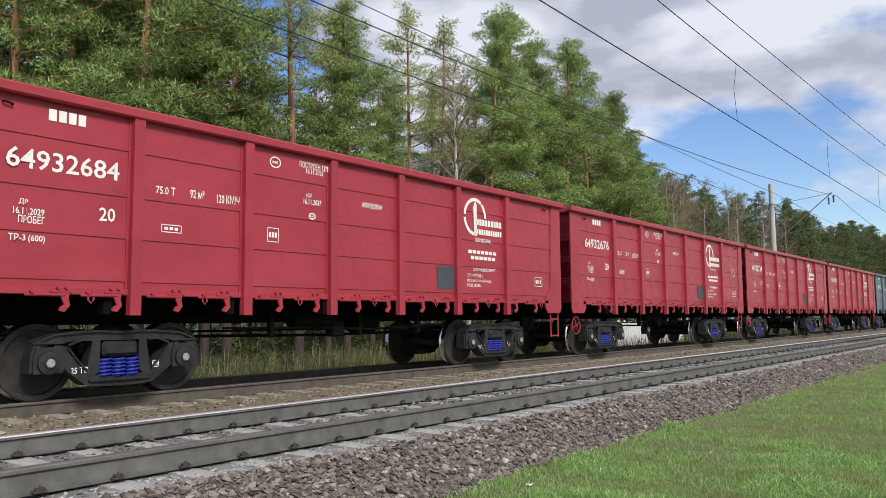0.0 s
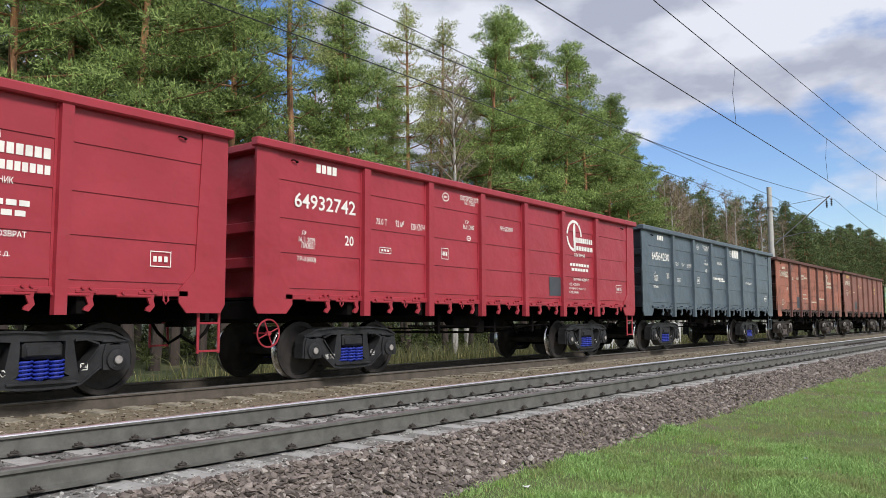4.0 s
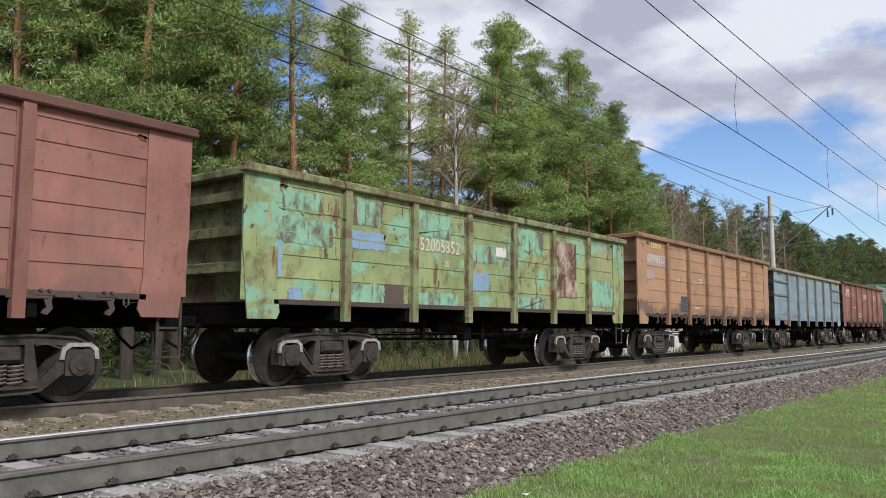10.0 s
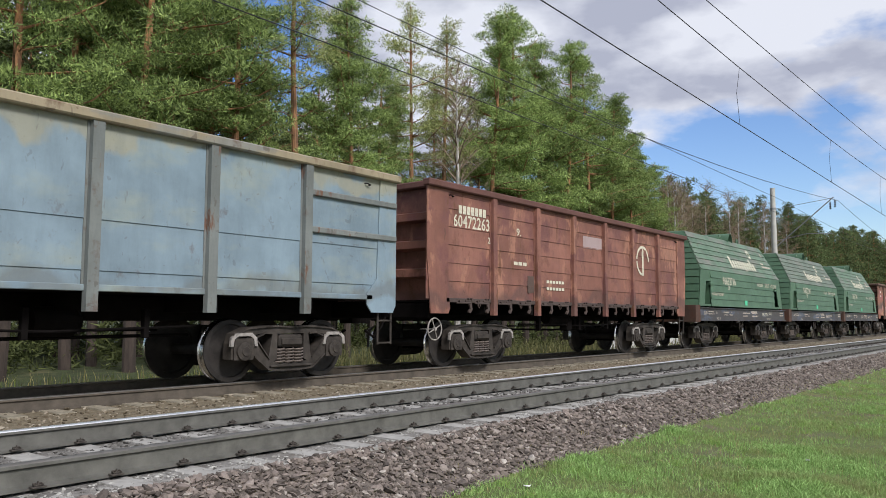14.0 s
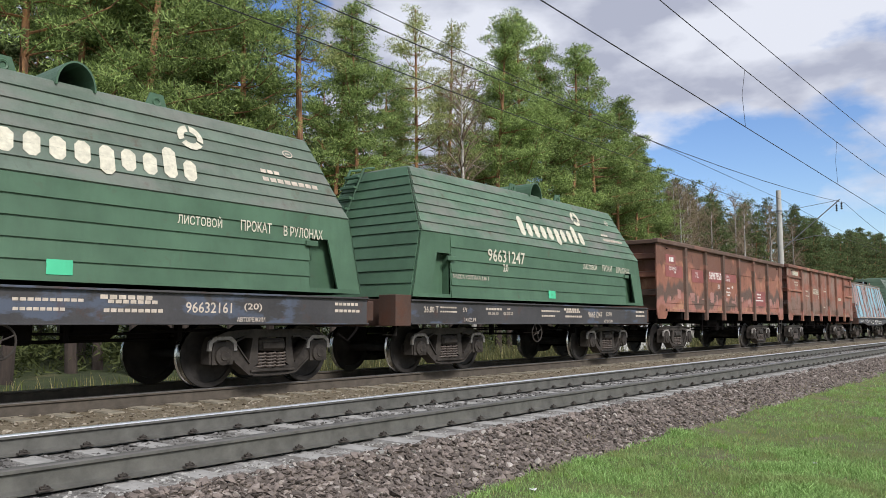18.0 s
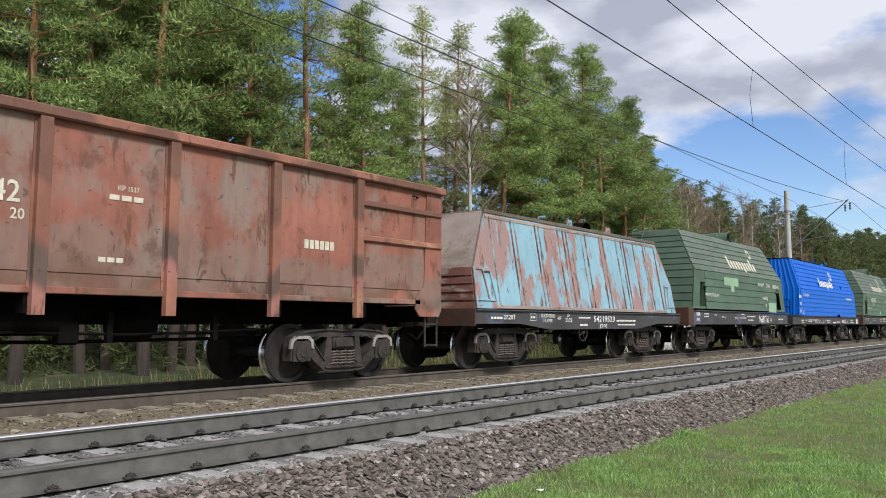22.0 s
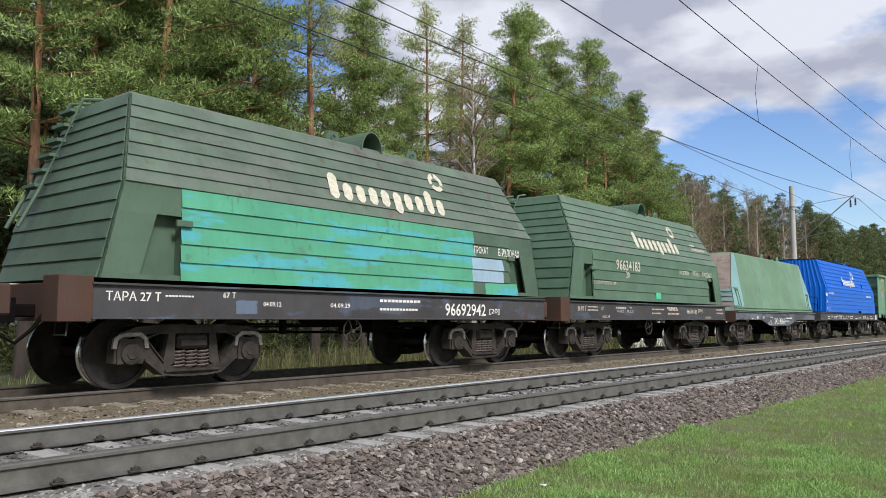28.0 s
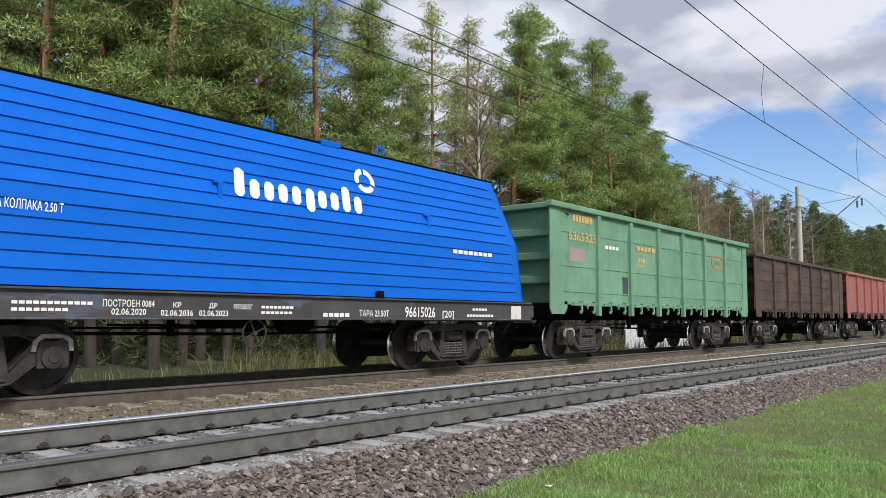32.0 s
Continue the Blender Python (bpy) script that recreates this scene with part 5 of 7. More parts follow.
M["grime"] = paint("oily_grime", (0.06, 0.042, 0.037), 0.3, 0.3, 0.4, 0.75)
M["tan_dark"] = paint("grimy_tan_paint", (0.25, 0.135, 0.08), 0.45, 0.3, 0.5, 0.7, scuff=0.5, runs=0.3)
M["soot"] = paint("sooty_dark_brown_paint", (0.062, 0.04, 0.034), 0.4, 0.4, 0.5, 0.7, (0.10, 0.06, 0.045), (0.52, 0.6), scuff=0.4)
M["chalk"] = plain("pale_worn_steel", (0.27, 0.25, 0.235), 0.6, 0.1, 0.45, 9)
M["red"] = paint("crimson_wagon_paint", (0.305, 0.028, 0.042), 0.0, 0.14, 0.14, 0.36, scuff=0.12, dent=0.95)
M["grey"] = paint("blue_grey_wagon_paint", (0.078, 0.103, 0.125), 0.0, 0.2, 0.3, 0.36, scuff=0.15, dent=0.9)
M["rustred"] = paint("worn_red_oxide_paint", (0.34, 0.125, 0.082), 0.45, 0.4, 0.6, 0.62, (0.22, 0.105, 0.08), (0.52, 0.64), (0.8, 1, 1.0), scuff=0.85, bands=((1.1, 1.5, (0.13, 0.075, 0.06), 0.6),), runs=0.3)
M["brown_post"] = paint("brown_red_post_paint", (0.18, 0.078, 0.06), 0.3, 0.3, 0.5, 0.66, scuff=0.6)
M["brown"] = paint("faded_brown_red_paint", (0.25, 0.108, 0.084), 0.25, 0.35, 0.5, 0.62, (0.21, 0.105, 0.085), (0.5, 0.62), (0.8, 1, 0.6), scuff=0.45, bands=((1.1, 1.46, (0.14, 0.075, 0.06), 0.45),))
M["brown_dark"] = paint("dark_brown_paint", (0.11, 0.048, 0.04), 0.3, 0.3, 0.4, 0.7)
M["patch"] = paint("patched_green_paint", (0.235, 0.285, 0.125), 0.4, 0.35, 0.4, 0.65, (0.20, 0.36, 0.25), (0.53, 0.57), (0.55, 1, 1.1), third=(0.27, 0.27, 0.14), scuff=0.9, runs=0.35)
M["patch_post"] = paint("rust_edged_green_paint", (0.20, 0.225, 0.11), 0.6, 0.35, 0.5, 0.7, (0.13, 0.10, 0.06), (0.56, 0.62), scuff=0.9, runs=0.4)
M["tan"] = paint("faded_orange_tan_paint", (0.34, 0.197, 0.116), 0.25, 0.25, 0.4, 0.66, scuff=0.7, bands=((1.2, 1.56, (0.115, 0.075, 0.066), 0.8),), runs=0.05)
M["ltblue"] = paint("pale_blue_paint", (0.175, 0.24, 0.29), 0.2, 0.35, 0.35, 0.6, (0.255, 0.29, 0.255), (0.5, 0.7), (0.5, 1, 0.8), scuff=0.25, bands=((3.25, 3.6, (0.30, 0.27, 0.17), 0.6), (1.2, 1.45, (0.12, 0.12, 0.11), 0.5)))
M["ltblue_chord"] = paint("ochre_stained_grey_paint", (0.27, 0.225, 0.15), 0.4, 0.35, 0.5, 0.7, (0.2, 0.2, 0.18), (0.5, 0.6), scuff=0.5)
M["ltblue_post"] = paint("dirty_grey_blue_paint", (0.155, 0.17, 0.165), 0.35, 0.35, 0.5, 0.7, scuff=0.4, runs=0.3)
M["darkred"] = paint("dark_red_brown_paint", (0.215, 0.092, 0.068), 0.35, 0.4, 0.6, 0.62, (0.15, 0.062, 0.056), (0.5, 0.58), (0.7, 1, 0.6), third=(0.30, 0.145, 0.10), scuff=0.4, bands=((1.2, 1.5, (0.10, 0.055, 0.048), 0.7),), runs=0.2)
M["green"] = paint("green_hood_paint", (0.064, 0.13, 0.078), 0.12, 0.3, 0.4, 0.5, scuff=0.15)
M["green2"] = paint("dark_green_hood_paint", (0.075, 0.125, 0.083), 0.12, 0.3, 0.4, 0.55, scuff=0.15)
M["green3"] = paint("grey_green_hood_paint", (0.07, 0.115, 0.085), 0.12, 0.3, 0.4, 0.55)
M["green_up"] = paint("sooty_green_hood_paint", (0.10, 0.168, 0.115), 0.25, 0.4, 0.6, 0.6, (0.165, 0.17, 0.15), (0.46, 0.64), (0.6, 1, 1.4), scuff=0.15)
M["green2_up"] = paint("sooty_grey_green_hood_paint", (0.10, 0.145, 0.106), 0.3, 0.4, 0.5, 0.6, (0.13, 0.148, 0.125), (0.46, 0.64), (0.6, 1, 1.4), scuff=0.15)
M["sill"] = paint("black_sill_paint", (0.052, 0.050, 0.053), 0.3, 0.35, 0.5, 0.6, (0.075, 0.09, 0.125), (0.56, 0.6), (0.6, 1, 1.5))
M["sill_grey"] = paint("grey_sill_paint", (0.13, 0.145, 0.17), 0.25, 0.3, 0.5, 0.6, (0.06, 0.065, 0.075), (0.52, 0.58))
M["sill_rust"] = paint("rusted_end_paint", (0.068, 0.037, 0.027), 0.6, 0.3, 0.5, 0.8)
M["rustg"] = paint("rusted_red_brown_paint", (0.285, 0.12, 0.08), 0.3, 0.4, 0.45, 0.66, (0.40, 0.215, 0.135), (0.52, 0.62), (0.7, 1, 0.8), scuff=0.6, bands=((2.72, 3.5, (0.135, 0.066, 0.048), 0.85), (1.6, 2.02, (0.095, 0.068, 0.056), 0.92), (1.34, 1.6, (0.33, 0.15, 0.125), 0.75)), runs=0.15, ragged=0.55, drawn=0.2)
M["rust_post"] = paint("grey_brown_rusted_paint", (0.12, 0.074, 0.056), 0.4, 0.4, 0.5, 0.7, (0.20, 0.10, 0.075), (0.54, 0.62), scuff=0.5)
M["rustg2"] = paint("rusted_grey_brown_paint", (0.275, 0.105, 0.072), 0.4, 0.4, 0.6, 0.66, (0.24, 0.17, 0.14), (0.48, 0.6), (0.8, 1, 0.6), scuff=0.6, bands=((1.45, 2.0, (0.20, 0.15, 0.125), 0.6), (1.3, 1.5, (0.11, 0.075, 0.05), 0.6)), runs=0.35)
M["pinkblue"] = paint("peeling_pale_blue_paint", (0.225, 0.385, 0.465), 0.2, 0.25, 0.3, 0.6, (0.305, 0.19, 0.175), (0.505, 0.55), (1.0, 1, 0.38), scuff=0.6, runs=0.25)
M["roof_brown"] = paint("brown_roof_dirt", (0.13, 0.11, 0.085), 0.3, 0.3, 0.5, 0.8)
M["end_dirt"] = paint("dirty_pale_pink_paint", (0.34, 0.275, 0.24), 0.3, 0.3, 0.4, 0.75, (0.24, 0.19, 0.16), (0.5, 0.62), scuff=0.5)
M["pinkseam"] = paint("rust_edged_pale_blue_paint", (0.28, 0.40, 0.44), 0.7, 0.3, 0.5, 0.65, (0.33, 0.22, 0.20), (0.46, 0.5), (1, 1, 0.5), runs=0.8)
M["rusty_end"] = paint("rust_red_end_paint", (0.20, 0.085, 0.065), 0.5, 0.35, 0.5, 0.7, (0.33, 0.26, 0.23), (0.54, 0.6), scuff=0.5)
M["mint_end"] = paint("patchy_turquoise_end_paint", (0.30, 0.45, 0.43), 0.3, 0.3, 0.4, 0.65, (0.37, 0.29, 0.27), (0.5, 0.56))
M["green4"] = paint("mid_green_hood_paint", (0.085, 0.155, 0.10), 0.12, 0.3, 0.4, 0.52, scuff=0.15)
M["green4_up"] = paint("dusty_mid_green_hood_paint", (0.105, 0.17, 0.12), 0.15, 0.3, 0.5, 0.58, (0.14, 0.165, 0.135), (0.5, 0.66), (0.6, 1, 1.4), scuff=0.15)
# upper hood green with the grey of a grazing sky reflection mixed in
M["grey_up"] = paint("sheen_grey_hood_paint", (0.115, 0.155, 0.12), 0.25, 0.35, 0.5, 0.6, (0.15, 0.162, 0.14), (0.46, 0.64), (0.6, 1, 1.4), scuff=0.15)
M["mint"] = paint("faded_mint_paint", (0.14, 0.244, 0.154), 0.12, 0.25, 0.3, 0.62, (0.175, 0.30, 0.21), (0.5, 0.72), (0.4, 1, 0.4), scuff=0.4)
M["blue"] = paint("bright_blue_paint", (0.001, 0.11, 0.53), 0.0, 0.1, 0.12, 0.42, gloss=0.14)
M["ggreen"] = paint("green_gondola_paint", (0.14, 0.285, 0.185), 0.15, 0.25, 0.4, 0.55, scuff=0.3)
M["pinkred"] = paint("pink_red_paint", (0.30, 0.10, 0.085), 0.2, 0.25, 0.35, 0.6)

TRAIN = []


def span_of(x):
    return (max(0.0, (x - 75) / V), min(32.0, (x + 12) / V))


def build_train():
    plank = (1.72, 2.08, 2.44, 2.80, 3.16, 3.45)
    x = 9.72
    order = ["red"] * 4 + ["grey", "rustred", "brown", "patch", "tan", "ltblue", "darkred", "hood_a", "hood_g", "hood_a", "rust1", "rust2", "pink", "hood_b", "blue", "hood_b", "hood_b", "hood_c", "mint", "blue", "ggreen", "bdark", "pinkred"]
    prev = None
    for n in order:
        ln = CL if n.startswith("hood") or n in ("pink", "mint") else GL
        x = x if prev is None else x + (prev + ln) / 2
        prev = ln
        slack = -0.28 if len(TRAIN) == 18 else 0.0          # the first blue one rides closer to the wagon ahead
        x += slack
        s = span_of(x)
        if n == "red":
            w = gondola(x, M["red"], "crimson open wagon with white lettering", half=6.7, new_style=True, span=s, wheel=True)
        elif n == "grey":
            w = gondola(x, M["grey"], "blue-grey open wagon with white lettering", half=6.65, new_style=True, span=s)
        elif n == "rustred":
            w = gondola(x, M["rustred"], "worn rust-red open wagon with plank-like side panels", ribs=plank, style="plank", post_colour=M["brown_dark"], chord=M["brown_dark"], dark_end=M["brown_dark"], span=s, ztop=3.66)
        elif n == "brown":
            w = gondola(x, M["brown"], "faded brown-red open wagon with worn lettering", ribs=plank, style="plank", post_colour=M["brown_post"], chord=M["brown_dark"], dark_end=M["brown_dark"], span=s, ztop=3.7)
        elif n == "patch":
            w = gondola(x, M["patch"], "patched green open wagon with rust and faded paint", ribs=plank[:5], style="plank", span=s, ztop=3.40, half=6.46, post_colour=M["patch_post"], chord=M["patch_post"], dark_end=M["patch_post"], latches=False)
        elif n == "tan":
            w = gondola(x, M["tan"], "faded orange-tan open wagon with rust spots", ribs=plank, style="plank", span=s, ztop=3.72, chord=M["tan_dark"], post_colour=M["tan_dark"])
        elif n == "ltblue":
            w = gondola(x, M["ltblue"], "pale blue open wagon with heavy end rails", ribs=(1.56, 2.2), half=6.48, span=s, ztop=3.56, post_colour=M["ltblue_post"], chord=M["ltblue_chord"], dark_end=M["ltblue_post"], end_ribs=(2.4, 3.0), latches=False)
        elif n == "darkred":
            w = gondola(x, M["darkred"], "dark red-brown open wagon with worn lettering", ribs=plank, style="plank", span=s, ztop=3.66, chord=M["brown_dark"], wheel=True)
        elif n == "rust1":
            w = gondola(x, M["rustg"], "rusted red-brown open wagon with white lettering", ribs=(1.56, 2.72), post_colour=M["rust_post"], chord=M["rust_post"], span=s, ztop=3.46, latches=False)
        elif n == "rust2":
            w = gondola(x, M["rustg2"], "rusted brown open wagon with heavy end rails", ribs=(1.56,), post_colour=M["rustg"], chord=M["rustg"], span=s, ztop=3.52, end_ribs=(2.4, 3.0), latches=False)
        elif n == "ggreen":
            w = gondola(x, M["ggreen"], "green open wagon with yellow lettering", ribs=(1.6, 2.2, 3.0), span=s, ztop=3.66)
        elif n == "bdark":
            w = gondola(x, M["soot"], "dark brown weathered open wagon", ribs=plank, style="plank", span=s, ztop=3.42)
        elif n == "pinkred":
            w = gondola(x, M["pinkred"], "faded pink-red open wagon", ribs=plank, style="plank", span=s, ztop=3.42)
        elif n == "hood_a":
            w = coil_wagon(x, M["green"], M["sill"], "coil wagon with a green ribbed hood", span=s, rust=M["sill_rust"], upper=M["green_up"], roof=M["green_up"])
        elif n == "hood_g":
            w = coil_wagon(x, M["green"], M["sill"], "coil wagon with a green hood tinted grey on top for sky sheen", span=s, rust=M["sill_rust"], upper=M["grey_up"], roof=M["grey_up"])
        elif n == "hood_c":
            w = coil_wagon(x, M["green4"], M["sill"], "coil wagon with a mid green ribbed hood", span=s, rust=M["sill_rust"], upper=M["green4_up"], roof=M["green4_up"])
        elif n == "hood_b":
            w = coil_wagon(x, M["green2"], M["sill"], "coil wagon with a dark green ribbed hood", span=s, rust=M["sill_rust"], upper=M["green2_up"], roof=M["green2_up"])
        elif n == "pink":
            w = coil_wagon(x, M["pinkblue"], M["sill"], "coil wagon with a peeling pale blue and pink hood", "peel", span=s, rust=M["sill_rust"], roof=M["roof_brown"], end=M["rusty_end"])
        elif n == "mint":
            w = coil_wagon(x, M["mint"], M["sill_grey"], "coil wagon with a faded mint green hood", "plain", span=s, rust=M["sill_rust"], end=M["mint_end"])
        elif n == "blue":
            w = coil_wagon(x, M["blue"], M["sill"], "coil wagon with a bright blue ribbed hood", "blue", span=s)
        TRAIN.append((w, x))
        x -= slack


build_train()


# ---- lettering: text or shape, surface, from x to x, from z to z on the wagon ----
MARKS = {}
MARKS["red"] = [('=', 'S', -5.48, -5.0, 3.38, 3.52), ('64932684', 'S', -5.95, -4.57, 2.76, 3.0), ('ДР', 'S', -5.79, -5.68, 2.33, 2.4), ('16.11.2029', 'S', -5.85, -5.49, 2.22, 2.3), ('ПРОБЕГ', 'S', -5.79, -5.48, 2.12, 2.21), ('ТР-3 (600)', 'S', -5.89, -5.47, 1.89, 1.99), ('20', 'S', -4.82, -4.61, 2.23, 2.4), ('75.0 Т', 'S', -4.05, -3.76, 2.67, 2.78), ('92 м³', 'S', -3.53, -3.3, 2.67, 2.79), ('120 КМ/Ч', 'S', -3.09, -2.7, 2.65, 2.78), ('#', 'S', -3.96, -3.65, 2.16, 2.27), ('o', 'S', -2.15, -1.93, 3.31, 3.49), ('ПОСТРОЕН 1378', 'S', -1.55, -0.92, 3.4, 3.5), ('16.11.2021', 'S', -1.41, -1.05, 3.32, 3.4), ('КР', 'S', -1.4, -1.28, 2.93, 3.0)]
MARKS["red"] += [('16.11.2037', 'S', -1.46, -1.08, 2.82, 2.91), ('o', 'S', -1.35, -1.2, 2.58, 2.69), ('#', 'S', -2.18, -1.96, 2.16, 2.38), ('АРЕНДОВАН', 'S', -0.13, 0.38, 2.89, 3.0), ('O1', 'S', 2.82, 3.59, 2.67, 3.46), ('=', 'S', 3.26, 4.2, 2.90, 3.03), ('=', 'S', 3.26, 4.2, 2.71, 2.82), ('СОБСТВЕННИК', 'S', 3.2, 3.77, 2.55, 2.63), ('-', 'S', 2.97, 3.99, 2.29, 2.38), ('-', 'S', 3.05, 3.95, 2.17, 2.26), ('СРОЧНЫЙ ВОЗВРАТ', 'S', 3.12, 3.94, 1.94, 2.03), ('СТ. ЧУГУН 1', 'S', 2.93, 3.45, 1.81, 1.88), ('ЮГО-ВОСТОЧНОЙ Ж.Д.', 'S', 2.92, 3.77, 1.71, 1.78), ('КОД 592401', 'S', 2.92, 3.4, 1.61, 1.68), ('G', 'S', 1.95, 2.49, 1.54, 1.99), ('#', 'S', 5.52, 5.82, 1.69, 1.9)]
MARKS["grey_brand"] = [('=', 'S', 1.55, 2.33, 3.26, 3.55), ('o', 'S', 1.24, 1.51, 3.28, 3.51), ('-', 'S', -0.59, 0.49, 2.35, 2.45), ('-', 'S', 0.02, 0.67, 2.3, 2.36), ('СРОЧНЫЙ ВОЗВРАТ', 'S', 3.07, 3.87, 2.31, 2.42), ('#', 'S', 5.49, 5.8, 1.7, 1.91)]
MARKS["rustred"] = [('=', 'S', -5.54, -5.06, 3.18, 3.29), ('53099222', 'S', -5.99, -4.53, 2.84, 3.1), ('20', 'S', -4.88, -4.67, 2.25, 2.4), ('ПР 1329', 'S', -5.67, -5.35, 1.76, 1.84), ('20.07.2021-2024', 'S', -5.83, -5.18, 1.65, 1.73), ('-', 'S', -5.81, -5.4, 1.57, 1.63), ('69.', 'S', -3.88, -3.63, 2.74, 2.9), ('88 м³', 'S', -3.07, -2.7, 2.77, 2.94), ('-', 'S', -2.28, -1.68, 2.97, 3.06), ('15.03.2010', 'S', -2.23, -1.73, 2.83, 2.94)]
MARKS["rustred"] += [('-', 'S', -1.6, -1.12, 2.88, 2.97), ('G', 'S', -3.12, -2.63, 1.48, 1.99), ('O1', 'S', 2.79, 3.6, 2.56, 3.29), ('=', 'S', 3.27, 4.1, 2.78, 2.90), ('=', 'S', 3.27, 4.2, 2.59, 2.70), ('-', 'S', -1.96, -1.35, 2.08, 2.15), ('-', 'S', -2.01, -1.18, 1.89, 1.96), ('-', 'S', -0.35, 0.64, 1.74, 1.82), ('-', 'S', 1.05, 2.34, 1.93, 2.01)]
MARKS["brown"] = [('y=', 'S', -5.78, -4.92, 3.32, 3.49), ('62998638', 'S', -6.1, -4.75, 2.91, 3.17), ('ДР-0640', 'S', -5.84, -5.44, 2.57, 2.66), ('24.03.2021-2024', 'S', -5.96, -5.24, 2.43, 2.52), ('ПРОБЕГ', 'S', -5.83, -5.46, 2.31, 2.4), ('y20', 'S', -4.87, -4.66, 2.43, 2.61), ('G', 'S', -3.46, -2.82, 1.5, 1.97), ('y#', 'S', -2.47, -1.92, 2.37, 2.57), ('y=', 'S', -2.45, -1.97, 2.88, 3.02), ('y-', 'S', -2.33, -2.11, 3.31, 3.46), ('y-', 'S', -1.6, -1.19, 2.83, 2.95), ('-', 'S', -3.77, -3.4, 2.47, 2.58), ('#', 'S', -2.29, -2.11, 1.93, 2.1), ('yO1', 'S', 2.63, 3.46, 2.54, 3.27), ('y=', 'S', 3.15, 3.57, 2.82, 2.97), ('y=', 'S', 3.15, 3.57, 2.57, 2.72)]
MARKS["patch"] = [('52005352', 'S', -2.38, -1.12, 2.4, 2.66), ('20', 'S', -1.62, -1.47, 2.14, 2.26), ('b', 'S', -4.2, -3.35, 2.31, 2.61), ('b', 'S', -6.07, -5.71, 1.73, 2.3), ('b', 'S', -5.56, -5.28, 1.33, 1.56), ('t', 'S', -5.72, -4.87, 2.78, 3.12), ('t', 'S', -6.09, -4.59, 2.27, 2.71), ('t', 'S', -4.28, -3.45, 2.72, 3.17), ('t', 'S', -4.3, -3.27, 1.33, 1.69), ('t', 'S', -2.53, -1.41, 2.69, 3.16)]
MARKS["patch"] += [('t', 'S', -2.43, -1.16, 1.35, 1.62), ('t', 'S', -0.79, 0.14, 2.3, 2.67), ('b', 'S', -0.74, -0.09, 1.72, 2.1), ('t', 'S', 0.91, 2.15, 2.67, 3.17), ('t', 'S', 0.89, 2.24, 1.33, 1.64), ('r', 'S', 2.63, 3.75, 1.69, 3.04), ('t', 'S', 4.45, 5.67, 1.5, 2.16), ('W', 'S', 0.17, 0.56, 2.48, 2.67), ('d', 'S', -3.36, -2.82, 1.31, 1.71)]
MARKS["tan"] = [('y=', 'S', -5.53, -4.71, 3.34, 3.51), ('v', 'S', -5.88, -4.44, 2.8, 3.16), ('60996357', 'S', -5.86, -4.48, 2.91, 3.15), ('v', 'S', -5.85, -5.36, 2.39, 2.68), ('G', 'S', -3.22, -2.63, 1.49, 1.97), ('y#', 'S', -2.23, -1.66, 2.35, 2.54), ('-', 'S', -1.56, -1.28, 2.55, 2.61), ('-', 'S', -1.55, -1.28, 2.44, 2.51), ('y-', 'S', -3.52, -3.25, 2.44, 2.51), ('y#', 'S', 2.9, 3.65, 2.84, 3.22), ('-', 'S', -1.98, -1.53, 1.56, 1.66)]
MARKS["ltblue"] = [('-', 'S', -2.23, -1.12, 2.75, 2.97), ('rs', 'S', -5.0, -4.35, 1.13, 1.39), ('-', 'S', -5.35, -4.81, 3.27, 3.38)]
MARKS["darkred"] = [('=', 'S', -5.54, -4.56, 3.09, 3.26), ('60472263', 'S', -5.72, -4.46, 2.81, 3.07), ('20', 'S', -4.52, -4.33, 2.56, 2.69), ('v', 'S', -0.3, 0.78, 2.79, 3.09), ('9.', 'S', -3.41, -3.22, 2.82, 2.99), ('O1', 'S', 2.88, 3.6, 2.23, 3.1), ('d', 'S', -2.95, -2.56, 1.57, 1.95), ('-', 'S', -3.52, -2.96, 2.15, 2.25), ('-', 'S', -2.12, -1.27, 1.8, 1.89), ('-', 'S', -2.12, -1.27, 1.64, 1.73)]
MARKS["rust1"] = [('rd', 'S', -5.82, -5.05, 2.68, 3.04), ('=', 'S', -5.56, -5.2, 2.83, 2.97), ('rd', 'S', -5.86, -4.51, 2.36, 2.72), ('ПОСТРОЕН 133', 'S', -5.58, -5.01, 2.57, 2.68), ('04', 'S', -5.16, -5.05, 2.48, 2.56), ('rd', 'S', -3.74, -2.7, 2.28, 2.69), ('71.', 'S', -3.41, -3.16, 2.43, 2.6), ('rd', 'S', -2.18, -0.86, 2.34, 2.72), ('56997950', 'S', -2.16, -0.965, 2.44, 2.69), ('20', 'S', -1.35, -1.16, 2.14, 2.3), ('rd', 'S', -0.53, 0.59, 2.41, 2.69)]
MARKS["rust1_primer"] = [('pk', 'S', a, a + 0.12 + 0.13 * ((k * 7) % 3), 1.6 + 0.06 * ((k * 5) % 3), 1.76 + 0.08 * ((k * 3) % 4)) for k, a in enumerate((-5.6, -4.95, -3.9, -3.3, -2.9, -2.1, -1.5, -0.55, 0.05, 0.45, 1.1, 1.9, 2.9, 3.7, 4.6, 5.3))]
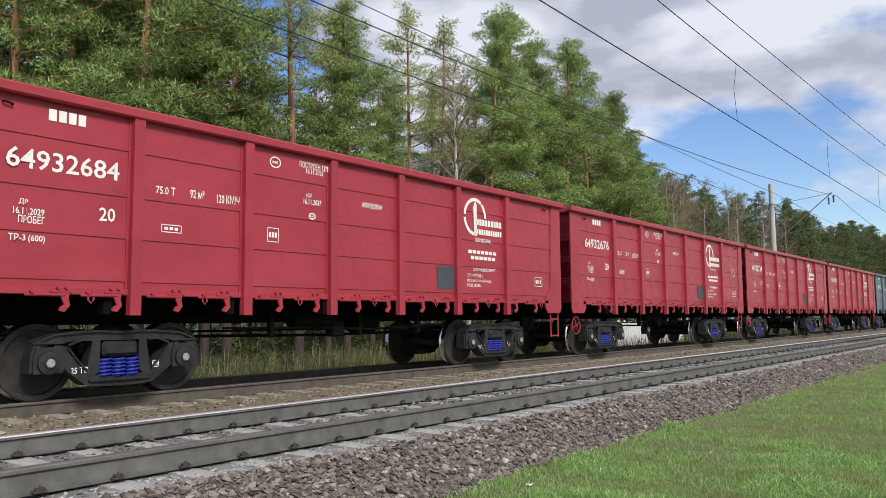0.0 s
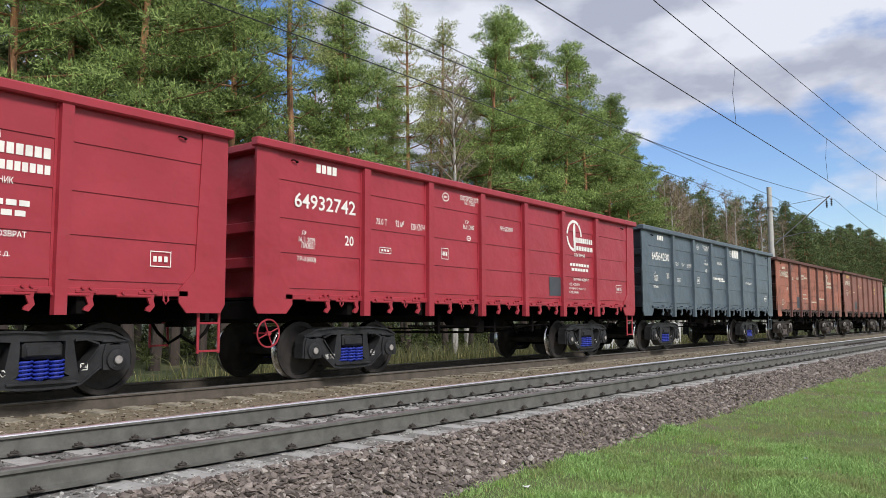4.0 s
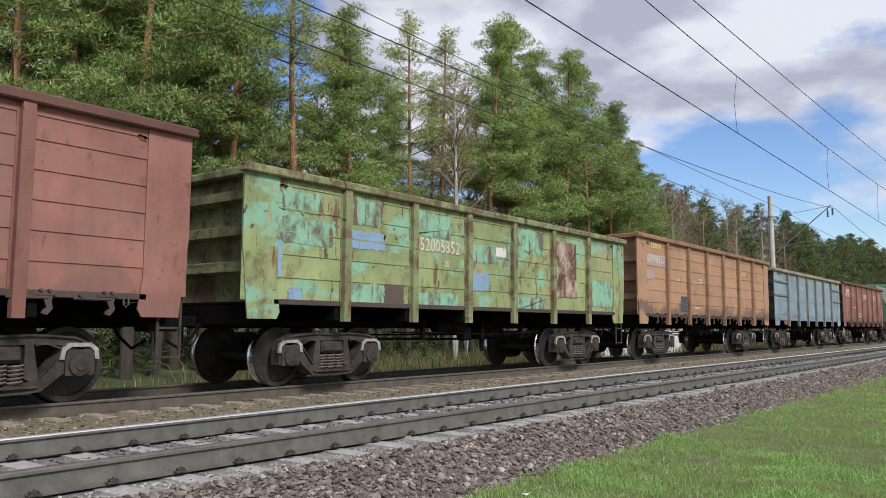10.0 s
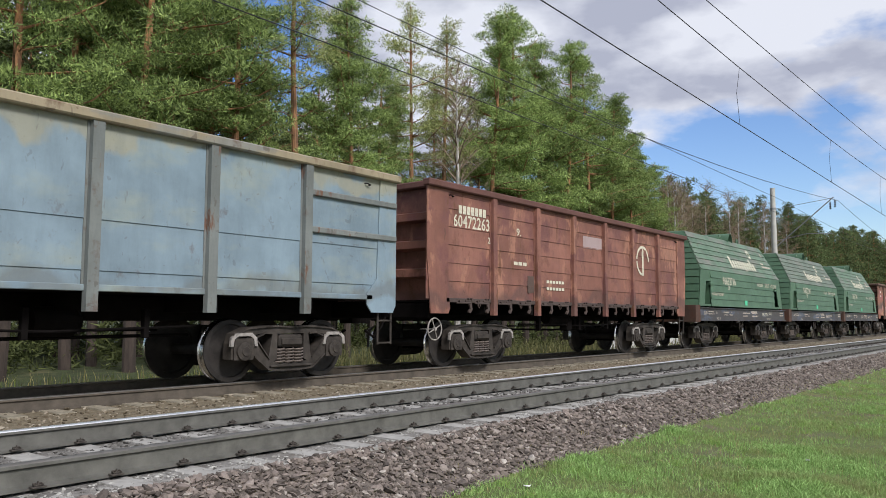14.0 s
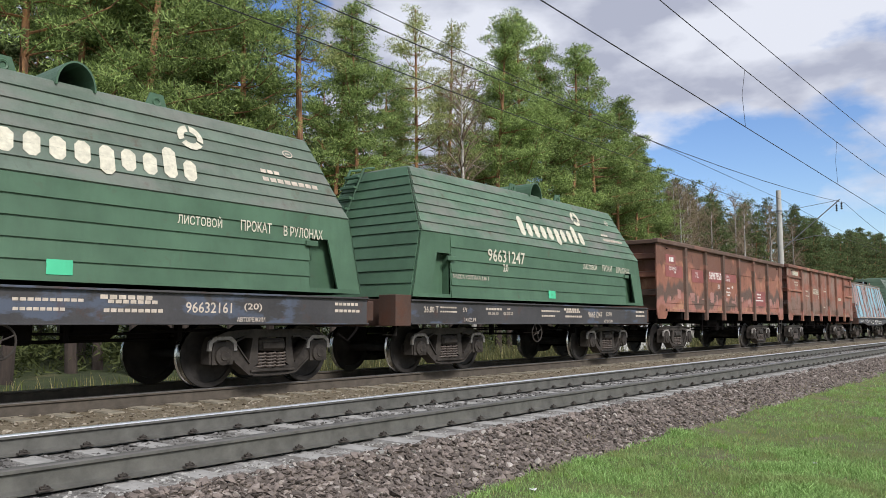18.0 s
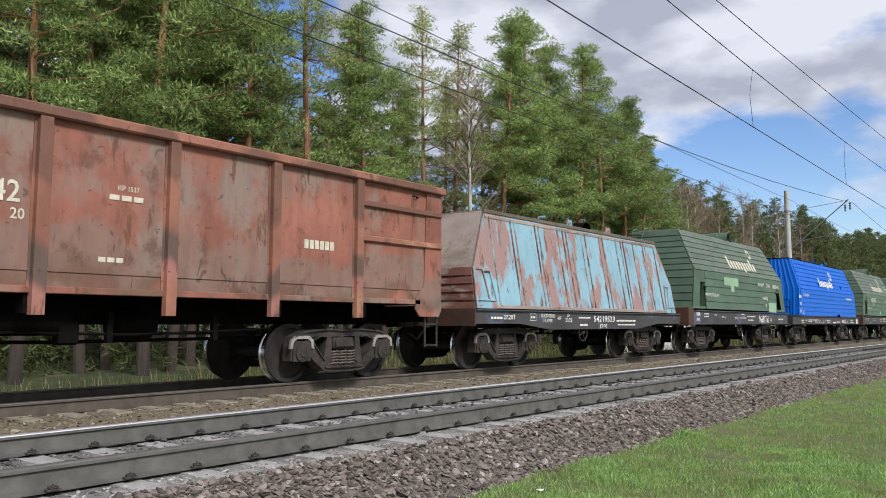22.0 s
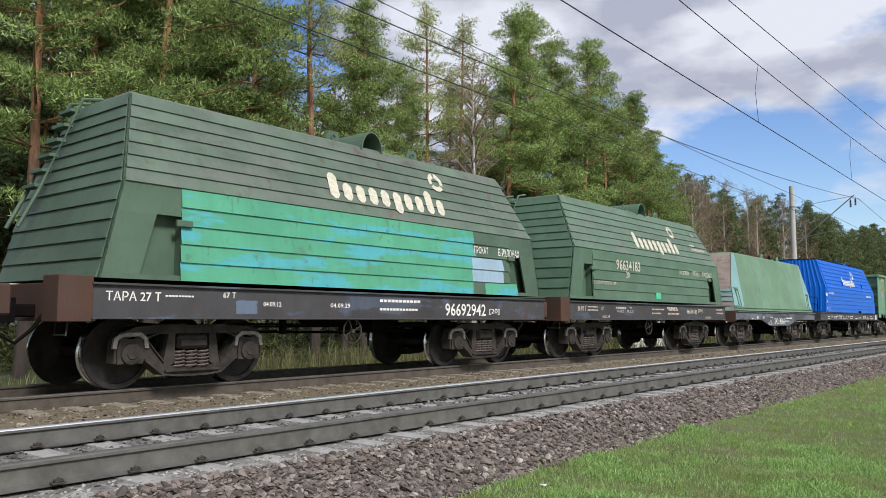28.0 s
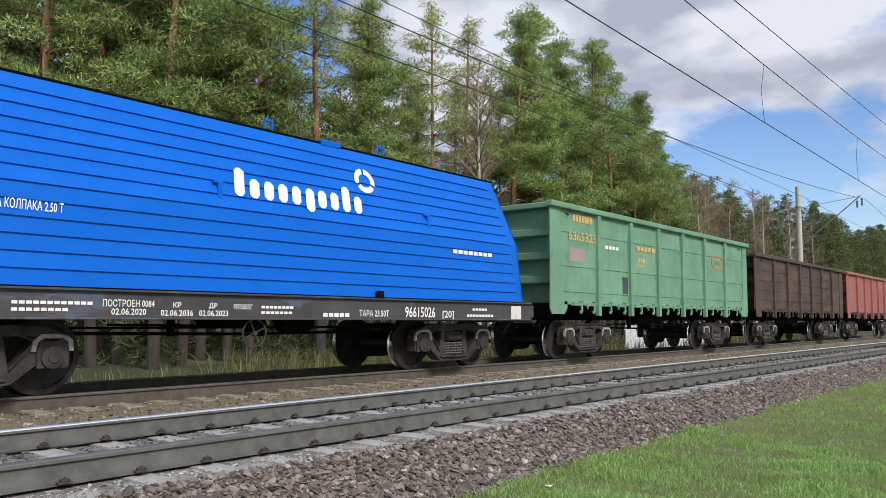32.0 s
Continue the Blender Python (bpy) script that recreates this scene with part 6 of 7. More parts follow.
MARKS["rust1"] += [('КР 346', 'S', -0.41, -0.12, 2.56, 2.64), ('15.08.15', 'S', -0.5, -0.09, 2.44, 2.53), ('-', 'S', -0.38, -0.11, 2.15, 2.22), ('-', 'S', -0.47, -0.04, 2.01, 2.08), ('-', 'S', -0.36, -0.12, 1.91, 1.98), ('rd', 'S', 2.42, 4.11, 1.61, 2.19), ('-', 'S', 3.06, 3.59, 2.03, 2.1), ('-', 'S', 3.11, 3.52, 1.91, 1.98), ('-', 'S', 2.79, 3.84, 1.8, 1.86), ('o', 'S', 0.1, 0.25, 2.18, 2.29)]
MARKS["rust2"] = [('=', 'S', -5.62, -4.73, 3.08, 3.26), ('-', 'S', -5.37, -4.84, 2.74, 2.81), ('25.03.2004', 'S', -5.36, -4.83, 2.6, 2.7), ('56875842', 'S', -2.34, -1.08, 2.33, 2.59), ('20', 'S', -1.18, -1.02, 2.14, 2.27), ('-', 'S', -3.52, -3.03, 2.39, 2.47), ('-', 'S', -3.51, -2.9, 2.19, 2.24), ('КР 1537', 'S', 0.09, 0.38, 2.63, 2.7), ('-', 'S', -0.02, 0.47, 2.49, 2.58), ('-', 'S', -0.13, 0.22, 1.7, 1.78), ('=', 'S', 3.17, 3.82, 2.13, 2.27)]
MARKS["hood12"] = [('S', 'U', -0.93, 1.49, 2.98, 3.36), ('T', 'U', 1.43, 1.83, 3.34, 3.77), ('96632716', 'L', -2.26, -0.81, 2.19, 2.45), ('20', 'L', -1.61, -1.4, 1.99, 2.16), ('ЛИСТОВОЙ', 'L', 1.53, 2.22, 2.23, 2.39), ('ПРОКАТ', 'L', 2.58, 3.11, 2.24, 2.4), ('В РУЛОНАХ', 'L', 3.37, 4.19, 2.22, 2.4), ('-', 'U', 3.08, 3.47, 3.26, 3.34), ('-', 'U', 3.08, 4.22, 3.12, 3.21), ('o', 'U', 3.66, 3.87, 3.63, 3.76), ('КР', 'K', -1.35, -1.24, 1.23, 1.3), ('25.09.30', 'K', -1.46, -1.12, 1.13, 1.2), ('-', 'K', -2.09, -1.79, 1.1, 1.16), ('-', 'K', -0.61, 0.04, 1.2, 1.26), ('-', 'K', -0.6, 0.01, 1.12, 1.17), ('-', 'K', -0.6, 0.05, 1.03, 1.08)]
MARKS["hoodk"] = [('96632716', 'K', 1.87, 2.67, 1.12, 1.25), ('[20]', 'K', 2.78, 3.12, 1.16, 1.27), ('-', 'K', 2.54, 3.01, 1.02, 1.08), ('#', 'K', 3.18, 3.32, 1.02, 1.24), ('-', 'K', 4.35, 4.89, 1.23, 1.29), ('-', 'K', 4.35, 4.93, 1.12, 1.18), ('-', 'K', 0.43, 1.15, 1.24, 1.31), ('-', 'K', -1.03, -0.82, 0.97, 1.03)]
MARKS["hood14k"] = [('МАССА КОЛПАКА 3.90 Т', 'L', -3.8, -2.58, 1.82, 1.91), ('26.80 Т', 'K', -4.71, -4.29, 1.15, 1.27), ('-', 'K', -4.23, -3.72, 1.23, 1.27), ('-', 'K', -4.23, -3.71, 1.15, 1.19), ('14.02.19', 'K', -3.47, -3.09, 0.98, 1.06), ('67т', 'K', -3.53, -3.38, 1.17, 1.26), ('-', 'K', -2.75, -2.16, 1.21, 1.27), ('09.08.13', 'K', -2.67, -2.3, 1.12, 1.18), ('t2', 'L', -0.22, 0.09, 1.52, 1.7), ('-', 'K', -1.97, -1.84, 1.23, 1.27), ('09.08.30', 'K', -2.11, -1.75, 1.12, 1.19), ('96631247', 'K', 1.62, 2.36, 1.09, 1.24), ('(20)', 'K', 2.57, 2.89, 1.12, 1.24), ('-', 'K', -0.59, 0.24, 1.2, 1.25), ('-', 'K', -0.58, 0.02, 1.09, 1.14), ('-', 'K', 0.53, 1.22, 1.19, 1.25), ('-', 'K', 0.48, 1.3, 1.08, 1.14)]
MARKS["hood18"] = [('t3', 'L', -2.1, -0.67, 2.27, 2.55), ('t3', 'L', -1.44, -1.13, 2.06, 2.29), ('МАССА КОЛПАКА 3.90 Т', 'L', -3.91, -2.67, 1.85, 1.95), ('ЛИСТОВОЙ', 'L', 1.54, 2.24, 2.37, 2.51), ('ПРОКАТ', 'L', 2.54, 3.09, 2.35, 2.49), ('В РУЛОНАХ', 'L', 3.36, 4.17, 2.34, 2.49), ('96691761', 'L', 2.04, 2.66, 1.85, 2.0), ('20', 'L', 2.32, 2.52, 1.61, 1.72), ('t3', 'L', 2.72, 3.67, 1.4, 1.77), ('=', 'K', -4.82, -4.51, 1.21, 1.32), ('#', 'K', -4.84, -4.56, 1.04, 1.12), ('-', 'K', -4.21, -3.78, 1.25, 1.29)]
MARKS["hood18"] += [('-', 'K', -4.2, -3.78, 1.17, 1.21), ('67 Т', 'K', -3.25, -3.05, 1.21, 1.28), ('05.07.12', 'K', -2.57, -2.23, 1.14, 1.21), ('05.07.23', 'K', -1.3, -0.96, 1.11, 1.19), ('96691761', 'K', 1.39, 2.52, 0.99, 1.27), ('20', 'K', 2.74, 2.95, 1.05, 1.16), ('-', 'K', -0.58, -0.25, 1.26, 1.31), ('02.08.2011-2014', 'K', -0.73, -0.11, 1.14, 1.2), ('-', 'K', 0.04, 0.94, 1.19, 1.24), ('-', 'K', 0.11, 0.71, 1.06, 1.11), ('-', 'K', 3.82, 4.44, 1.1, 1.16)]
MARKS["hood21"] = [('tg', 'L', -3.89, 2.6, 1.39, 2.74), ('tg', 'L', 2.96, 4.13, 1.37, 1.68), ('lb', 'L', 2.54, 3.6, 1.67, 2.16), ('ТАРА 27 Т', 'K', -4.92, -4.18, 1.16, 1.28), ('-', 'K', -4.12, -3.69, 1.22, 1.25), ('67 Т', 'K', -3.24, -3.03, 1.23, 1.31), ('04.09.12', 'K', -2.55, -2.22, 1.12, 1.19), ('04.09.29', 'K', -1.24, -0.81, 1.12, 1.19), ('96692942', 'K', 1.64, 2.92, 1.0, 1.24), ('-', 'K', -0.12, 0.94, 1.22, 1.28), ('-', 'K', -0.12, 0.87, 1.08, 1.13), ('[20]', 'K', 3.04, 3.39, 1.03, 1.15), ('ПРОКАТ', 'L', 2.59, 3.06, 2.25, 2.39), ('В РУЛОНАХ', 'L', 3.42, 4.19, 2.24, 2.4), ('lb2', 'K', -3.02, -2.66, 1.01, 1.2)]
MARKS["wordmark"] = [('S', 'U', -1.09, 1.97, 2.92, 3.38), ('T', 'U', 1.73, 2.15, 3.43, 3.81), ('96631247', 'L', -2.6, -1.19, 2.23, 2.5), ('20', 'L', -2.06, -1.86, 2.04, 2.21), ('ЛИСТОВОЙ', 'L', 1.48, 2.19, 2.29, 2.45), ('ПРОКАТ', 'L', 2.51, 3.07, 2.29, 2.45), ('В РУЛОНАХ', 'L', 3.3, 4.1, 2.28, 2.44)]
MARKS["blue"] = [('S', 'u', -1.03, 1.61, 2.71, 3.15), ('T', 'u', 1.5, 1.98, 3.11, 3.55), ('-', 'l', 3.85, 5.13, 2.19, 2.29), ('-', 'K', -4.02, -3.09, 1.1, 1.15), ('-', 'K', -4.02, -3.38, 1.02, 1.07), ('ПОСТРОЕН 0084', 'K', -2.98, -2.3, 1.09, 1.18), ('02.06.2020', 'K', -2.87, -2.41, 0.99, 1.07), ('КР', 'K', -2.04, -1.92, 1.09, 1.16), ('02.06.2036', 'K', -2.21, -1.74, 0.98, 1.06), ('ДР', 'K', -1.5, -1.37, 1.08, 1.16), ('02.06.2023', 'K', -1.65, -1.19, 0.98, 1.06)]
MARKS["blue"] += [('ПРОБЕГ', 'K', -1.1, -0.78, 1.08, 1.15), ('-', 'K', -0.63, -0.03, 1.09, 1.14), ('-', 'K', -0.63, -0.05, 1.01, 1.06), ('ТАРА 23.50Т', 'K', 1.33, 2.03, 0.99, 1.1), ('96615026', 'K', 2.44, 3.25, 0.98, 1.17), ('[20]', 'K', 3.46, 3.79, 0.94, 1.11), ('-', 'K', 4.37, 4.85, 1.11, 1.17), ('-', 'K', 4.19, 5.07, 0.99, 1.05), ('W', 'K', 5.67, 6.04, 0.95, 1.23), ('-', 'K', 0.55, 1.13, 0.97, 1.05)]
MARKS["blue2"] = [('=', 'l', -5.07, -4.72, 2.08, 2.22), ('20', 'l', -5.01, -4.77, 1.76, 1.92), ('#', 'l', -5.0, -4.8, 1.42, 1.61), ('МАССА КОЛПАКА 2.50 Т', 'l', -4.46, -3.47, 2.18, 2.3), ('EAC', 'l', -4.54, -4.37, 1.39, 1.54), ('68.0 Т', 'K', -4.48, -4.17, 1.06, 1.15), ('-', 'K', -5.15, -4.75, 1.08, 1.13), ('-', 'K', -5.1, -4.69, 0.99, 1.04)]
MARKS["pink"] = [('54219523', 'K', -0.24, 0.88, 1.0, 1.14), ('[20]', 'K', 0.07, 0.45, 0.84, 0.94), ('-', 'K', 0.98, 2.11, 1.0, 1.06), ('-', 'K', 1.05, 2.08, 0.9, 0.95), ('27.20Т', 'K', -4.13, -3.7, 1.04, 1.14), ('-', 'K', -4.59, -4.16, 1.04, 1.1), ('#', 'K', -3.13, -2.88, 1.02, 1.17), ('ПОСТРОЕН 03', 'K', -2.67, -2.08, 1.09, 1.17), ('15.1905', 'K', -2.57, -2.2, 0.98, 1.06), ('ДР', 'K', -1.53, -1.41, 1.1, 1.18), ('20.22', 'K', -1.62, -1.31, 0.99, 1.08), ('КР', 'K', -1.96, -1.81, 1.04, 1.12), ('-', 'K', -0.99, -0.4, 1.07, 1.12), ('-', 'K', -0.93, -0.54, 0.89, 0.95)]
MARKS["mint"] = [('54214366', 'K', -0.75, 0.54, 0.78, 1.01), ('66т', 'K', -2.22, -1.98, 0.98, 1.1), ('-', 'K', -1.27, -0.97, 1.02, 1.07), ('ДР-391', 'K', -1.39, -1.11, 0.86, 0.94), ('27.05.20-23', 'K', -1.53, -1.07, 0.76, 0.84), ('20', 'K', 0.53, 0.69, 0.87, 1.0), ('-', 'K', 0.75, 1.57, 0.98, 1.04), ('-', 'K', 0.75, 1.22, 0.87, 0.92), ('-', 'K', -3.45, -3.27, 0.96, 1.0), ('-', 'K', -2.85, -2.69, 0.97, 1.1)]
MARKS["ggreen"] = [('y=', 'S', -5.5, -4.55, 3.28, 3.45), ('y63653257', 'S', -5.72, -4.16, 2.82, 3.04), ('v', 'S', -5.64, -4.93, 2.33, 2.65), ('G', 'S', -2.99, -2.48, 1.59, 2.06), ('y#', 'S', -2.14, -1.56, 2.39, 2.72), ('o2', 'S', 3.25, 4.34, 2.57, 3.08), ('y-', 'S', -2.14, -0.74, 2.8, 2.95), ('-', 'S', -3.92, -3.16, 2.72, 2.83)]
MARKS["mint_ends"] = [("lbm", "p", -4.97, -3.98, 1.41, 3.32), ("lbm", "p", 4.2, 4.97, 1.41, 3.32)]


HOLDS = {"S": lambda z: 1.42, "K": lambda z: 1.55, "L": lambda z: 1.5 - 0.03 * (z - 1.44) / 1.24, "U": lambda z: 1.47 - 0.67 * (z - 2.68) / 1.35,
         "l": lambda z: 1.47 - 0.02 * (z - 1.32) / 1.18, "u": lambda z: 1.45 - 0.45 * (z - 2.5) / 1.36, "B": lambda z: 1.14, "p": lambda z: 1.5 - 0.35 * (z - 1.26) / 2.08}
TINTS = {"G": M["panel_grey"]}
for key, name, col, rs in (("b", "blue_overpaint", (0.20, 0.30, 0.43), 0.35), ("t", "turquoise_overpaint", (0.215, 0.40, 0.28), 0.55), ("r", "white_and_rust_overpaint", (0.42, 0.33, 0.27), 0.9), ("d", "dark_brown_overpaint", (0.09, 0.06, 0.05), 0.3),
                           ("v", "lilac_overpaint", (0.33, 0.25, 0.25), 0.1), ("rd", "red_primer_patch", (0.27, 0.085, 0.08), 0.3), ("pk", "pink_primer_patch", (0.35, 0.18, 0.155), 0.1), ("rs", "rust_patch", (0.20, 0.09, 0.05), 0.6), ("yp", "yellowed_patch", (0.36, 0.34, 0.20), 0.2),
                           ("tg", "turquoise_green_patch", (0.08, 0.33, 0.20), 0.2), ("t2", "bright_green_patch", (0.08, 0.55, 0.30), 0.0),
                           ("t3", "pale_green_patch", (0.27, 0.42, 0.28), 0.05), ("lb", "light_blue_patch", (0.30, 0.42, 0.52), 0.2), ("lbm", "pale_turquoise_patch", (0.22, 0.385, 0.40), 0.1), ("lb2", "slate_blue_patch", (0.13, 0.17, 0.24), 0.2), ("W", "white_plate_paint", (0.6, 0.58, 0.54), 0.1)):
    TINTS[key] = paint(name, col, rs, 0.2, 0.35, 0.55, second=(0.075, 0.36, 0.40) if key == "tg" else None, scuff=0.3, runs=0.8 if key in ("t", "r") else 0.0)


LIFT = {"S": 0.017, "K": 0.005, "L": 0.03, "U": 0.03, "l": 0.03, "u": 0.03, "p": 0.006, "B": 0.004}


def on(s, x, z, lift=0.0):
    if s == "S" and lift == 0.0 and abs(x) > 5.7:          # over the corner plates
        lift += 0.016
    return (x, -HOLDS[s](z) - LIFT[s] - lift, z)


GLYPHS = {}


def set_type(all_words):
    """Turn every string into a flat mesh in one go."""
    made = {}
    for words in all_words:
        cu = bpy.data.curves.new("lettering", "FONT")
        cu.body, cu.resolution_u, cu.offset = words, 2, 0.012
        made[words] = bpy.data.objects.new("lettering", cu)
        scene.collection.objects.link(made[words])
    dg = bpy.context.evaluated_depsgraph_get()
    for words, ob in made.items():
        GLYPHS[words] = bpy.data.meshes.new_from_object(ob.evaluated_get(dg))
    for ob in made.values():
        bpy.data.objects.remove(ob)


def text_mesh(words, s, x0, x1, z0, z1, material):
    me = GLYPHS[words].copy()
    co = np.empty(len(me.vertices) * 3, np.float32)
    me.vertices.foreach_get("co", co)
    co = co.reshape(-1, 3)
    lo, hi = co.min(0), co.max(0)
    u = (co[:, 0] - lo[0]) / max(1e-6, hi[0] - lo[0])
    v = (co[:, 1] - lo[1]) / max(1e-6, hi[1] - lo[1])
    out = np.array([on(s, x0 + (x1 - x0) * a, z0 + (z1 - z0) * b) for a, b in zip(u, v)], np.float32)
    me.vertices.foreach_set("co", out.ravel())
    me.materials.clear()
    me.materials.append(material)
    me.update()
    return me


def flat_geo(s, polys):
    g = Geo()
    for poly in polys:
        g.add([on(s, x, z) for x, z in poly], [tuple(range(len(poly)))])
    return g


def ring(cx, cz, rx, rz, w, a0=0.0, a1=360.0, n=20):
    out = []
    for k in range(n):
        p, q = radians(a0 + (a1 - a0) * k / n), radians(a0 + (a1 - a0) * (k + 1) / n)
        out.append([(cx + rx * math.cos(p), cz + rz * math.sin(p)), (cx + rx * math.cos(q), cz + rz * math.sin(q)), (cx + (rx - w) * math.cos(q), cz + (rz - w) * math.sin(q)), (cx + (rx - w) * math.cos(p), cz + (rz - w) * math.sin(p))])
    return out


def bars(x0, x1, z0, z1, n, gap=0.25):
    st = (x1 - x0) / n
    return [[(x0 + st * k, z0), (x0 + st * (k + 1 - gap), z0), (x0 + st * (k + 1 - gap), z1), (x0 + st * k, z1)] for k in range(n)]


def mark(w, row, white, seed):
    words, s, x0, x1, z0, z1 = row
    ink = white
    if words[0] == "y" and words != "yp":
        words, ink = words[1:], M["yellow"]
    r = np.random.default_rng(seed)
    wd, ht, cx, cz = x1 - x0, z1 - z0, (x0 + x1) / 2, (z0 + z1) / 2
    if words in TINTS:
        pts, n = [], 14
        for k in range(4 * n):
            q, e = k / n, 0.004 if words in ("G", "t2", "W", "t3", "rd", "v", "lbm") else 0.05 if words in ("b", "t", "pk") else 0.022
            side, f = int(q), q - int(q)
            p = [(x0 + wd * f, z0), (x1, z0 + ht * f), (x1 - wd * f, z1), (x0, z1 - ht * f)][side]
            pts.append((p[0] + r.normal(0, e * min(wd, 0.5)), p[1] + r.normal(0, e * min(ht, 0.5))))
        if words in ("tg", "lb") and s == "L":          # follows the hood's boards
            for k in range(5):
                b0 = 1.44 + 0.248 * k
                za, zb = max(z0, b0), min(z1, b0 + 0.248)
                if zb - za > 0.01:
                    dep = lambda z: 0.031 - 0.025 * (z - b0) / 0.248 + 0.00014 * (seed % 1000)
                    g = Geo().add([(x, -HOLDS["L"](z) - dep(z), z) for x, z in ((x0, za), (x1 + r.normal(0, 0.03), za), (x1 + r.normal(0, 0.03), zb), (x0, zb))], [(0, 1, 2, 3)])
                    part("paint_patch", g.mesh("paint_patch", TINTS[words]), w)
            return
        if words == "lbm":             # ends at the slope of the hood's end
            pts = [(max(-1, min(1, x / (4.98 - 0.05 * (z - 1.26) - 0.49 * max(0.0, z - 2.1)))) * (4.98 - 0.05 * (z - 1.26) - 0.49 * max(0.0, z - 2.1)), z) for x, z in pts]
        g = Geo().add([on(s, x, min(z, 2.66) if s == "L" else z, -0.003 + 0.00014 * (seed % 1000)) for x, z in pts], [tuple(range(len(pts)))])
        part("paint_patch" if words != "G" else "stencil_panel", g.mesh("paint_patch", TINTS[words]), w)
    elif words == "=":
        n = max(3, round(wd / ht / 0.78))
        for poly in bars(x0, x1, z0, z1, n, 0.22):
            part("emblem_block", flat_geo(s, [poly]).mesh("emblem_block", ink), w)
    elif words == "-":
        n = max(2, round(wd / ht / 1.6))
        part("lettering", flat_geo(s, bars(x0, x1, z0 + 0.15 * ht, z1 - 0.1 * ht, n, 0.2)).mesh("lettering", ink), w)
    elif words == "#":
        t = 0.012
        polys = [[(x0, z0), (x1, z0), (x1, z0 + t), (x0, z0 + t)], [(x0, z1 - t), (x1, z1 - t), (x1, z1), (x0, z1)], [(x0, z0), (x0 + t, z0), (x0 + t, z1), (x0, z1)], [(x1 - t, z0), (x1, z0), (x1, z1), (x1 - t, z1)]]
        polys += bars(x0 + 0.15 * wd, x1 - 0.1 * wd, cz - 0.18 * ht, cz + 0.18 * ht, 3, 0.3)
        part("lettering", flat_geo(s, polys).mesh("lettering", ink), w)
    elif words in ("o", "o2"):
        polys = ring(cx, cz, wd / 2, ht / 2, 0.02 if words == "o" else 0.05) + bars(cx - wd * 0.25, cx + wd * 0.25, cz - ht * 0.1, cz + ht * 0.1, 3, 0.3)
        part("emblem", flat_geo(s, polys).mesh("emblem", ink if words == "o" else M["orange"]), w)
    elif words == "O1":
        R = ht / 2
        cxr = x0 + R
        polys = ring(cxr, cz, R, R, 0.07, 55, 175) + ring(cxr, cz, R, R, 0.07, 185, 270) + ring(cxr, cz, R, R, 0.07, 0, 50, 8)
        polys.append([(cxr - 0.03, z0), (cxr + 0.06, z0), (cxr + 0.06, z1 - 0.12), (cxr, z1 - 0.06), (cxr - 0.06, z1 - 0.2)])
        part("emblem", flat_geo(s, polys).mesh("emblem", ink), w)
    elif words == "S":
        g, st = [], wd / 10
        for k in range(10):            # plain slanting blocks in the rhythm of a wordmark
            top = z1 if k in (0, 8) else z0 + 0.68 * ht
            low = z0 - (0.2 * ht if k == 5 else 0)
            a, b, c = x0 + st * k, x0 + st * (k + 0.66), 0.2 * st
            tip = 0.1 * (top - low)
            g.append([(a + c, low), (b - c, low), (b, low + c), (b + tip, top - c), (b + tip - c, top), (a + tip + c, top), (a + tip, top - c), (a, low + c)])
        for poly in g:
            part("emblem_block", flat_geo(s, [poly]).mesh("emblem_block", ink), w)
    elif words == "T":
        polys = ring(cx, cz, wd / 2, ht / 2, 0.1, 100, 200, 5) + ring(cx, cz, wd / 2, ht / 2, 0.1, 215, 325, 5) + ring(cx, cz, wd / 2, ht / 2, 0.1, -20, 85, 5)
        part("emblem", flat_geo(s, polys).mesh("emblem", ink), w)
    else:
        part("lettering", text_mesh(words, s, x0, x1, z0, z1, ink), w)


M["faint"] = plain("washed_out_marking", (0.25, 0.30, 0.33), 0.7, 0, 0.3, 12, 0.05)
M["orange"] = plain("faded_orange_marking", (0.5, 0.16, 0.05), 0.7, 0, 0.2, 6, 0.05)
M["buff"] = plain("buff_marking", (0.55, 0.52, 0.42), 0.7, 0, 0.22, 12, 0.05)


JOBS = []


def letter(i, rows, ink="white", swap=None):
    w = TRAIN[i - 1][0]
    for k, row in enumerate(rows):
        if swap and row[0] in swap:
            row = (swap[row[0]],) + tuple(row[1:])
        JOBS.append((w, row, M[ink], 1000 * i + k))


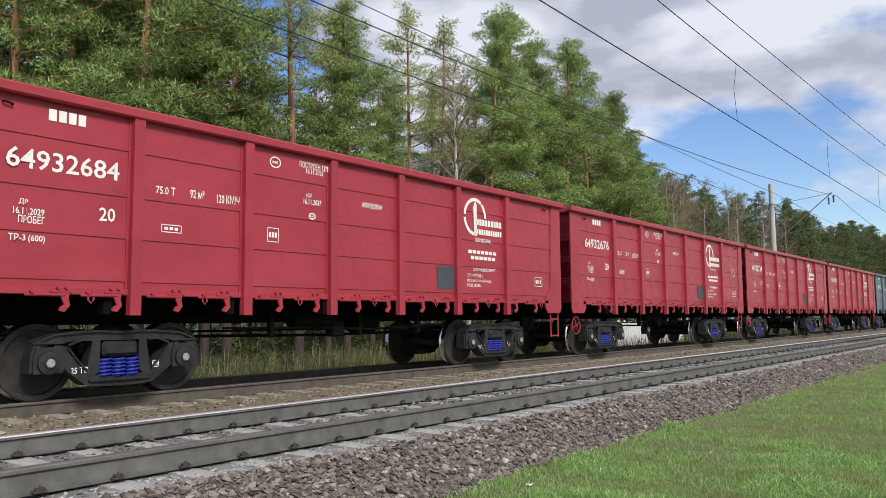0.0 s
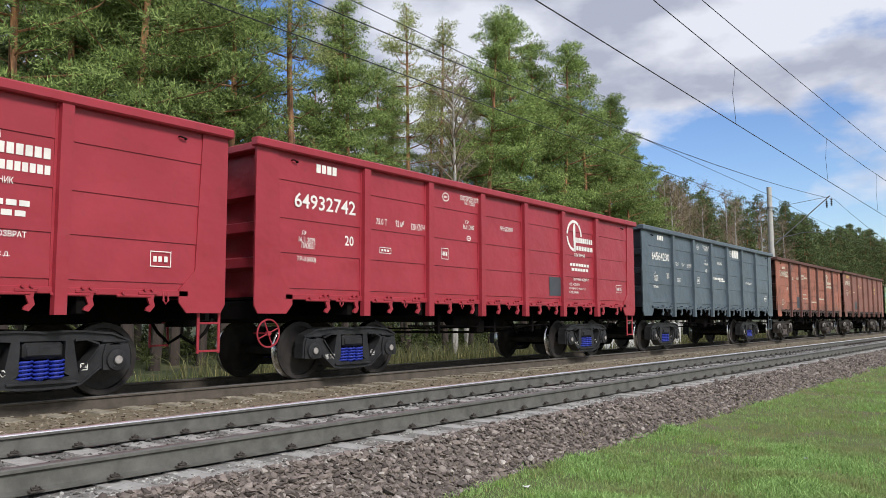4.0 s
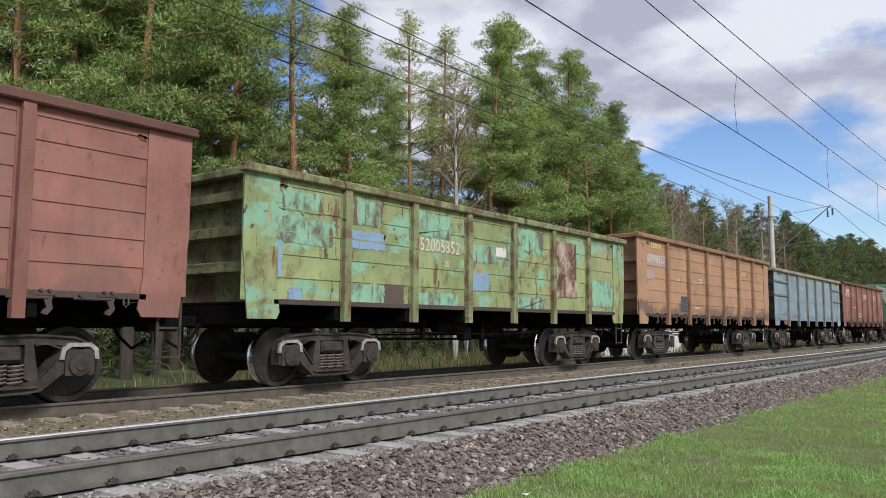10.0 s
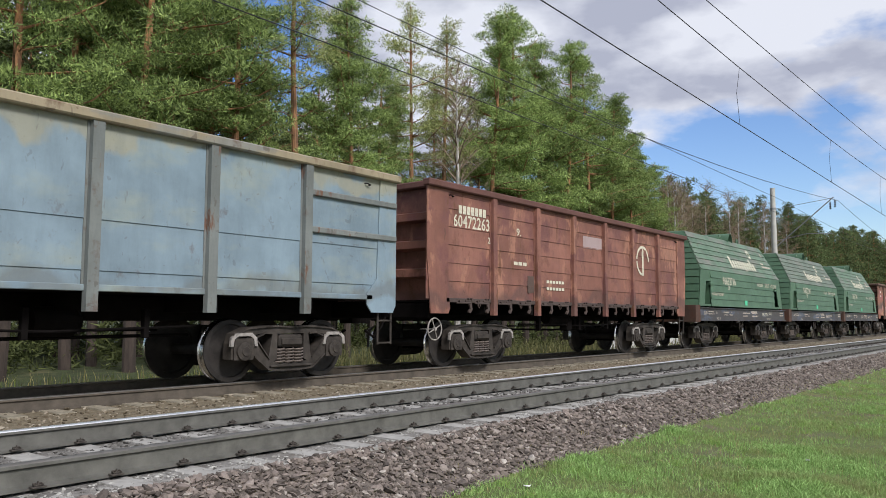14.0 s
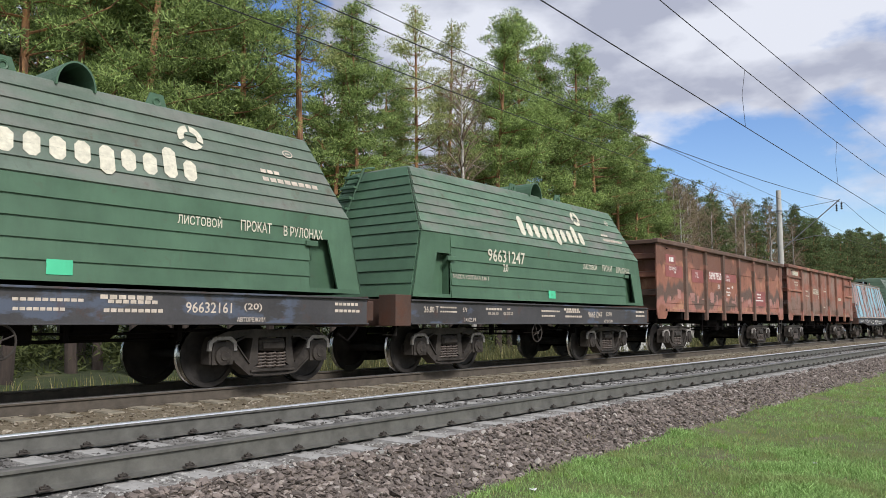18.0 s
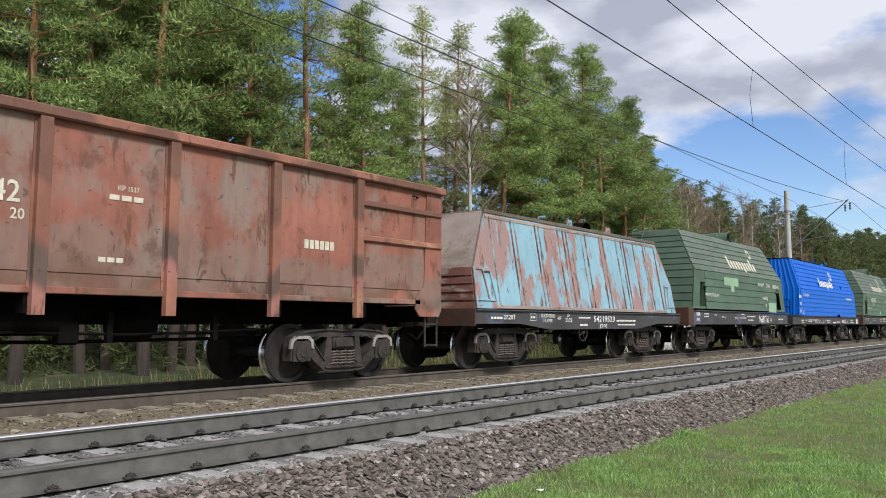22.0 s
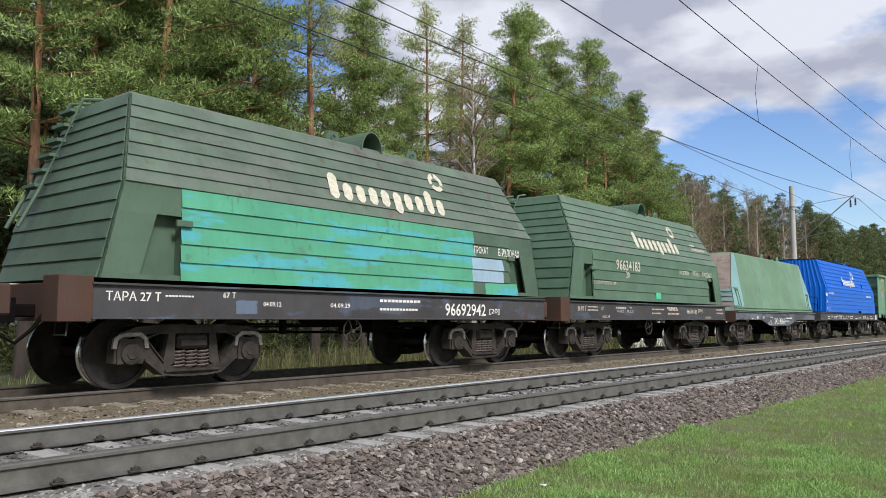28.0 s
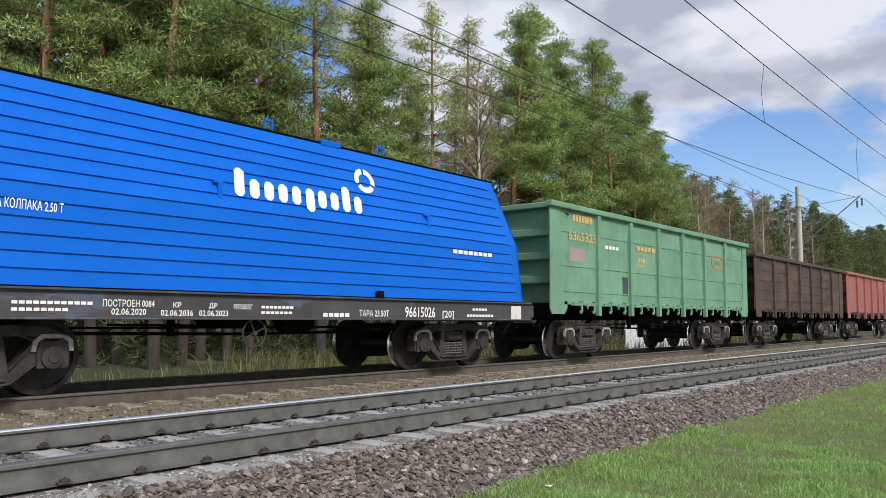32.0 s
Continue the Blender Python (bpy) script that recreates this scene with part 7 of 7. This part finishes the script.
def letter_train():
    for i in range(1, 6):
        for bx in (-4.325, 4.325):
            letter(i, [("25 ТС", "B", bx - 0.64, bx - 0.42, 0.33, 0.41), ("#", "B", bx + 0.46, bx + 0.56, 0.36, 0.45)])
    for i, num in ((1, "64932684"), (2, "64932676"), (3, "64932734"), (4, "64932742")):
        letter(i, MARKS["red"], swap={"64932684": num})
    letter(2, [("10", "S", 5.5, 5.78, 2.4, 2.74)], "ghost")
    grey = [r for r in MARKS["red"] if r[2] < 1.5]
    letter(5, grey, swap={"64932684": "64564230", "16.11.2029": "24.08.2028", "16.11.2021": "24.08.2020", "16.11.2037": "24.08.2036"})
    letter(5, MARKS["grey_brand"])
    letter(6, MARKS["rustred"], "buff")
    letter(7, MARKS["brown"], "buff")
    letter(8, MARKS["patch"][2:], "buff")
    letter(8, MARKS["patch"][:2], "ghost")
    letter(9, MARKS["tan"], "ghost")
    letter(10, MARKS["ltblue"], "faint")
    letter(11, MARKS["darkred"], "buff")
    for i, num in ((12, "96632716"), (13, "96632161"), (14, "96631247"), (20, "96632165"), (22, "96634183")):
        letter(i, MARKS["wordmark"], "buff", {"96631247": num})
        shifted = i in (12, 22)
        letter(i, [m for m in MARKS["hood14k"] if not (shifted and m[0] in ("96631247", "(20)"))], "ghost", {"96631247": num})
        if shifted:
            letter(i, MARKS["hoodk"][:2], "buff", {"96632716": num})
        letter(i, MARKS["hoodk"][4:7], "ghost")
        letter(i, MARKS["hood12"][7:10], "ghost")
        letter(i, [("АВТОРЕЖИМ", "K", 2.45, 2.95, 0.97, 1.04) if i < 20 else ("АВТОРЕЖИМ", "K", 3.33, 3.85, 0.97, 1.04)], "ghost")
    letter(15, MARKS["rust1_primer"])
    letter(15, MARKS["rust1"], "white")
    letter(16, MARKS["rust2"][:11], "buff")
    letter(17, MARKS["pink"], "white")
    letter(18, MARKS["wordmark"][:2], "buff")
    letter(18, MARKS["hood18"], "white")
    letter(21, MARKS["hood21"][:3])
    letter(21, MARKS["hood21"][3:], "white")
    letter(21, MARKS["wordmark"][:2], "buff")
    for i, num in ((19, "96600101"), (24, "96615026")):
        letter(i, MARKS["blue"], "white", {"96615026": num, "02.06.2020": "06.07.2020" if i == 19 else "02.06.2020", "02.06.2036": "06.07.2036" if i == 19 else "02.06.2036", "02.06.2023": "06.07.2023" if i == 19 else "02.06.2023", "ТАРА 23.50Т": "ТАРА 23.90Т" if i == 19 else "ТАРА 23.50Т"})
        letter(i, MARKS["blue2"], "white")
    letter(23, MARKS["mint_ends"])
    letter(23, MARKS["mint"], "white")
    letter(25, MARKS["ggreen"], "white")


letter_train()
SHAPES = set(TINTS) | {"=", "-", "#", "o", "o2", "O1", "S", "T"}


def plain_words(t):
    return t[1:] if t[0] == "y" and t != "yp" else t


set_type(sorted({plain_words(j[1][0]) for j in JOBS} - SHAPES))
for job in JOBS:
    mark(*job)


# ---- loose stone, grass and what lies behind the train ----
def island_mat(name, stops, rough=0.9):
    def build(nt, b):
        geo = nt.nodes.new("ShaderNodeNewGeometry")
        col = ramp(nt, geo.outputs["Random Per Island"], stops)
        n = tex(nt, 30, 5, 0.65)
        col = blend(nt, 0.5, col, ramp(nt, n.outputs["Fac"], [(0.3, 0.3), (0.7, 1.0)]), "MULTIPLY")
        nt.links.new(col, b.inputs["Base Color"])
        b.inputs["Roughness"].default_value = rough
        b.inputs["Specular IOR Level"].default_value = 0.3
    return mat(name, build)


M["stone"] = island_mat("granite_stones", [(0.0, (0.075, 0.062, 0.055)), (0.45, (0.175, 0.145, 0.13)), (0.9, (0.27, 0.222, 0.20)), (1.0, (0.40, 0.36, 0.33))])
M["stone_grey"] = island_mat("dusty_grey_stones", [(0.0, (0.06, 0.057, 0.053)), (0.5, (0.14, 0.133, 0.126)), (1.0, (0.28, 0.27, 0.26))])
M["stone_white"] = island_mat("lime_dusted_stones", [(0.0, (0.14, 0.13, 0.12)), (0.5, (0.30, 0.29, 0.27)), (1.0, (0.50, 0.49, 0.46))])
M["stone_sand"] = island_mat("sandy_stones", [(0.0, (0.08, 0.062, 0.04)), (0.5, (0.19, 0.152, 0.105)), (1.0, (0.40, 0.35, 0.28))])
M["blade"] = leaf("grass_blades", (0.125, 0.215, 0.05), (0.295, 0.45, 0.16), dry=(0.21, 0.215, 0.09))
M["tuft"] = leaf("grass_tuft_blades", (0.13, 0.23, 0.045), (0.30, 0.46, 0.12))
# verge blades in a darker copy, the shade behind the train put into the colour
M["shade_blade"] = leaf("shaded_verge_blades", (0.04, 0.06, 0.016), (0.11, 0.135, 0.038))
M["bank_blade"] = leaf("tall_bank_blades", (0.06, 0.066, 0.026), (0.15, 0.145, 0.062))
M["dry_blade"] = leaf("dry_grass_blades", (0.22, 0.20, 0.08), (0.42, 0.36, 0.17))
# brush colour holds the shade between the trunks
M["brush"] = leaf("shaded_brush", (0.03, 0.042, 0.014), (0.085, 0.10, 0.034))
M["fence_white"] = plain("whitewashed_boards", (0.62, 0.62, 0.62), 0.8, 0, 0.15, 4)

PHI = (1 + 5 ** 0.5) / 2
ICO_V = np.array([(s * 1.0, t * PHI, 0) for s in (-1, 1) for t in (-1, 1)] + [(0, s * 1.0, t * PHI) for s in (-1, 1) for t in (-1, 1)] + [(t * PHI, 0, s * 1.0) for s in (-1, 1) for t in (-1, 1)]) / 1.9


def ico_faces():
    f = []
    d = np.linalg.norm(ICO_V[:, None] - ICO_V[None], axis=2)
    e = d[d > 0.01].min() * 1.05
    for i in range(12):
        for j in range(i + 1, 12):
            for k in range(j + 1, 12):
                if d[i, j] < e and d[j, k] < e and d[i, k] < e:
                    n = np.cross(ICO_V[j] - ICO_V[i], ICO_V[k] - ICO_V[i])
                    f.append((i, j, k) if n @ ICO_V[i] > 0 else (i, k, j))
    return np.array(f)


ICO_F = ico_faces()


def scatter_stones(name, label, material, xs, ys, size, seed, sink=0.3, zf=None):
    """Angular stones of a given size at the places xs, ys, as one mesh."""
    r = np.random.default_rng(seed)
    n = len(xs)
    v = np.repeat(ICO_V[None], n, 0) * r.uniform(0.6, 1.35, (n, 12, 1))
    v *= r.uniform(0.55, 1.25, (n, 1, 3)) * np.array([1.25, 1.1, 0.6])
    a, b, c = r.uniform(0, 6.28, n), r.uniform(-0.6, 0.6, n), r.uniform(-0.6, 0.6, n)
    ca, sa, cb, sb, cc, sc = np.cos(a), np.sin(a), np.cos(b), np.sin(b), np.cos(c), np.sin(c)
    R = np.stack([np.stack([ca * cb, ca * sb * sc - sa * cc, ca * sb * cc + sa * sc], -1), np.stack([sa * cb, sa * sb * sc + ca * cc, sa * sb * cc - ca * sc], -1), np.stack([-sb, cb * sc, cb * cc], -1)], 1)
    v = np.einsum("nij,nkj->nki", R, v)
    s = size * r.lognormal(0, 0.3, n)
    v *= s[:, None, None] * 0.5
    zs = np.array([ground_z(x, y) for x, y in zip(xs, ys)]) + s * (0.3 - sink) + r.uniform(0, 0.35, n) * s
    v += np.stack([xs, ys, zs], 1)[:, None]
    f = (ICO_F[None] + 12 * np.arange(n)[:, None, None]).reshape(-1, 3)
    me = bpy.data.meshes.new(name)
    me.from_pydata(v.reshape(-1, 3).tolist(), [], f.tolist())
    me.materials.append(material)
    tagged(new(name, me), label, "stones", kind="stuff")


def strip(r, n, x0, x1, y0, y1, bias=1.0):
    """More places towards the near end of a strip."""
    u = r.uniform(0, 1, n) ** bias
    return x0 + (x1 - x0) * u, r.uniform(y0, y1, n)


def build_loose():
    r = np.random.default_rng(5)
    xs, ys = strip(r, 25000, 2.5, 46, 4.22, 4.9, 1.75)
    keep = ys > 4.36 + 0.14 * np.array([noise.noise((x * 0.8, 0, 0)) for x in xs])
    scatter_stones("ballast_slope", "loose reddish-grey crushed granite on the bank", M["stone"], xs[keep], ys[keep], 0.046, 1, 0.36)
    xs, ys = strip(r, 4200, 2.0, 36, 4.80, 5.3, 1.6)
    scatter_stones("dusty_stones", "stones whitened with dust beside the rail", M["stone_white"], xs, ys, 0.024, 2, 0.5)
    xs, ys = strip(r, 12000, 1.5, 42, 5.42, 7.9, 1.6)
    keep = (np.abs(ys - NEAR_Y - 0.797) > 0.09) & (np.abs(ys - NEAR_Y + 0.797) > 0.09)
    scatter_stones("track_stones", "dusty grey stones between the rails", M["stone_grey"], xs[keep], ys[keep], 0.04, 3, 0.42)
    xs, ys = strip(r, 6500, 1.5, 50, 7.7, 9.9, 1.6)
    scatter_stones("sandy_stones", "sandy buff stones between the two tracks", M["stone_sand"], xs, ys, 0.034, 4, 0.42)


def build_single_stones():
    """The larger stones on the near stretch of the bank, one by one."""
    def build(nt, b):
        info = nt.nodes.new("ShaderNodeObjectInfo")
        col = ramp(nt, info.outputs["Random"], [(0.0, (0.085, 0.07, 0.062)), (0.5, (0.19, 0.155, 0.14)), (0.88, (0.31, 0.26, 0.235)), (1.0, (0.48, 0.44, 0.40))])
        col = blend(nt, 0.5, col, ramp(nt, tex(nt, 30, 5, 0.65).outputs["Fac"], [(0.3, 0.3), (0.7, 1.0)]), "MULTIPLY")
        nt.links.new(col, b.inputs["Base Color"])
        b.inputs["Roughness"].default_value = 0.9
    m = mat("single_granite_stones", build)
    r = np.random.default_rng(44)
    shapes = []
    for k in range(10):
        me = bpy.data.meshes.new("stone")
        me.from_pydata((ICO_V * r.uniform(0.6, 1.3, (12, 1)) * r.uniform(0.7, 1.25, 3) * np.array([0.034, 0.03, 0.02])).tolist(), [], ICO_F.tolist())
        me.materials.append(m)
        shapes.append(me)
    bank = bpy.data.objects["ground"]
    for k in range(290):
        x, y = r.uniform(4.6, 10.5), r.uniform(4.44, 4.84)
        part("stone", shapes[k % 10], bank, Matrix.Translation((x, y, ground_z(x, y) + 0.028)) @ pose(0, 0, 0, r.uniform(10, 60), r.uniform(-25, 25), r.uniform(0, 360)))


build_loose()
build_single_stones()


def blades(name, label, material, xs, ys, hs, seed, width=0.09, lean=0.45):
    r = np.random.default_rng(seed)
    n = len(xs)
    base = np.stack([xs, ys, [ground_z(x, y) - 0.01 for x, y in zip(xs, ys)]], 1)
    a = r.uniform(0, 6.28, n)
    side = np.stack([np.cos(a), np.sin(a), np.zeros(n)], 1) * (hs * width * 0.5)[:, None]
    b = r.uniform(0, 6.28, n)
    out = np.stack([np.cos(b), np.sin(b), np.zeros(n)], 1) * (hs * np.abs(r.normal(0, lean, n)))[:, None]
    up = np.zeros((n, 3))
    up[:, 2] = hs
    mid, tip = base + out * 0.3 + up * 0.6, base + out + up * r.uniform(0.85, 1.0, n)[:, None]
    v = np.stack([base - side, base + side, mid + side * 0.8, mid - side * 0.8, tip], 1).reshape(-1, 3)
    k = 5 * np.arange(n)
    f = [(i, i + 1, i + 2, i + 3) for i in k.tolist()] + [(i + 3, i + 2, i + 4) for i in k.tolist()]
    me = bpy.data.meshes.new(name)
    me.from_pydata(v.tolist(), [], f)
    me.materials.append(material)
    tagged(new(name, me), label, "grass", kind="stuff")


def build_grass():
    r = np.random.default_rng(9)
    xs, ys = [], []
    for n, x0, x1, y0, y1 in ((150000, 4.5, 11, 0.3, 4.5), (90000, 11, 22, -0.5, 4.5), (30000, 22, 50, -1.5, 4.45)):
        xs.append(r.uniform(x0, x1, n)); ys.append(r.uniform(y0, y1, n))
    xs, ys = np.concatenate(xs), np.concatenate(ys)
    thick = np.array([noise.noise((x * 0.7, y * 0.7, 5.0)) + 0.5 * noise.noise((x * 2.1, y * 2.1, 1.0)) for x, y in zip(xs, ys)])
    edge = 4.39 + np.array([0.18 * noise.noise((x * 0.8, 0, 0)) + 0.14 * noise.noise((x * 2.6, 4, 0)) for x in xs])
    keep = (ys < edge) & (r.uniform(-0.62, 0.32, len(xs)) < thick + 0.05)
    xs, ys, thick = xs[keep], ys[keep], thick[keep]
    hs = r.uniform(0.022, 0.07, len(xs)) * (1 + 0.9 * np.clip(thick, 0, 1)) * np.where(xs > 22, 1.5, 1.0)
    blades("grass", "short bright green spring grass with bare patches", M["blade"], xs, ys, hs, 1, 0.10, 0.8)
    tx, ty = r.uniform(5, 30, 260), r.uniform(0.2, 4.35, 260)          # thicker, taller tufts
    m = r.integers(25, 70, 260)
    xs, ys = np.repeat(tx, m) + r.normal(0, 0.045, m.sum()), np.repeat(ty, m) + r.normal(0, 0.045, m.sum())
    blades("grass_tufts", "thick bright green grass tufts", M["tuft"], xs, ys, np.repeat(r.uniform(0.05, 0.11, 260), m) * r.uniform(0.6, 1.1, m.sum()), 6, 0.05, 0.5)
    n = 15000
    xs, ys = r.uniform(4.5, 26, n), r.uniform(0.3, 4.6, n)
    blades("dry_grass", "withered straw-coloured grass blades", M["dry_blade"], xs, ys, r.uniform(0.03, 0.09, n), 2, 0.06, 0.9)
    n = 7000
    xs, ys = r.uniform(2, 60, n), r.uniform(13.3, 19, n)
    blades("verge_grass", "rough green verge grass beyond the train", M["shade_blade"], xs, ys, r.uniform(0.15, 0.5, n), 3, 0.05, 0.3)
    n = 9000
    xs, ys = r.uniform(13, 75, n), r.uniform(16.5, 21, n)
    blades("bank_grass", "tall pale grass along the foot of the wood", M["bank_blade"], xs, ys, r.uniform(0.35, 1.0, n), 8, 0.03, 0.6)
    n = 2500
    xs, ys = r.uniform(2, 60, n), r.uniform(13.4, 18, n)
    blades("verge_straw", "tall dry straw beyond the train", M["dry_blade"], xs, ys, r.uniform(0.25, 0.7, n), 4, 0.03, 0.25)


build_grass()


def build_undergrowth():
    """Young growth and brush between the trunks, coloured dark for the wood's shade."""
    r = np.random.default_rng(31)
    cs, ss = [], []
    for k in range(520):
        x = r.uniform(-8, 120) if k % 2 else r.uniform(-4, 50)
        y, top = r.uniform(23, 42), r.uniform(0.5, 3.4)
        for _ in range(16):
            cs.append((x + r.normal(0, 0.7), y + r.normal(0, 0.7), ground_z(x, y) + abs(r.normal(0, top * 0.5))))
            ss.append(r.uniform(0.2, 0.4))
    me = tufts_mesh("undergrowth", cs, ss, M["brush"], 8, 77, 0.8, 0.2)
    tagged(new("undergrowth", me), "brush between the trunks, coloured for the shade of the wood", "bushes", kind="stuff")


build_undergrowth()


def build_fence():
    f = thing("board_fence", "pale whitewashed board fence beyond the track", "fence", (0, 17.5, -0.8))
    for k in range(40):
        x = 35 + 0.26 * k
        part("board", Geo().box(x, x + 0.23, -0.02, 0.02, 0.0, 1.55 + 0.05 * math.sin(k * 2.3), 0.006).mesh("board", M["fence_white"]), f)
    for z in (0.4, 1.2):
        part("fence_rail", Geo().box(35, 45.4, 0.02, 0.07, z, z + 0.08, 0.006).mesh("fence_rail", M["fence_white"]), f)


build_fence()


def build_litter():
    """Scraps of pale paper in the grass."""
    for x, y, a, n in ((9.9, 2.35, 20, 1), (9.6, 2.75, 70, 2), (6.45, 4.05, 130, 3)):
        r = np.random.default_rng(n)
        g = Geo()
        pts = [(0.05 * math.cos(k * 1.05) * r.uniform(0.6, 1.3), 0.03 * math.sin(k * 1.05) * r.uniform(0.6, 1.3)) for k in range(6)]
        g.hull([(px, py, 0.012 * math.sin(4 * px / 0.05)) for px, py in pts], [(px * 0.96, py * 0.96, 0.006 + 0.012 * math.sin(4 * px / 0.05)) for px, py in pts])
        thing("paper_scrap", "small crumpled white paper scrap in the grass", "litter", Matrix.Translation((x, y, ground_z(x, y) + 0.025)) @ pose(0, 0, 0, 14, 8, a), me=g.mesh("paper_scrap", M["fence_white"]))


build_litter()


# ---- motion ----
LAG = [(0, 0), (4, 0), (8, 0), (12, 0), (16, 0), (20, 0.05), (22, 0.1), (24, 0.25), (26, 0.45), (28, 0.62), (30, 0.72), (32, 0.8)]
SHIFT = [(t, V * t - d) for t, d in LAG]


def travelled(t):
    for (a, p), (b, q) in zip(SHIFT, SHIFT[1:]):
        if a <= t <= b:
            return p + (q - p) * (t - a) / (b - a)
    return SHIFT[-1][1]


def motions():
    for w, x in TRAIN:
        walk(w, [(t, pose(x - s, FAR_Y, 0)) for t, s in SHIFT])
    for w, dx, (a, b) in WHEELS:
        k0, k1 = int(a * 15), int(b * 15) + 1
        ks = sorted({0, 480} | set(range(max(0, k0), min(480, k1) + 1)))
        rows = []
        for k in ks:
            turn = math.degrees(travelled(k / 15) / 0.4785)
            rows.append((k / 15, pose(dx, 0, 0.4785, 0, -(turn % 360), 0)))
        walk(w, rows)


motions()
